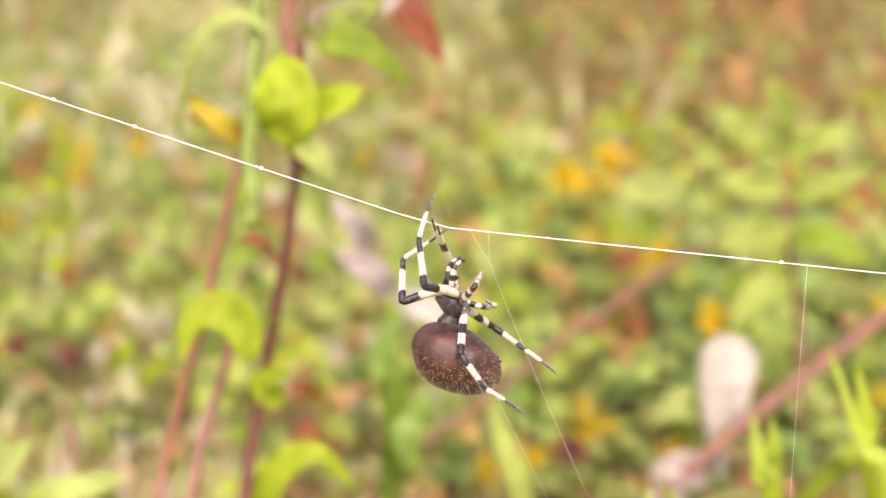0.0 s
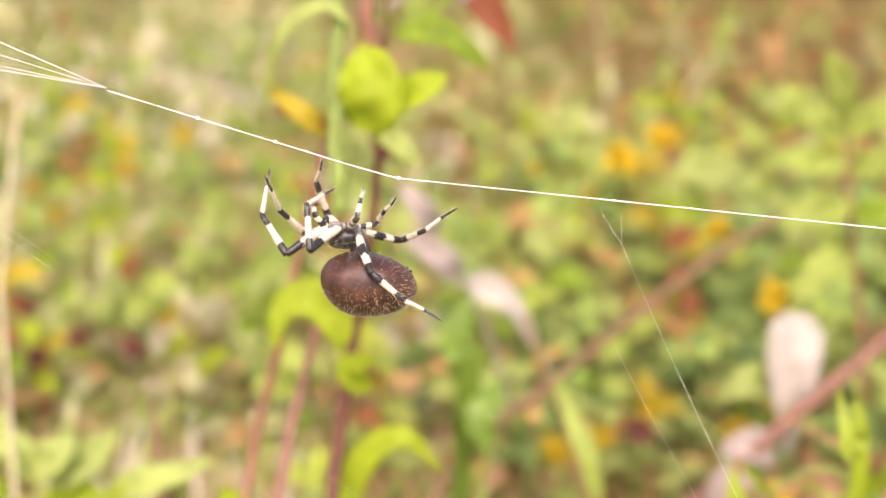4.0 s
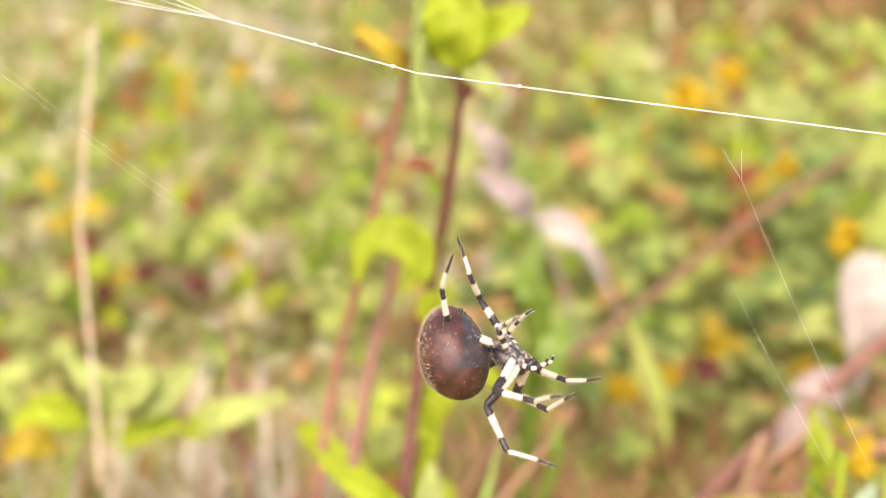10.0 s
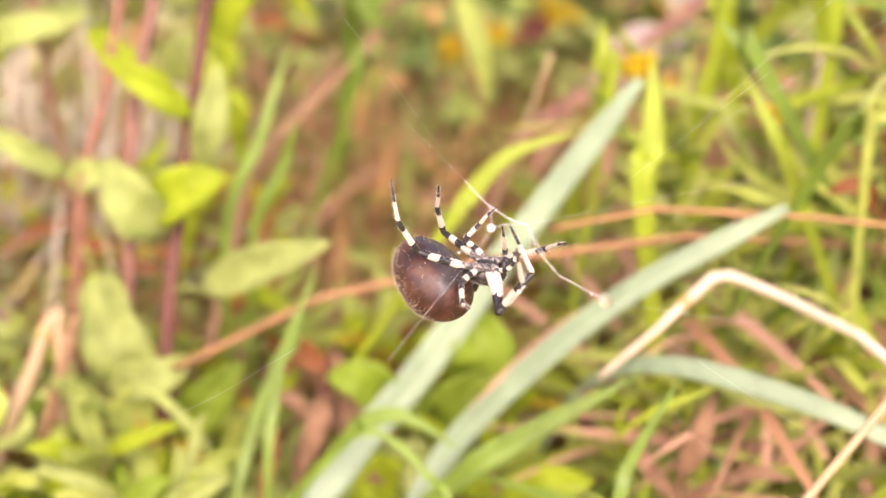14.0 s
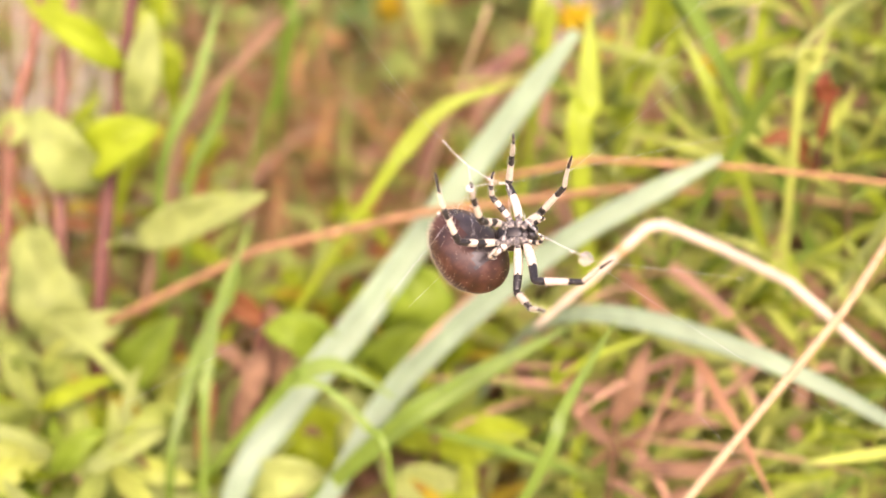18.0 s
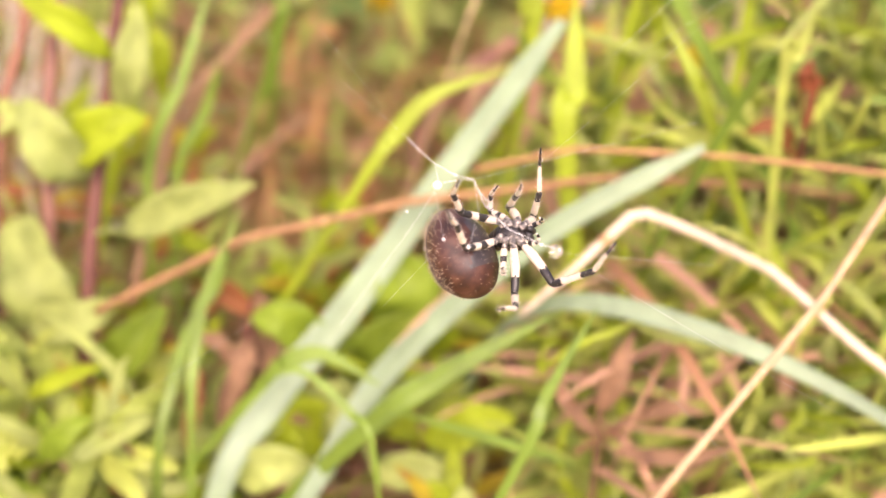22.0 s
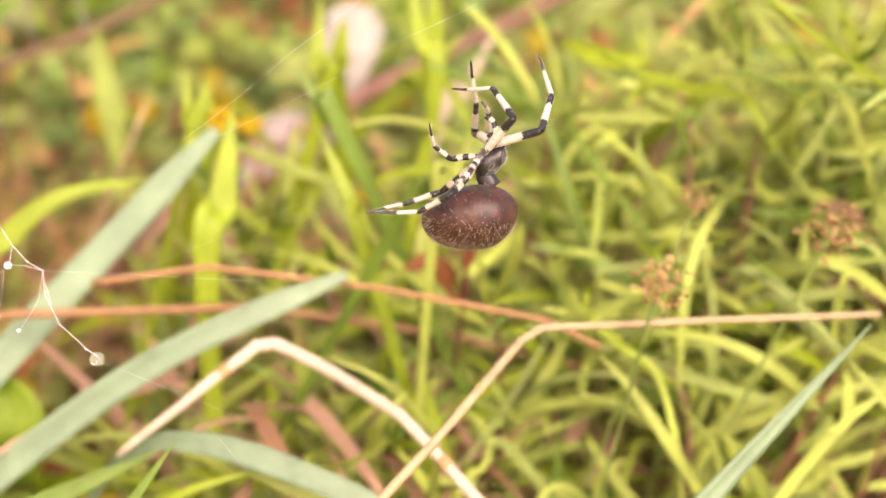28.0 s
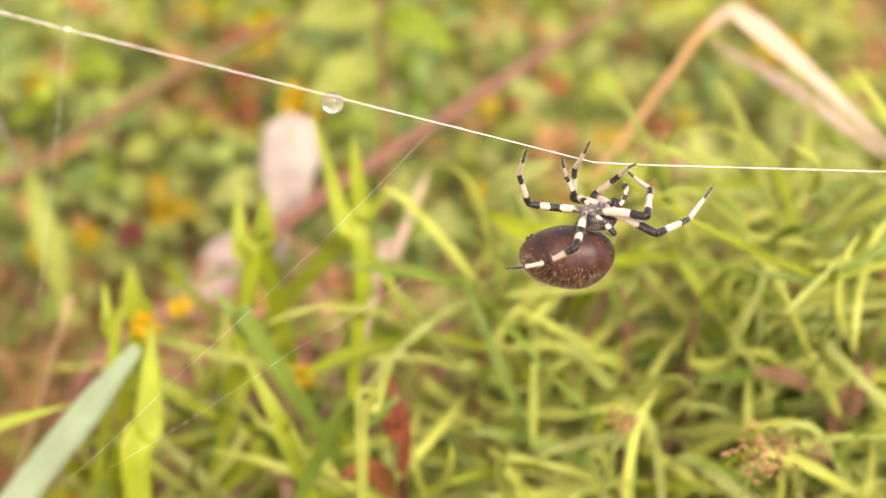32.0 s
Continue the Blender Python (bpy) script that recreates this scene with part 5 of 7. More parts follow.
stance(8, R1="7.0 2.1 5.4  4.3 5.9 -0.6  -0.1 5.3 -7.3", R2="8.2 -3.3 -1.9  5.5 -0.9 -7.9  1.5 2.6 -13.3",
       R3="1.5 -4.8 -2.3  2.4 -7.0 -5.3  2.2 -7.0 -9.7", R4="8.8 -6.6 0.3  5.5 -7.0 -4.6  1.6 -6.7 -9.7",
       L1="-8.5 6.0 0.7  -10.1 13.4 -0.3  -10.2 18.5 -6.5", L2="-8.2 0.8 3.5  -10.7 6.1 -0.4  -10.8 7.7 -7.8",
       L3="-1.8 -4.6 -2.7  -0.8 -6.4 -5.9  -1.0 -7.4 -10.2", L4="-7.4 -8.0 1.5  -8.9 -12.1 -2.6  -10.2 -11.7 -8.9")
stance(9, R1="5.6 4.1 6.1  2.5 10.4 3.2  0.2 14.4 -3.4", R2="9.1 2.5 1.0  4.3 6.4 -2.2  -2.1 7.4 -6.2",
       R3="5.7 -2.9 -1.2  3.0 -2.3 -3.8  -0.4 -1.5 -6.5", R4="9.2 -5.9 0.2  4.0 -5.2 -2.6  -1.7 -4.4 -5.4",
       L1="-6.7 3.5 5.4  -9.7 10.4 4.9  -10.2 17.3 0.8", L2="-8.6 3.9 1.1  -10.5 9.6 -2.4  -14.7 13.0 -7.7",
       L3="-2.5 -4.9 -1.7  -5.2 -5.6 -4.3  -8.4 -5.3 -7.3", L4="-7.3 -8.4 -0.8  -10.0 -11.7 -5.0  -12.4 -12.5 -10.9")
stance(10, R1="5.6 2.7 6.4  2.2 8.9 3.6  -1.7 11.5 -2.9", R2="8.7 2.5 2.3  5.5 7.9 -0.8  2.0 12.4 -5.9",
       R3="5.1 -3.7 -0.1  3.9 -3.3 -3.7  1.9 -1.9 -7.3", R4="3.9 -10.1 -2.1  -0.5 -12.4 -5.4  -2.1 -17.2 -9.3",
       L1="-5.2 2.5 6.6  -7.2 9.5 8.9  -7.5 16.6 5.2", L2="-8.4 2.9 2.7  -9.9 8.8 -0.8  -14.5 12.1 -5.8",
       L3="-4.6 -3.0 -3.4  -7.3 -1.8 -5.8  -10.0 -0.1 -8.8", L4="-5.8 -9.3 0.7  -8.4 -12.4 -3.7  -10.6 -13.3 -9.6")
stance(11, R1="5.1 3.6 6.5  2.6 10.3 4.2  0.2 14.4 -2.3", R2="8.7 1.8 2.5  4.9 7.2 0.1  -0.4 11.9 -2.7",
       R3="4.8 -4.0 -0.3  3.3 -2.7 -3.6  2.0 -0.3 -7.0", R4="3.5 -9.8 -3.8  -0.2 -11.7 -8.1  -4.3 -13.8 -12.6",
       L1="-5.3 1.8 6.6  -8.9 8.4 7.4  -11.7 14.4 3.0", L2="-8.8 1.4 2.4  -10.8 6.8 -1.6  -15.0 9.7 -7.2",
       L3="-2.1 -3.7 -4.0  -2.7 -1.5 -7.0  -5.5 0.5 -9.8", L4="-3.7 -10.2 -2.2  -5.5 -12.9 -7.3  -6.3 -13.1 -13.6")
stance(12, R1="2.1 2.6 7.5  -0.9 9.0 4.7  -0.5 14.0 -1.5", R2="8.0 2.0 3.7  6.3 8.1 0.8  2.1 12.2 -4.0",
       R3="5.3 -3.2 0.5  7.6 -2.5 -2.5  10.1 0.3 -4.7", R4="5.7 -9.3 -2.5  2.7 -10.4 -7.5  2.4 -13.1 -13.3",
       L1="-7.9 4.6 3.8  -11.4 11.0 1.8  -10.8 18.3 -1.5", L2="-9.2 2.5 -2.0  -8.9 8.4 -5.8  -10.8 7.9 -13.2",
       L3="-2.5 -2.7 -4.7  -1.3 -0.6 -7.6  -1.7 2.3 -10.9", L4="-3.3 -9.5 -4.6  -5.3 -10.9 -10.1  -4.3 -11.4 -16.4")
stance(13, R1="5.2 1.9 6.6  2.4 7.9 3.0  -0.6 9.3 -4.3", R2="8.7 2.0 2.5  5.4 7.6 -0.3  2.9 13.5 -4.3",
       R3="6.2 -0.7 0.6  4.1 1.1 -2.0  0.8 1.8 -4.8", R4="1.0 -8.7 -6.2  -2.8 -8.5 -11.0  -5.7 -9.0 -16.6",
       L1="-6.9 5.9 4.2  -8.2 13.1 2.1  -8.6 19.0 -3.3", L2="-9.0 3.0 0.9  -11.2 9.1 -1.7  -12.8 13.6 -7.6",
       L3="-4.5 -0.8 -4.4  -2.8 1.4 -7.1  -1.0 4.6 -9.5", L4="-2.3 -9.2 -5.4  -5.5 -9.9 -10.5  -6.8 -9.7 -16.7")
stance(14, R1="9.2 1.8 2.1  6.2 7.9 -1.3  0.7 12.3 -5.1", R2="8.4 0.7 3.3  3.7 2.0 -1.8  -0.9 2.9 -7.8",
       R3="3.3 -4.4 -2.7  3.8 -1.9 -5.6  3.3 1.1 -8.8", R4="6.6 -8.8 -2.1  4.0 -8.8 -7.5  0.5 -7.1 -12.6",
       L1="-8.7 4.3 2.6  -4.7 8.4 -2.4  -4.5 5.0 -9.7", L2="-7.9 4.3 2.5  -9.2 8.1 -3.2  -12.6 8.2 -10.0",
       L3="-6.1 -2.0 -0.2  -9.3 -0.8 1.5  -12.8 1.5 0.1", L4="-5.4 -8.8 -4.3  -7.3 -10.8 -9.7  -6.9 -11.6 -16.0")
stance(15, R1="7.3 1.2 5.1  7.5 3.4 -2.2  5.8 2.5 -10.0", R2="6.6 -2.2 4.5  3.2 -2.7 -1.7  0.5 -2.5 -8.8",
       R3="0.3 -3.3 -4.0  -1.2 -3.6 -7.5  -3.6 -3.1 -11.2", R4="-4.7 -5.4 -6.1  -4.1 -5.6 -12.0  -3.7 -4.6 -18.3",
       L1="-4.0 8.0 -5.6  1.2 12.8 -8.4  4.5 10.9 -15.4", L2="-9.4 1.6 0.5  -11.9 2.8 -5.9  -14.3 3.3 -13.1",
       L3="-5.5 -2.6 1.0  -8.7 -4.1 2.5  -10.6 -5.8 -1.0", L4="-3.2 -10.3 -1.7  -3.0 -13.9 -6.6  -0.5 -15.6 -12.3")
stance(18, R1="5.4 2.0 6.5  8.0 6.9 1.3  10.1 9.3 -6.0", R2="8.6 -2.0 1.7  11.0 -0.1 -4.6  11.3 1.8 -12.0",
       R3="5.0 -3.2 -2.6  5.6 -2.5 -6.3  6.2 -1.0 -10.4", R4="-1.2 -2.6 -9.3  0.3 -2.4 -15.1  0.3 -1.0 -21.3",
       L1="-8.5 4.6 -4.2  -9.0 12.0 -5.8  -7.6 17.0 -11.9", L2="-9.4 1.4 -1.6  -13.2 4.9 -6.3  -15.2 8.4 -12.7",
       L3="-4.7 -2.5 -3.6  -5.4 -0.8 -7.0  -5.3 1.1 -11.0", L4="-3.8 -6.1 -8.1  -0.6 -7.1 -13.1  3.0 -7.2 -18.4")
stance(19, R1="4.9 1.7 6.7  8.0 6.3 1.6  10.5 8.6 -5.7", R2="8.0 -1.9 2.9  10.1 -0.2 -3.5  10.3 0.7 -11.1",
       R3="6.0 -2.1 -1.5  6.7 -1.4 -5.2  10.3 -0.5 -7.5", R4="4.0 -7.0 6.0  4.6 -7.7 0.1  4.4 -6.6 -6.2",
       L1="-8.1 5.8 -3.8  -8.2 13.1 -5.8  -6.9 18.0 -12.0", L2="-9.0 3.5 -1.1  -12.4 6.9 -6.1  -15.8 9.7 -12.3",
       L3="-5.0 -0.8 -4.0  -5.4 -0.8 -7.7  -6.3 0.1 -11.9", L4="-3.9 -6.0 -8.2  -1.1 -7.4 -13.3  3.4 -8.5 -17.7")
stance(20, R1="7.1 1.8 5.3  9.7 3.8 -1.5  11.8 2.7 -9.2", R2="6.9 -2.4 4.1  6.9 -1.6 -2.9  4.4 -1.1 -10.1",
       R3="5.1 -3.6 0.3  7.2 -6.4 -1.2  7.1 -9.0 -4.8", R4="0.4 -2.3 -9.6  2.6 -4.0 -14.9  -0.5 -4.1 -20.5",
       L1="-3.9 8.2 -5.5  -4.6 15.1 -8.6  -2.8 21.3 -13.4", L2="-9.4 1.3 0.4  -10.3 6.2 -4.5  -8.3 11.8 -9.3",
       L3="-6.0 0.7 0.8  -8.3 3.3 2.3  -8.6 7.5 3.7", L4="-4.1 -8.0 -6.4  -1.0 -8.5 -11.5  -1.1 -6.5 -17.6")
stance(21, R1="5.7 0.8 6.2  8.8 2.6 -0.5  10.0 1.4 -8.3", R2="6.7 -2.1 4.5  5.1 -2.1 -2.3  1.6 -2.0 -9.1",
       R3="5.7 -2.3 -2.3  7.7 -5.2 -3.8  6.3 -6.6 -7.7", R4="8.2 -6.0 3.2  8.7 -6.3 -2.8  6.4 -6.0 -8.7",
       L1="-4.0 7.9 -5.8  -4.0 14.2 -10.1  -1.8 18.4 -16.5", L2="-8.7 3.7 -2.4  -8.2 8.0 -8.0  -4.3 10.0 -14.2",
       L3="-6.3 -1.1 0.3  -5.8 1.9 -2.0  -1.8 3.6 -2.5", L4="-3.2 -9.1 -5.4  -0.1 -9.9 -10.5  4.4 -6.8 -13.8")
stance(22, R1="5.9 1.1 6.2  6.9 3.2 -1.1  10.8 3.8 -8.0", R2="6.5 -2.6 4.3  5.7 0.1 -2.1  4.0 2.4 -9.1",
       R3="3.8 -4.3 1.0  5.0 -3.8 -2.5  4.8 -1.8 -6.4", R4="-1.2 -5.7 -8.3  -1.2 -5.6 -14.2  -1.8 -3.1 -20.1",
       L1="-7.3 7.7 -0.0  -6.2 14.1 -4.0  -4.5 17.7 -10.9", L2="-9.2 2.1 1.1  -13.3 4.1 -4.2  -16.4 3.4 -11.1",
       L3="-6.0 -0.3 1.2  -7.1 0.7 -2.3  -8.1 1.7 -6.5", L4="-6.4 -4.0 -7.7  -5.5 -4.3 -13.7  -6.5 -3.8 -20.0")
stance(23, R1="6.8 0.6 5.4  7.4 6.1 0.2  7.8 10.5 -6.5", R2="9.0 -0.6 -2.9  7.9 3.4 -8.6  4.4 6.7 -14.4",
       R3="4.1 -3.6 -3.3  2.9 -3.5 -6.9  0.9 -1.3 -10.2", R4="4.8 -9.5 2.1  3.4 -7.8 -3.5  1.3 -5.7 -9.2",
       L1="-4.3 9.6 -2.0  -4.2 15.2 -7.1  -4.2 20.0 -13.5", L2="-8.8 3.9 -1.3  -11.3 9.9 -3.9  -11.6 16.1 -8.2",
       L3="-6.3 0.4 -1.4  -9.2 1.5 -3.6  -10.6 3.2 -7.4", L4="-9.5 -2.5 -4.6  -10.8 -4.2 -10.2  -11.5 -5.0 -16.5")
stance(24, R1="9.0 0.3 2.1  8.9 4.9 -4.0  10.3 9.1 -10.6", R2="8.6 -1.8 -3.2  8.2 1.1 -9.5  6.3 4.0 -16.3",
       R3="3.3 -4.0 -3.4  2.7 -4.0 -7.1  1.4 -0.4 -9.3", R4="7.3 -8.3 0.5  2.1 -8.3 -2.4  -1.4 -5.9 -7.2",
       L1="-6.9 8.1 0.4  -5.4 14.2 -3.9  -3.2 21.3 -6.9", L2="-4.6 7.8 0.4  -5.8 12.6 -4.6  -3.4 13.4 -11.7",
       L3="-4.5 1.5 2.4  -7.4 3.1 0.4  -8.8 4.0 -3.6", L4="-9.9 1.2 0.4  -12.5 1.5 -5.0  -12.0 1.8 -11.4")
stance(26.5, R1="9.1 5.0 -1.1  2.9 3.7 -5.3  -3.8 5.2 -9.3", R2="9.3 1.4 -2.5  3.2 3.7 -5.1  -3.8 5.3 -7.7",
       R3="5.0 -3.4 -2.3  3.1 -3.7 -5.6  4.2 -1.5 -9.2", R4="8.4 -7.2 0.6  5.0 -10.7 -2.8  2.8 -14.9 -7.2",
       L1="-4.2 9.7 0.4  2.1 12.9 -2.4  6.3 14.5 -9.0", L2="-6.1 7.1 0.0  0.1 8.3 -3.0  6.1 5.8 -7.1",
       L3="-6.1 -1.8 -1.8  -3.1 -4.0 -1.0  -7.3 -5.0 -2.0", L4="-9.8 -4.7 -1.9  -8.4 -9.7 -4.9  -8.3 -13.7 -10.0")
stance(27, R1="8.7 5.6 -2.4  5.1 9.7 -7.7  0.6 11.0 -14.2", R2="9.2 1.0 -2.7  3.9 3.6 -6.4  -3.2 5.4 -8.5",
       R3="1.7 -3.7 -4.0  -0.3 -2.8 -7.1  -2.5 -0.7 -10.3", R4="8.1 -7.3 1.0  4.1 -10.6 -2.0  3.7 -15.8 -5.7",
       L1="-3.9 9.8 0.1  1.5 13.3 -3.9  6.9 13.7 -9.8", L2="-6.5 6.3 2.0  0.5 5.7 1.2  7.1 2.3 -0.2",
       L3="-3.1 1.1 -4.8  0.4 0.1 -5.8  4.6 -0.6 -7.1", L4="-9.7 -4.9 -1.7  -8.0 -10.1 -4.0  -8.2 -14.9 -8.3")
stance(28, R1="9.0 0.8 -3.8  3.3 5.2 -6.3  -1.2 10.1 -10.8", R2="9.3 2.0 -1.7  3.6 5.3 -4.1  -3.7 6.5 -5.7",
       R3="1.2 -3.6 -4.0  -0.8 -3.4 -7.2  -3.2 -0.8 -9.8", R4="5.8 -9.3 -2.2  4.9 -14.2 -5.5  4.0 -19.2 -9.4",
       L1="-3.6 8.6 3.8  2.1 13.2 1.9  6.6 16.8 -3.7", L2="-5.2 7.7 -0.5  -0.6 8.8 -5.7  3.4 4.7 -10.6",
       L3="-6.0 -2.4 -0.6  -9.6 -3.5 -0.9  -13.9 -4.4 -1.2", L4="-9.0 -6.4 -0.9  -6.7 -11.6 -2.9  -7.4 -15.5 -7.8")
stance(29, R1="5.5 8.9 1.2  2.4 14.6 -2.7  1.0 20.2 -8.2", R2="7.8 2.3 -5.3  4.6 7.2 -9.1  0.9 11.9 -13.8",
       R3="1.4 -3.5 -4.2  0.7 -2.7 -7.8  -1.4 -0.0 -10.6", R4="7.1 -8.6 -0.6  5.8 -14.2 -2.4  4.7 -19.7 -5.5",
       L1="-5.6 7.8 3.4  1.3 8.3 0.2  5.6 5.2 -5.8", L2="-3.9 7.8 -2.7  2.9 6.6 -2.1  7.7 0.7 -3.2",
       L3="-4.9 -2.9 -3.2  -2.8 -4.8 -5.7  1.4 -6.2 -6.1", L4="-9.7 -5.1 0.2  -9.4 -10.9 -1.3  -10.3 -15.9 -5.2")
stance(30, R1="7.1 7.1 2.4  1.9 12.0 -0.3  -1.7 16.3 -6.0", R2="6.0 -1.3 -6.7  2.4 3.3 -10.5  -3.7 7.3 -12.6",
       R3="1.3 -3.6 -4.1  1.0 -2.8 -7.8  -0.4 0.8 -9.8", R4="-1.2 -10.1 -2.2  -6.3 -9.3 -5.2  -10.7 -4.9 -6.4",
       L1="-6.1 7.2 3.7  -0.8 12.6 4.7  4.9 18.0 3.2", L2="-5.4 6.0 -5.0  1.2 4.0 -6.0  7.6 -0.1 -6.4",
       L3="-2.8 -4.4 -3.0  0.4 -6.3 -3.9  4.0 -8.7 -4.8", L4="-9.5 -4.2 2.1  -9.2 -10.1 3.2  -11.0 -16.0 1.6")
stance(31, R1="7.8 4.0 4.2  3.5 9.9 1.9  0.1 14.1 -3.9", R2="8.1 -3.5 -1.6  6.7 -5.6 -8.2  0.3 -6.4 -12.1",
       R3="1.1 -4.6 -2.6  0.0 -6.4 -5.8  -2.5 -5.5 -9.4", R4="3.3 -10.0 1.8  0.1 -9.6 -3.2  -1.6 -7.4 -9.0",
       L1="-3.3 7.5 5.1  1.8 12.9 3.3  6.8 16.4 -1.8", L2="-5.9 7.3 -0.6  -0.1 5.3 -4.0  5.5 0.3 -5.3",
       L3="-3.4 -1.3 -4.9  0.2 -2.4 -5.6  4.4 -3.4 -6.6", L4="-8.9 -2.9 4.2  -8.5 -7.7 7.7  -9.1 -14.0 8.7")
stance(32, R1="9.0 -1.1 -1.4  4.4 4.0 -4.6  -2.5 7.3 -6.9", R2="7.6 -4.1 -1.7  3.4 -2.4 -7.1  -1.8 1.2 -11.3",
       R3="5.0 -3.3 -2.5  3.7 -4.0 -6.0  0.9 -3.6 -9.3", R4="2.2 -10.3 -2.9  -1.0 -10.3 -8.0  -5.2 -7.7 -12.1",
       L1="-4.2 8.5 3.5  1.8 13.1 3.3  7.2 17.6 -0.5", L2="-4.8 7.7 0.7  1.5 8.4 -2.3  7.6 4.7 -5.1",
       L3="-1.7 2.3 2.9  1.9 1.7 4.0  5.9 0.1 4.0", L4="-9.7 -2.7 2.7  -7.0 -7.7 4.7  -6.2 -14.0 4.9")

WEB_WAY = [
    (0, 0.0542, 0.1145, 0.1985, 57.7, -8.9, 8.7),
    (12, 0.0542, 0.1145, 0.1985, 57.7, -8.9, 8.7),
    (13, 0.0374, 0.0977, 0.2108, 54.2, -9.3, 8.5),
    (13.5, 0.0323, 0.0962, 0.2114, 52.4, -11.0, 8.3),
    (14, 0.0306, 0.0928, 0.2077, 51.3, -12.4, 7.8),
    (15, 0.0336, 0.0871, 0.2061, 51.3, -11.7, 5.0),
    (17.5, 0.0378, 0.0899, 0.2065, 49.4, -14.3, 6.1),
    (18, 0.0371, 0.0902, 0.2063, 49.2, -14.7, 6.5),
    (19, 0.0375, 0.0894, 0.2060, 49.7, -13.7, 5.9),
    (20, 0.0356, 0.0891, 0.2049, 50.2, -12.4, 4.7),
    (21, 0.0358, 0.0879, 0.2044, 48.9, -14.1, 6.3),
    (22, 0.0364, 0.0888, 0.2061, 48.5, -16.3, 8.1),
    (23, 0.0356, 0.0876, 0.2052, 49.3, -15.9, 7.1),
    (24, 0.0377, 0.0880, 0.2057, 49.9, -14.7, 5.5),
    (24.5, 0.0392, 0.0880, 0.2060, 50.9, -12.2, 2.9),
    (26.5, 0.0448, 0.1078, 0.1870, 56.4, -16.9, -4.6),
    (27, 0.0461, 0.1130, 0.1846, 58.0, -13.2, -8.0),
    (27.5, 0.0460, 0.1181, 0.1804, 59.2, -12.6, -8.2),
    (28, 0.0457, 0.1227, 0.1774, 60.8, -12.5, -9.1),
    (32, 0.0457, 0.1227, 0.1774, 60.8, -12.5, -9.1),
]

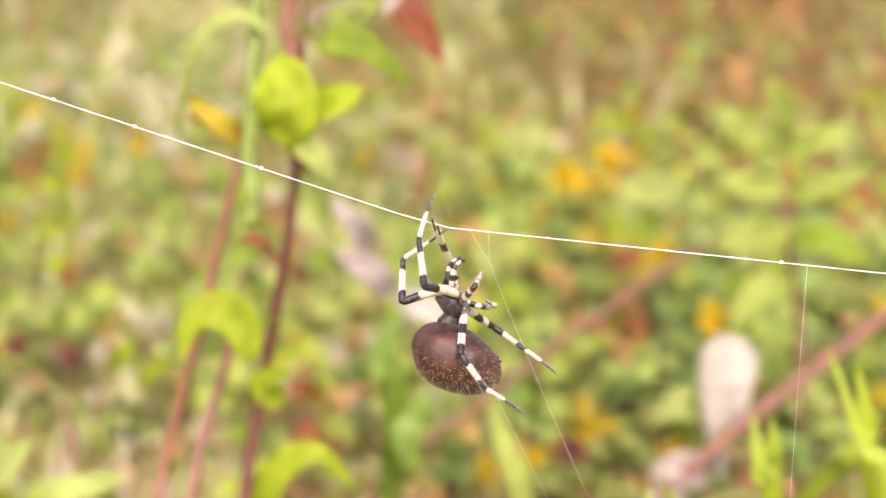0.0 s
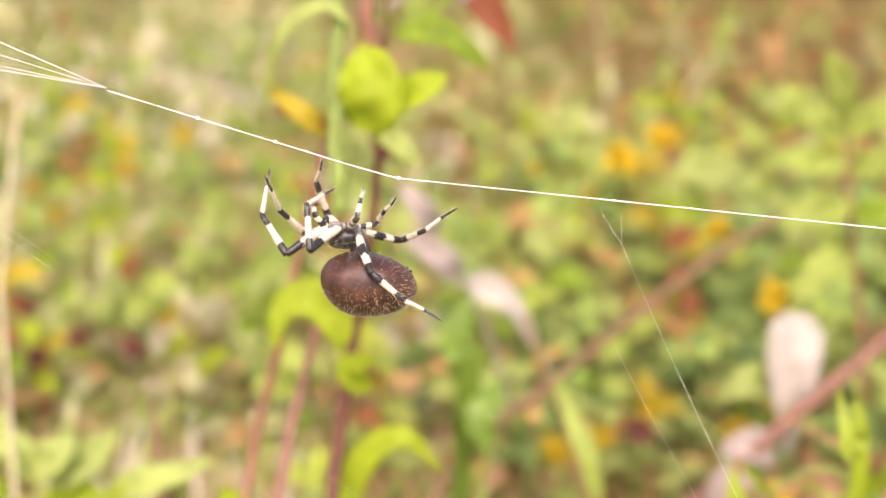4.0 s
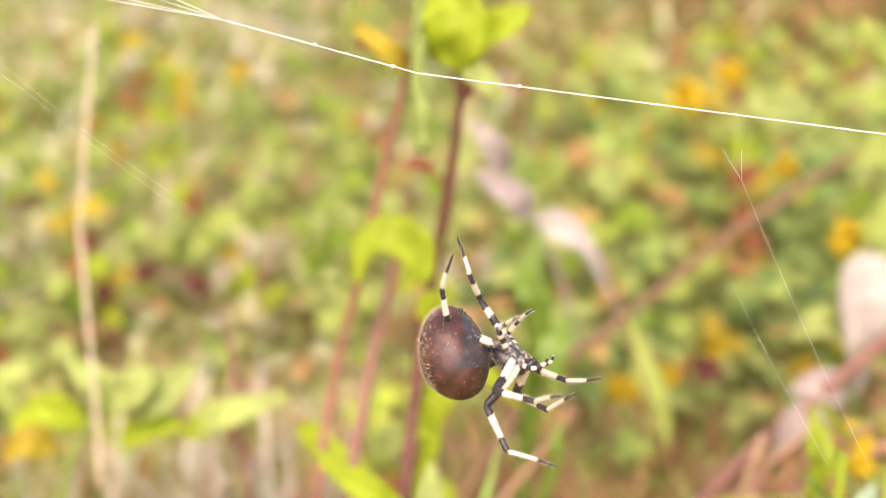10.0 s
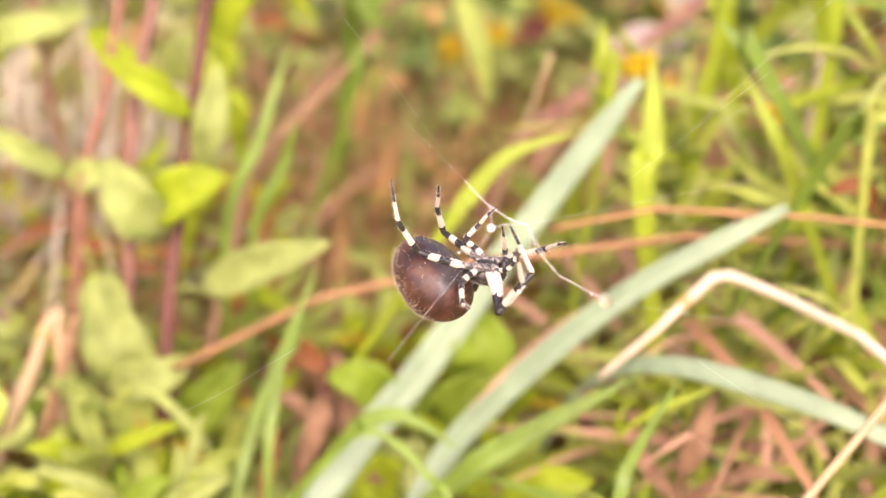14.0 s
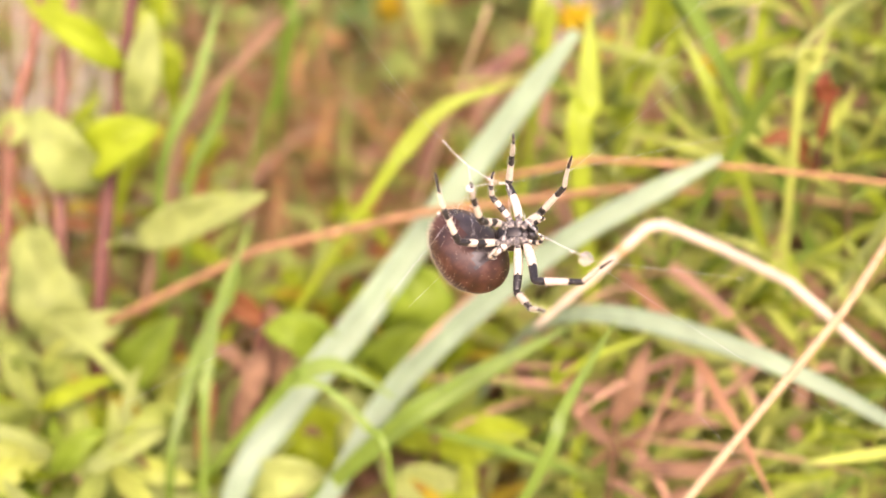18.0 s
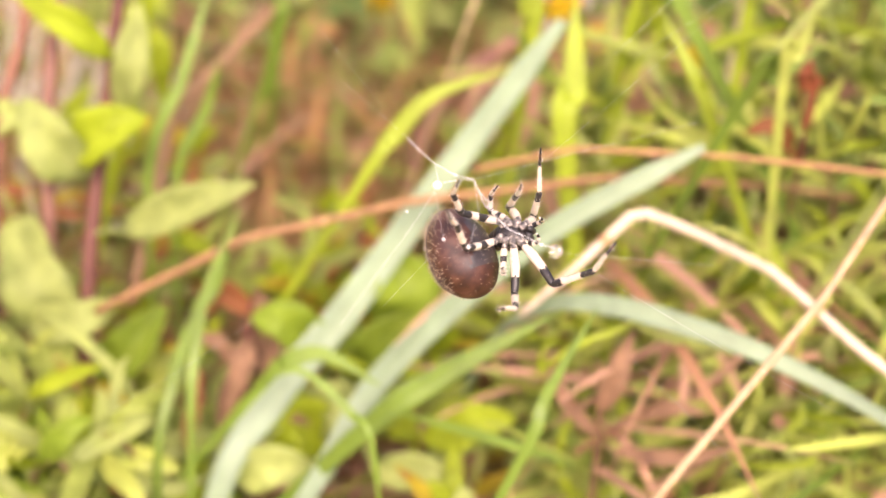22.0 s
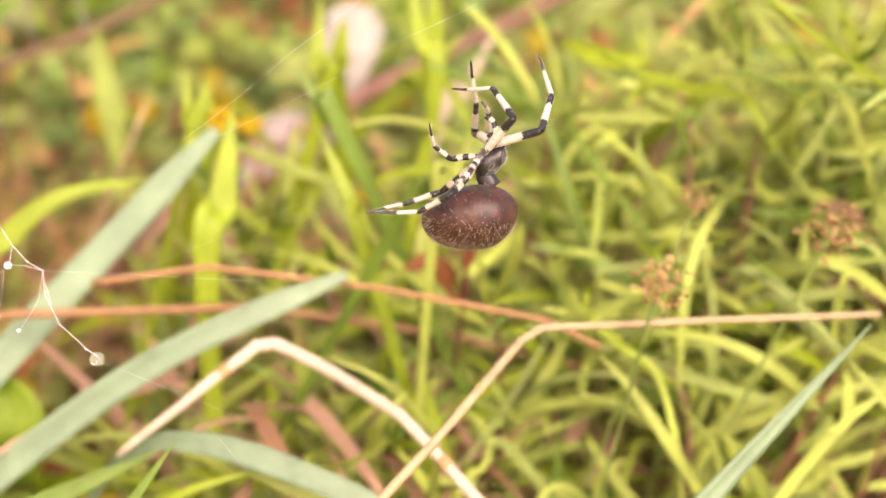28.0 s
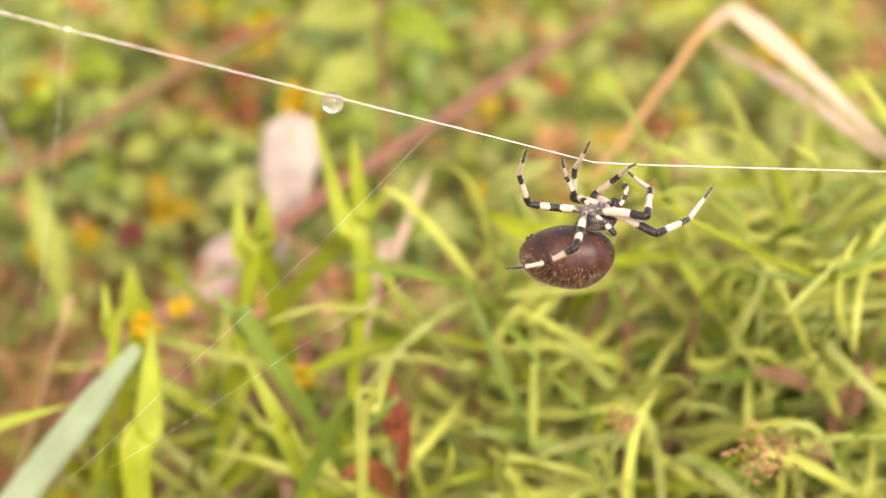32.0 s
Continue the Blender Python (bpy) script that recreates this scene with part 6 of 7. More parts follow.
# the body's way, and the abdomen's on it (millimetres)
BODY = [
    (0, 0.0018, 0.1541, 0.2727, 115.1, -13.5, -78.2),
    (0.5, -0.0003, 0.1518, 0.2759, 125.8, -15.4, -76.2),
    (1, -0.0006, 0.1543, 0.2776, 137.0, -19.2, -75.2),
    (1.5, -0.0023, 0.1538, 0.2769, 145.9, -19.4, -77.2),
    (2, -0.0080, 0.1550, 0.2782, 154.7, -18.5, -78.8),
    (2.5, -0.0135, 0.1559, 0.2805, 161.6, -19.3, -78.7),
    (3, -0.0202, 0.1566, 0.2820, 169.0, -20.3, -78.2),
    (3.5, -0.0283, 0.1549, 0.2820, 168.5, -20.0, -77.3),
    (5.5, -0.0462, 0.1525, 0.2883, 167.0, -19.6, -74.8),
    (6, -0.0479, 0.1550, 0.2925, 166.9, -19.4, -74.0),
    (6.5, -0.0485, 0.1563, 0.2918, 166.7, -19.3, -73.3),
    (7, -0.0479, 0.1544, 0.2916, 166.4, -19.3, -72.6),
    (7.5, -0.0407, 0.1510, 0.2815, -175.1, 3.5, 3.9),
    (8, -0.0312, 0.1504, 0.2764, -147.5, 9.9, 70.8),
    (8.5, -0.0323, 0.1501, 0.2749, -147.9, 14.2, 72.3),
    (9, -0.0328, 0.1491, 0.2737, -147.3, 18.3, 74.0),
    (9.5, -0.0309, 0.1491, 0.2700, -149.0, 19.5, 70.3),
    (10, -0.0280, 0.1433, 0.2554, -150.6, 20.7, 66.5),
    (10.5, -0.0267, 0.1369, 0.2439, -156.1, 16.9, 64.9),
    (11, -0.0255, 0.1311, 0.2330, -160.9, 12.3, 64.3),
    (11.5, -0.0244, 0.1261, 0.2246, -165.1, 8.8, 64.4),
    (12, -0.0191, 0.1209, 0.2153, -169.0, 5.0, 65.1),
    (12.5, -0.0099, 0.1187, 0.2132, -177.2, 9.9, 69.7),
    (13, -0.0020, 0.1131, 0.2065, 174.4, 16.3, 72.7),
    (13.5, 0.0077, 0.1117, 0.2053, 173.2, 13.7, 71.5),
    (14, 0.0153, 0.1082, 0.2008, 172.4, 10.6, 70.3),
    (14.5, 0.0217, 0.1043, 0.1987, 178.3, -4.2, 69.3),
    (15, 0.0234, 0.1021, 0.1984, -175.4, -19.0, 65.6),
    (15.5, 0.0257, 0.1018, 0.1969, -178.6, -21.7, 67.3),
    (17.5, 0.0292, 0.1045, 0.1979, 166.6, -32.0, 78.9),
    (18, 0.0296, 0.1052, 0.1984, 162.8, -33.9, 82.7),
    (18.5, 0.0302, 0.1044, 0.1987, 165.8, -34.2, 79.2),
    (19, 0.0297, 0.1049, 0.1987, 168.6, -34.5, 75.8),
    (19.5, 0.0286, 0.1046, 0.1977, 174.0, -34.9, 68.9),
    (20, 0.0281, 0.1035, 0.1964, 179.7, -34.4, 62.2),
    (20.5, 0.0303, 0.1027, 0.1956, 179.5, -34.0, 62.4),
    (21, 0.0311, 0.1010, 0.1945, 179.3, -33.6, 62.2),
    (21.5, 0.0311, 0.1027, 0.1962, 173.8, -31.0, 68.6),
    (22, 0.0326, 0.1029, 0.1976, 168.9, -27.8, 74.4),
    (22.5, 0.0334, 0.1019, 0.1976, 162.7, -24.8, 80.9),
    (23, 0.0328, 0.1027, 0.1979, 156.7, -20.8, 86.6),
    (23.5, 0.0330, 0.1037, 0.1989, 153.1, -17.3, 89.0),
    (24, 0.0339, 0.1046, 0.2002, 149.7, -13.5, 91.1),
    (24.5, 0.0379, 0.1045, 0.2008, 149.4, -6.6, 89.1),
    (26.5, 0.0767, 0.1113, 0.1909, 134.8, 16.5, 73.1),
    (27, 0.0872, 0.1166, 0.1938, 135.0, 15.6, 72.5),
    (27.5, 0.0945, 0.1287, 0.2046, 124.4, 16.7, 72.3),
    (28, 0.0984, 0.1360, 0.2109, 112.7, 17.0, 70.6),
    (28.25, 0.0989, 0.1410, 0.2162, 115.2, 16.7, 71.7),
    (28.6, 0.1015, 0.1455, 0.2217, 118.4, 16.2, 72.9),
    (29, 0.1044, 0.1523, 0.2331, 121.4, 15.2, 73.1),
    (29.3, 0.1045, 0.1538, 0.2355, 125.7, 13.9, 71.1),
    (29.6, 0.1063, 0.1563, 0.2403, 130.3, 13.0, 68.9),
    (30, 0.1070, 0.1577, 0.2425, 136.5, 12.5, 66.0),
    (30.3, 0.1102, 0.1569, 0.2424, 142.4, 12.9, 65.5),
    (30.6, 0.1123, 0.1578, 0.2447, 148.3, 13.4, 65.1),
    (31, 0.1147, 0.1579, 0.2474, 156.0, 14.4, 64.7),
    (31.2, 0.1152, 0.1587, 0.2480, 156.1, 14.5, 64.5),
    (31.4, 0.1183, 0.1580, 0.2470, 156.2, 14.5, 64.2),
    (31.6, 0.1229, 0.1574, 0.2476, 156.1, 14.5, 63.9),
    (31.8, 0.1272, 0.1555, 0.2466, 155.8, 14.5, 63.4),
    (32, 0.1292, 0.1544, 0.2461, 155.5, 14.5, 62.9),
]
ABDOMEN = [
    (0, 1.1, -7.6, 4.0, 31, 0, 18),
    (1, 0.5, -6.2, 6.0, 16, 0, 5),
    (2, 1.0, -5.1, 5.7, 3, 0, 5),
    (3, 0.9, -4.5, 7.1, -4, -0, 6),
    (5.5, 0.8, -4.0, 6.0, -3, -0, 12),
    (6, 1.2, -5.5, 4.5, 23, -0, 11),
    (7, 1.2, -5.7, 2.8, 39, 0, 2),
    (7.5, 0.4, -4.5, 3.2, 33, 0, 8),
    (8, 0.3, -6.7, 4.3, 12, 0, 10),
    (9, -0.7, -7.5, 2.7, 37, -0, 27),
    (10, -3.6, -6.4, 4.3, 31, 0, 16),
    (11, -0.4, -7.4, 2.9, 27, -0, 29),
    (12, -2.1, -7.3, 0.7, 43.0, -24.4, 10.9),
    (13, -1.6, -7.8, 0.3, 53.0, -14.0, 11.3),
    (14, -2.2, -7.6, 1.5, 39.3, -7.4, 16.6),
    (15, -3.5, -6.7, 1.7, 22.3, -30.4, 34.5),
    (18, -2.0, -7.3, 1.6, 22.2, -43.4, 32.1),
    (19, -2.4, -6.7, 1.8, 21.4, -42.3, 28.9),
    (20, -1.4, -6.8, 1.4, 23.2, -52.4, 25.1),
    (21, -0.3, -6.5, 1.2, 23.2, -52.4, 25.1),
    (22, -3.8, -6.9, 0.4, 32.4, -57.2, 27.0),
    (23, -3.0, -7.2, 0.3, 29.8, -43.1, 29.1),
    (24, -3.4, -5.8, 1.8, 36.6, -37.6, 32.4),
    (26.5, 1.6, -6.9, 3.7, 25, 0, 9),
    (27, 0.8, -6.6, 4.5, 23, -0, 13),
    (28, -1.8, -8.0, 3.4, 42, 0, -7),
    (29, -2.0, -5.7, 4.1, 25, -0, 2),
    (30, -2.6, -5.5, 5.4, 13, -0, -1),
    (31, -2.2, -2.8, 8.0, -1, -0, -9),
    (32, 1.2, -5.6, 5.6, 9, 0, -6),
]


# the bridge line: it runs from the knot of the web, over the place where the spider hangs, to a far stalk
LINE_KNOT, LINE_END = Vector((-0.070, 0.160, 0.3035)), Vector((0.2154, 0.1534, 0.2592))
# how much higher the knot sways at some times
SWAY = {0.0: 0.0030, 3.5: -0.0005, 5.5: 0.0, 11.0: 0.0, 27.0: -0.0097, 32.0: -0.0125}
# and how much the far end does
END_SWAY = {0.0: 0.0013, 1.0: 0.002, 2.0: 0.0026, 3.0: -0.0015, 6.0: -0.0009, 7.0: -0.0055, 8.0: -0.0023, 9.0: -0.003, 10.0: -0.0036, 15.0: 0.0, 26.0: 0.004, 29.0: 0.0047, 30.0: 0.0026, 31.0: -0.0003, 32.0: -0.0019}
KINK = {0: (-0.0008, 0.1590, 0.2826), 1: (0.0007, 0.1578, 0.2838), 2: (-0.0037, 0.1583, 0.2836), 3: (-0.0163, 0.1597, 0.2872), 3.5: (-0.0236, 0.1583, 0.2878), 5.5: (-0.0414, 0.1558, 0.2933), 6: (-0.0457, 0.1575, 0.2956), 7: (-0.0431, 0.1572, 0.2949), 7.5: (-0.0403, 0.1565, 0.2924), 8: (-0.0405, 0.1578, 0.2939), 8.5: (-0.0425, 0.1583, 0.2936), 9: (-0.0409, 0.1584, 0.2936), 9.5: (-0.0400, 0.1602, 0.2936), 10: (-0.0415, 0.1615, 0.2942), 29: (0.1054, 0.1671, 0.2552), 29.5: (0.1050, 0.1660, 0.2535), 30: (0.1056, 0.1655, 0.2528), 30.5: (0.1129, 0.1633, 0.2520), 31: (0.1118, 0.1630, 0.2527), 31.5: (0.1230, 0.1607, 0.2512), 32: (0.1297, 0.1591, 0.2523)}


def thread_piece(length, radius, number):
    v, f = tube_data([Vector((0, 0, length * k / 4)) for k in range(5)], [radius * (1 + 0.25 * noise.noise((k, number, 0))) for k in range(5)], 6)
    return mesh("thread_piece", v, f, [MAT["silk"]])


PIECE, COUNT = 0.0075, 39
line = tagged(new("bridge_thread"), "taut white silk thread with small droplets", "spider thread")
LINE_PIECES = []
for k in range(COUNT):
    LINE_PIECES.append(part("thread_piece", thread_piece(PIECE * 1.02, 0.000082, k), line))
rng = random.Random(11)
for k in range(1, COUNT):
    for j in range(rng.choice((0, 0, 1, 1, 2))):
        r = rng.choice((0.00014, 0.00016, 0.0002, 0.0002, 0.00034))
        bv, bf = ball_data(Vector((0, 0.0001, PIECE * rng.random())), r, 0.9, 6, 8)
        part("droplet", mesh("droplet", bv, bf, [MAT["silk"]]), LINE_PIECES[k])
DROP_AT = 0.159
k = int(DROP_AT / PIECE)
bv, bf = ball_data(Vector((0.0009, 0, 0.004)), 0.00155, 0.98, 12, 16)
part("droplet", mesh("water_drop", bv, bf, [MAT["water"]]), LINE_PIECES[k], "large clear water drop")

# the static threads that fan out from the knot
fan = tagged(new("thread_fan"), "white silk threads fanning out from one knot", "spider thread")
fan.location = LINE_KNOT
for dx, dy, dz, r in ((-0.12, -0.003, 0.06, 0.000075), (-0.12, -0.009, 0.046, 0.00005), (-0.12, -0.014, 0.0337, 0.00005), (-0.12, -0.0156, 0.0291, 0.000065)):
    p = [Vector((dx, dy, dz)) * (k / 8) for k in range(9)]
    tv, tf = tube_data(p, [r] * 9, 6)
    part("thread", mesh("thread", tv, tf, [MAT["silk"]]), fan)


# ---- what nobody could count ----
def tuft_sheet(name, label, category, mat, count, area, height, width, seedno, lean=0.5, curl=0.6, low=0.0, broad=False, slope=0.0, clear=None):
    """Many loose blades in one object, in patches of kind. area: x0, x1, y0, y1 in metres; heights and widths as (least, most)."""
    rng = random.Random(seedno)
    verts, faces, index = [], [], []
    for _ in range(count):
        x, y = rng.uniform(area[0], area[1]), rng.uniform(area[2], area[3])
        if clear and clear[0] < x < clear[1] and clear[2] < y < clear[3]:
            continue
        h, w = rng.uniform(*height), rng.uniform(*width)
        a = rng.uniform(0, 6.283)
        o = Vector((x, y, low * rng.random()))
        d = Vector((math.cos(a), math.sin(a), 0))
        s = Vector((-d.y, d.x, 0)).lerp(Vector((1, 0, 0)), rng.uniform(0, 0.7)).normalized()
        ln, cu = rng.uniform(0.1, lean), rng.uniform(0, curl)
        n, b = 5, len(verts)
        for k in range(n + 1):
            u = k / n
            c = o + Vector((0, 0, h * (u - 0.5 * cu * u ** 3))) + d * h * (ln * u + cu * u * u * 0.6)
            q = (math.sin(math.pi * min(0.97, 0.12 + u)) if broad else 1 - u ** 2.2) * w / 2 + 0.0001
            verts += [c - s * q, c + Vector((0, 0, -0.25 * q)), c + s * q]
        for k in range(n):
            i = b + 3 * k
            faces += [(i, i + 1, i + 4, i + 3), (i + 1, i + 2, i + 5, i + 4)]
        patch = 0.5 + 0.75 * noise.noise((x * 7 / max(1, y), y * 7 / max(1, y), seedno)) + max(-0.3, min(0.3, slope * x / (1 + abs(y)))) + rng.gauss(0, 0.28)
        index += [min(len(mat) - 1, max(0, int(patch * len(mat))))] * (2 * n)
    tagged(new(name, mesh(name, verts, faces, [MAT[q] for q in mat], index)), label, category, kind="stuff")


def clover_sheet(name, label, mat, count, area, zs, size, seedno):
    """A low cover of small round leaflets in threes on stalks."""
    rng = random.Random(seedno)
    verts, faces, index = [], [], []
    for _ in range(count):
        c = Vector((rng.uniform(area[0], area[1]), rng.uniform(area[2], area[3]), rng.uniform(*zs)))
        clump = noise.noise((c.x * 11, c.y * 8, seedno))
        if clump < -0.12 and rng.random() < 0.75:
            continue
        kind = min(len(mat) - 1, max(0, int((0.5 + 0.7 * noise.noise((c.x * 9, c.y * 7, seedno + 9)) + rng.gauss(0, 0.3)) * len(mat))))
        tilt = Vector((rng.uniform(-0.5, 0.5), rng.uniform(-0.8, 0.2), 1)).normalized()
        a0 = rng.uniform(0, 6.283)
        e = tilt.cross(Vector((1, 0.2, 0))).normalized()
        g = tilt.cross(e)
        r = rng.uniform(*size)
        for k in range(3):
            w = a0 + 2.094 * k
            d = e * math.cos(w) + g * math.sin(w)
            s = d.cross(tilt)
            b = len(verts)
            verts.append(c)
            for u, v in ((0.35, 0.3), (0.8, 0.5), (1.15, 0.35), (1.1, 0.0), (1.15, -0.35), (0.8, -0.5), (0.35, -0.3)):
                verts.append(c + d * r * u + s * r * v + tilt * r * (0.35 * abs(v) - 0.12 * u))
            faces += [(b, b + i, b + i + 1) for i in range(1, 7)]
        b = len(verts)
        foot = Vector((c.x + rng.uniform(-0.01, 0.01), c.y + rng.uniform(-0.01, 0.01), 0))
        verts += [c, c + Vector((0.0006, 0, 0)), foot + Vector((0.0006, 0, 0)), foot]
        faces.append((b, b + 1, b + 2, b + 3))
        index += [kind] * 19
    tagged(new(name, mesh(name, verts, faces, [MAT[q] for q in mat], index)), label, "clover" if "clover" in name else "foliage", kind="stuff")


WILD = ("brown_meadow", "meadow", "green_meadow", "pale_meadow")
# negative slope crowds pale kinds to the left, putting the bright haze into colour
tuft_sheet("meadow_grass", "mixed green and straw-coloured meadow grass", "grass", WILD, 9000, (-1.0, 1.1, 0.55, 2.4), (0.02, 0.08), (0.005, 0.018), 21, lean=1.6, curl=1.5, broad=True, slope=-1.7)
tuft_sheet("distant_grass", "distant meadow grass in pale yellow green", "grass", ("brown_meadow", "meadow", "pale_meadow"), 7000, (-3.5, 3.5, 2.2, 8), (0.05, 0.2), (0.012, 0.05), 22, lean=1.2, curl=1.4, broad=True, slope=-1.3)
tuft_sheet("surrounding_meadow", "mixed meadow grass all round", "grass", WILD, 38000, (-7, 7, -7, 8.5), (0.05, 0.19), (0.03, 0.08), 32, lean=1.8, curl=1.4, broad=True, clear=(-1.0, 1.1, -0.6, 2.4))
tuft_sheet("near_meadow", "low mixed meadow grass behind the weeds", "grass", WILD, 9000, (-1.1, 1.2, -0.7, 0.9), (0.015, 0.05), (0.008, 0.024), 33, lean=1.8, curl=1.4, broad=True, clear=(-0.62, 0.68, 0.05, 0.9))
tuft_sheet("lawn_grass", "light green meadow grass round the weeds", "grass", ("lawn", "lawn", "lawn", "lawn", "pale_meadow"), 3800, (-0.55, 0.0, 0.36, 0.9), (0.02, 0.055), (0.003, 0.009), 23, lean=1.6, curl=1.4, broad=True)
tuft_sheet("straw_litter", "dry brown grass litter on the soil", "grass litter", ("brown_meadow", "rose_litter", "litter"), 4800, (-0.35, 0.6, 0.08, 0.9), (0.02, 0.06), (0.001, 0.003), 24, lean=2.4, curl=1.2)
tuft_sheet("leaf_litter", "red-brown curled leaf litter on the soil", "leaf litter", ("litter", "dark_litter", "litter", "rose_litter"), 2200, (-0.3, 0.45, 0.1, 0.62), (0.012, 0.035), (0.006, 0.014), 25, lean=1.6, curl=1.0, broad=True)
tuft_sheet("red_litter", "rosy and orange-brown withered leaves between the stalks", "leaf litter", ("litter", "rose_litter", "brown_meadow", "meadow"), 1300, (-0.14, 0.34, 0.16, 0.46), (0.02, 0.06), (0.004, 0.011), 35, lean=1.5, curl=1.2, broad=True)
clover_sheet("clover_cover", "low green clover-like leaves under the weeds", ("brown_meadow", "clover", "clover", "clover", "green_meadow", "pale_leaf"), 2300, (-0.06, 0.62, 0.44, 0.85), (0.015, 0.075), (0.003, 0.012), 26)
clover_sheet("pale_foliage", "pale green small-leaved meadow plants", ("clover", "green_meadow", "foliage", "pale_leaf"), 700, (-0.1, 0.7, 0.42, 0.95), (0.03, 0.11), (0.004, 0.015), 27)
# whitish patch added at far left, its colour standing in for overexposed glare
tuft_sheet("bleached_grass", "whitish meadow grass, paled to imitate bright haze", "grass", ("lawn", "bleached", "pale_meadow", "lawn"), 1500, (-1.1, -0.24, 0.6, 1.7), (0.03, 0.09), (0.006, 0.02), 36, lean=1.4, curl=1.3, broad=True)
clover_sheet("herb_cover", "light green small-leaved herbs in the grass", ("brown_meadow", "meadow", "pale_meadow", "lawn", "lawn", "bleached"), 900, (-0.7, -0.02, 0.5, 1.5), (0.015, 0.06), (0.004, 0.015), 30)
tuft_sheet("dry_thatch", "tan and brown dry grass thatch", "grass litter", ("rose_litter", "brown_meadow", "lawn", "meadow", "brown_meadow"), 2800, (-0.13, 0.08, 0.2, 0.44), (0.02, 0.06), (0.0015, 0.005), 34, lean=2.2, curl=1.3)
tuft_sheet("matted_litter", "matted red-brown dead stalks under the foliage", "grass litter", ("litter", "rose_litter", "dead_leaf", "rose_litter"), 1500, (0.06, 0.36, 0.15, 0.36), (0.01, 0.026), (0.0016, 0.006), 31, lean=3.0, curl=1.4, low=0.11)
tuft_sheet("pale_thatch", "bleached and tan dry stalks round the weed stems", "grass litter", ("bleached", "brown_meadow", "lawn", "pale_meadow", "lawn"), 1100, (-0.3, -0.085, 0.19, 0.42), (0.04, 0.11), (0.0012, 0.0035), 37, lean=0.7, curl=0.8)
tuft_sheet("fine_foliage", "thick fine yellow-green curled foliage", "foliage", ("brown_meadow", "foliage", "green_meadow", "foliage", "pale_leaf"), 1100, (0.085, 0.42, 0.17, 0.36), (0.02, 0.08), (0.0016, 0.0042), 28, lean=2.2, curl=1.6)
tuft_sheet("low_foliage", "short fine green foliage over litter", "foliage", ("brown_meadow", "foliage", "pale_leaf", "rose_litter"), 800, (-0.2, 0.12, 0.12, 0.34), (0.012, 0.045), (0.0015, 0.004), 29, lean=1.8, curl=1.2)


# ---- weeds of the meadow beyond ----
rng = random.Random(5)
for k in range(150):
    x, y = rng.uniform(-0.5, 0.66), rng.uniform(0.46, 1.0)
    if -0.1 < x < 0.02 and y < 0.5:
        continue
    h = rng.uniform(0.05, 0.13)
    warm = rng.random()
    plant("meadow_weed", "small leafy meadow weed with mixed green leaves" if warm < 0.75 else "small meadow weed with yellowing leaves", "weed")
    o = Vector((x, y, 0))
    tip = o + Vector((rng.uniform(-0.4, 0.4) * h, rng.uniform(-0.3, 0.2) * h, h))
    stem([o, o.lerp(tip, 0.5) + Vector((0.1 * h * rng.uniform(-1, 1), 0, 0.05 * h)), tip], 0.0009, rng.choice(("green_stem", "red_stem", "brown_stem")))
    for j in range(8):
        q = o.lerp(tip, 0.3 + 0.7 * j / 7)
        a = j * 2.4 + rng.uniform(0, 1)
        d = Vector((math.cos(a), math.sin(a), rng.uniform(0.1, 0.6))).normalized() * rng.uniform(0.012, 0.03)
        leaf([q, q + d * 0.55 + Vector((0, 0, 0.003)), q + d + Vector((0, 0, -0.004))], rng.uniform(0.007, 0.016),
             rng.choice(("pale_leaf", "green_leaf", "pale_leaf", "pale_green") if warm < 0.75 else ("yellow_leaf", "rust_leaf", "lime", "pale_green")))
for k in range(26):
    flower_head((rng.uniform(-0.3, 0.6), rng.uniform(0.5, 1.0), rng.uniform(0.05, 0.1)), rng.uniform(0.005, 0.009), rng.choice(("orange", "orange", "orange", "tan", "maroon")))

# ---- loose blades and stalks ----
PLANT["root"] = None
rng = random.Random(77)
for k in range(60):
    x, y = rng.uniform(0.07, 0.32), rng.uniform(0.17, 0.28)
    h, a = rng.uniform(0.3, 0.75) * x, rng.uniform(-3.0, 0.0)
    d = Vector((math.cos(a), math.sin(a) * 0.5, 0)) * min(h, 0.06) * rng.uniform(0.4, 0.9)
    o = Vector((x, y, 0))
    top = o + d * 0.5 + Vector((0, 0, h))
    blade([o, o + d * 0.15 + Vector((0, 0, h * 0.6)), top, o + d + Vector((0, 0, h * rng.uniform(0.6, 1.0))), o + d * 1.45 + Vector((0, 0, h * rng.uniform(0.3, 0.9)))], rng.uniform(0.0014, 0.0034), rng.choice(("pale_blade", "pale_blade", "green_blade")))
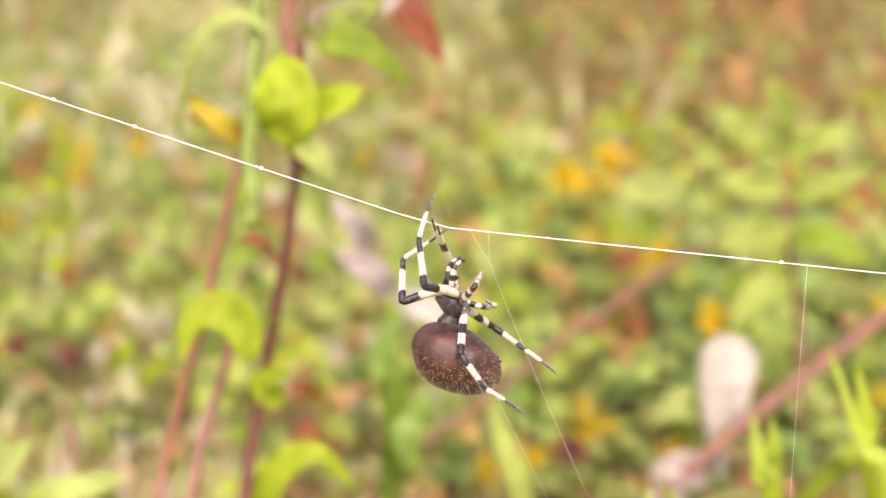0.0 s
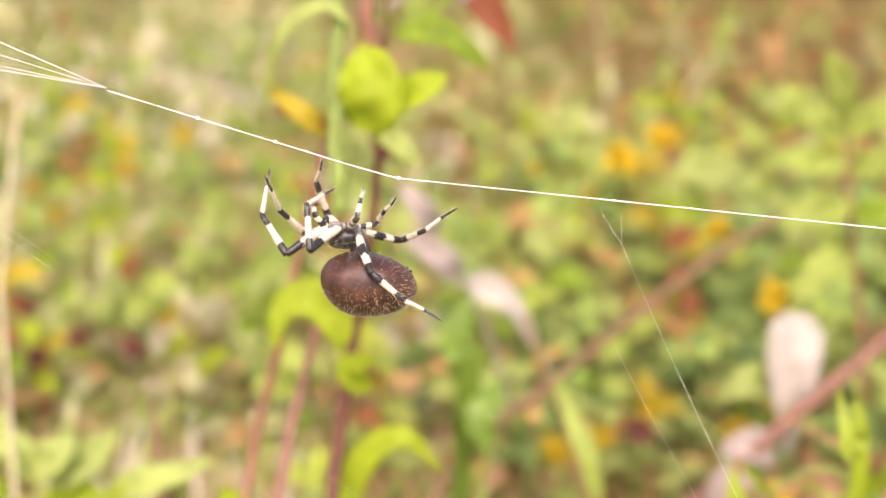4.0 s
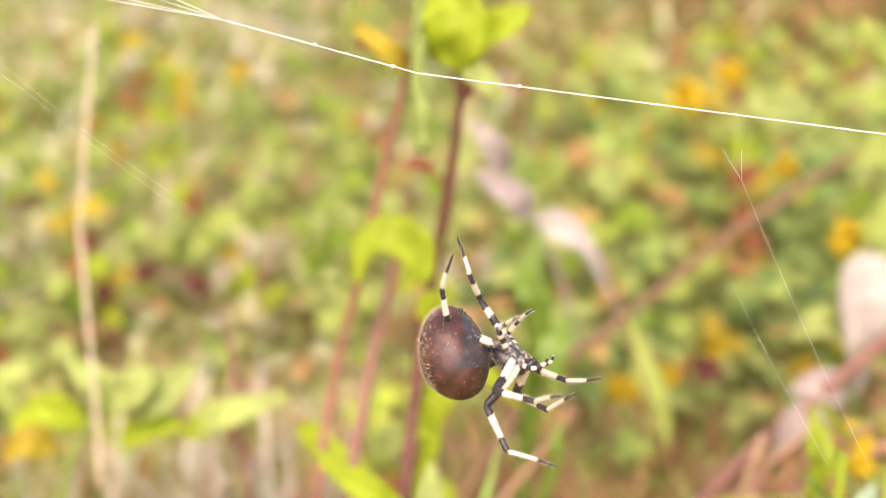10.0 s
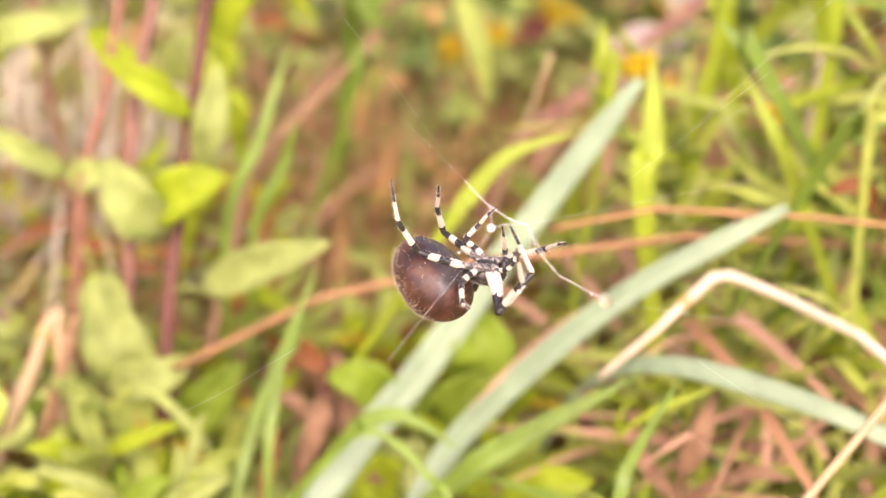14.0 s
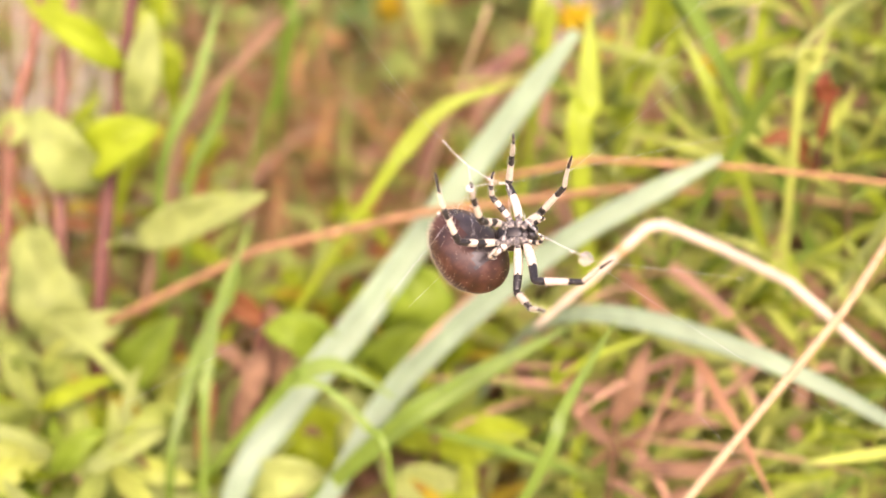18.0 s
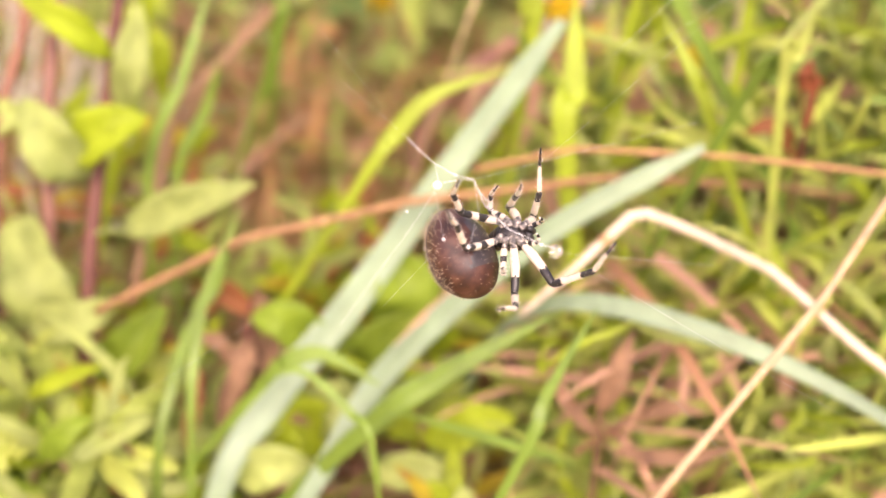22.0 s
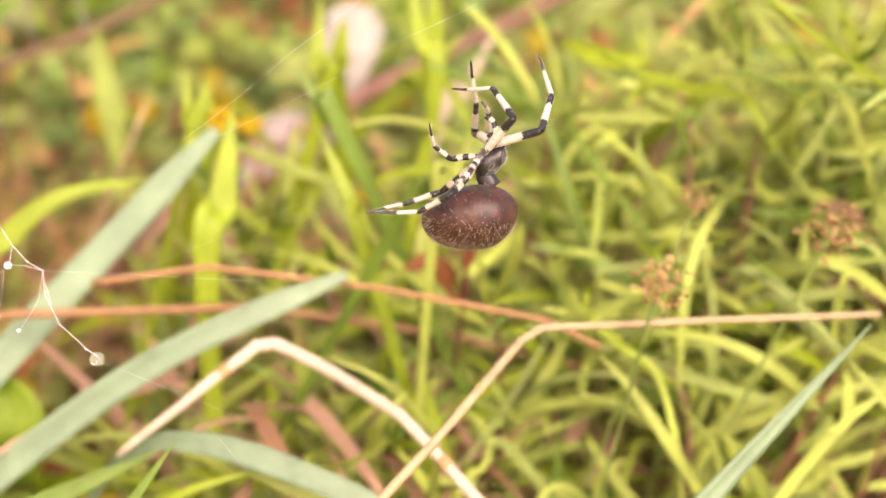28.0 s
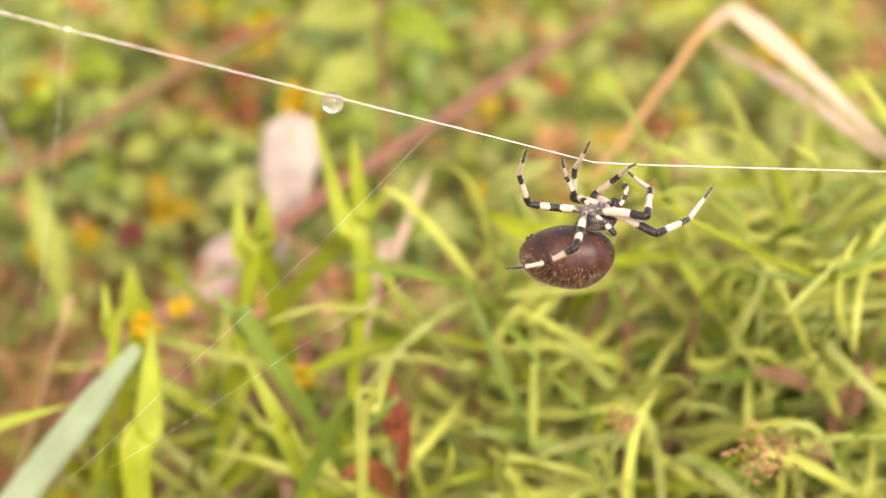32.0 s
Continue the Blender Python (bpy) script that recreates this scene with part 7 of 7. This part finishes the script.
# sprigs of narrow curled leaves
def leafy_sprig(o, h, spread, leaves, size, width, mats, label, name="leafy_sprig"):
    plant(name, label, "weed")
    tagged(PLANT["root"], label, "weed", group=name.replace("_", " ") + "s")
    a = rng.uniform(0, 6.283)
    d = Vector((math.cos(a), math.sin(a), 0)) * spread
    way = [o, o + d * 0.2 + Vector((0, 0, h * 0.55)), o + d * 0.6 + Vector((0, 0, h * 0.9)), o + d + Vector((0, 0, h))]
    stem(way, rng.uniform(0.0004, 0.0008), rng.choice(("green_stem", "brown_stem", "rust_stem")))
    axis = spline(way, 20)
    for j in range(leaves):
        q = axis[6 + int(14.9 * rng.random())]
        w = rng.uniform(0, 6.283)
        s = rng.uniform(*size)
        g = Vector((math.cos(w), math.sin(w) * 0.7, rng.uniform(-0.3, 1.6))).normalized() * s
        e = Vector((rng.uniform(-1, 1), rng.uniform(-0.5, 0.5), rng.uniform(-1, 0.5))) * s * rng.choice((0.2, 0.35, 0.7))
        leaf([q, q + g * 0.45, q + g * 0.85 + e * 0.35, q + g * 1.05 + e], rng.uniform(*width), rng.choice(mats))


for k in range(240):
    x, y = rng.uniform(0.06, 0.3), rng.uniform(0.16, 0.27)
    h = min(0.2, 0.85 * x + 0.5 * (y - 0.17)) * rng.uniform(0.65, 1.1)
    leafy_sprig(Vector((x, y, 0)), h, rng.uniform(0.01, 0.04), rng.choice((8, 9, 10, 11)), (0.018, 0.046), (0.0013, 0.003),
                ("pale_blade", "lime_blade", "pale_blade", "pale_leaf", "pale_green", "green_blade", "pale_blade"), "leaning sprig with narrow curled yellow-green leaves")
for k in range(110):
    x, y = rng.uniform(-0.2, 0.06), rng.uniform(0.13, 0.34)
    leafy_sprig(Vector((x, y, 0)), rng.uniform(0.03, 0.085), rng.uniform(0.005, 0.02), rng.choice((5, 6, 7)), (0.008, 0.022), (0.0025, 0.006),
                ("pale_leaf", "lime", "pale_green", "lime", "yellow_leaf", "rust_leaf"), "low sprig with small pale green leaves over brown litter", "low_sprig")
for k in range(64):
    x, y = rng.uniform(-0.13, -0.025), rng.uniform(0.125, 0.2)
    leafy_sprig(Vector((x, y, 0)), rng.uniform(0.045, 0.085), rng.uniform(0.008, 0.024), rng.choice((6, 7, 8)), (0.012, 0.026), (0.003, 0.008),
                ("pale_leaf", "pale_green", "lime", "pale_leaf", "green_leaf", "pale_blade"), "short sprig with light green pointed leaves by the weed stems", "low_sprig")
PLANT["root"] = None
for k in range(12):
    x, y = rng.uniform(-0.24, 0.06), rng.uniform(0.24, 0.46)
    h = rng.uniform(0.06, 0.19)
    o, d = Vector((x, y, 0)), Vector((rng.uniform(-0.3, 0.3), rng.uniform(-0.2, 0.2), 0)) * h
    straw([o, o + d * 0.4 + Vector((0, 0, h * 0.5)), o + d + Vector((0, 0, h))], rng.uniform(0.0004, 0.001), rng.choice(("pale_straw", "brown_straw", "brown_straw")))
for k in range(84):
    x, y = rng.uniform(-0.1, 0.34), rng.uniform(0.13, 0.36)
    o, a = Vector((x, y, rng.uniform(0.002, 0.12 if x > 0.11 else 0.02))), rng.uniform(0, 3.14)
    d = Vector((math.cos(a), math.sin(a), rng.uniform(-0.05, 0.25))) * rng.uniform(0.03, 0.07)
    straw([o, o + d * 0.5, o + d], rng.uniform(0.0003, 0.0006), rng.choice(("pale_straw", "brown_straw", "orange_straw", "tan_straw")))


# ---- what moves ----
def dense(rows):
    """Rows of time and pose with a halfway row wherever the turn is large."""
    out = [rows[0]]
    for (t0, a), (t1, b) in zip(rows, rows[1:]):
        qa, qb = a.to_quaternion(), b.to_quaternion()
        steps = max(1, math.ceil(math.degrees(qa.rotation_difference(qb).angle) / 40))
        for k in range(1, steps + 1):
            u = k / steps
            out.append((t0 + (t1 - t0) * u, Matrix.LocRotScale(a.translation.lerp(b.translation, u), qa.slerp(qb, u), None)))
    return out


def between(table, t):
    """The two rows round t, and how far t lies between them."""
    ts = sorted(table)
    for a, b in zip(ts, ts[1:]):
        if a <= t <= b:
            return a, b, (t - a) / (b - a)
    return ts[-1], ts[-1], 0.0


def leg_joints(key, t):
    """Hip, knee, ankle and tip at t, with the pieces at their true lengths."""
    a, b, u = between(STANCES, t)
    u = u * u * (3 - 2 * u)
    x, y = HIPS[int(key[1])]
    p = [Vector((x if key[0] == "R" else -x, y, -0.7))]
    for n in range(3):
        q = STANCES[a][key][n].lerp(STANCES[b][key][n], u)
        d = q - p[-1]
        p.append(p[-1] + (d.normalized() if d.length > 1e-4 else Vector((0, 0, -1))) * LENGTHS[int(key[1])][n])
    return p


def rods(ob_rows, up=Vector((0, 0, 1))):
    """Poses for a rod along z that goes from a to b at each time, turning by the shortest way from row to row."""
    rows, q, last = [], None, None
    for t, a, b in ob_rows:
        d = (b - a).normalized()
        q = up.rotation_difference(d) if q is None else last.rotation_difference(d) @ q
        last = d
        rows.append((t, Matrix.LocRotScale(a, q, None)))
    return rows


def motions():
    body_rows = dense([(t, pose(x, y, z, rx, ry, rz)) for t, x, y, z, rx, ry, rz in BODY])
    walk(spider, body_rows)
    walk(abdomen, dense([(t, pose(x * MM, y * MM, z * MM, rx, ry, rz)) for t, x, y, z, rx, ry, rz in ABDOMEN]))
    times = [k * 0.25 for k in range(129)]
    for key, pieces in LEGS.items():
        joints = [(t, leg_joints(key, t)) for t in times]
        for n, ob in enumerate(pieces):
            walk(ob, dense(rods([(t, p[n] * MM, p[n + 1] * MM) for t, p in joints])))
    walk(WEB, dense([(t, pose(x, y, z, rx, ry, rz)) for t, x, y, z, rx, ry, rz in WEB_WAY]))
    # the bridge line, piece by piece along its bent course
    times = [k * 0.5 for k in range(65)]
    courses = []
    for t in times:
        a, b, u = between(KINK, t)
        courses.append((t, Vector(KINK[a]).lerp(Vector(KINK[b]), u)))
    for n, ob in enumerate(LINE_PIECES):
        rows = []
        for t, kink in courses:
            a, b, u = between(SWAY, t)
            knot = LINE_KNOT + Vector((0, 0, SWAY[a] + (SWAY[b] - SWAY[a]) * u))
            a, b, u = between(END_SWAY, t)
            end = LINE_END + Vector((0, 0, END_SWAY[a] + (END_SWAY[b] - END_SWAY[a]) * u))
            first, second = (kink - knot), (end - kink)
            ends = []
            for s in (n * PIECE, (n + 1) * PIECE):
                ends.append(knot + first.normalized() * s if s < first.length else kink + second.normalized() * (s - first.length))
            rows.append((t, ends[0], ends[1]))
        walk(ob, dense(rods(rows)))


motions()
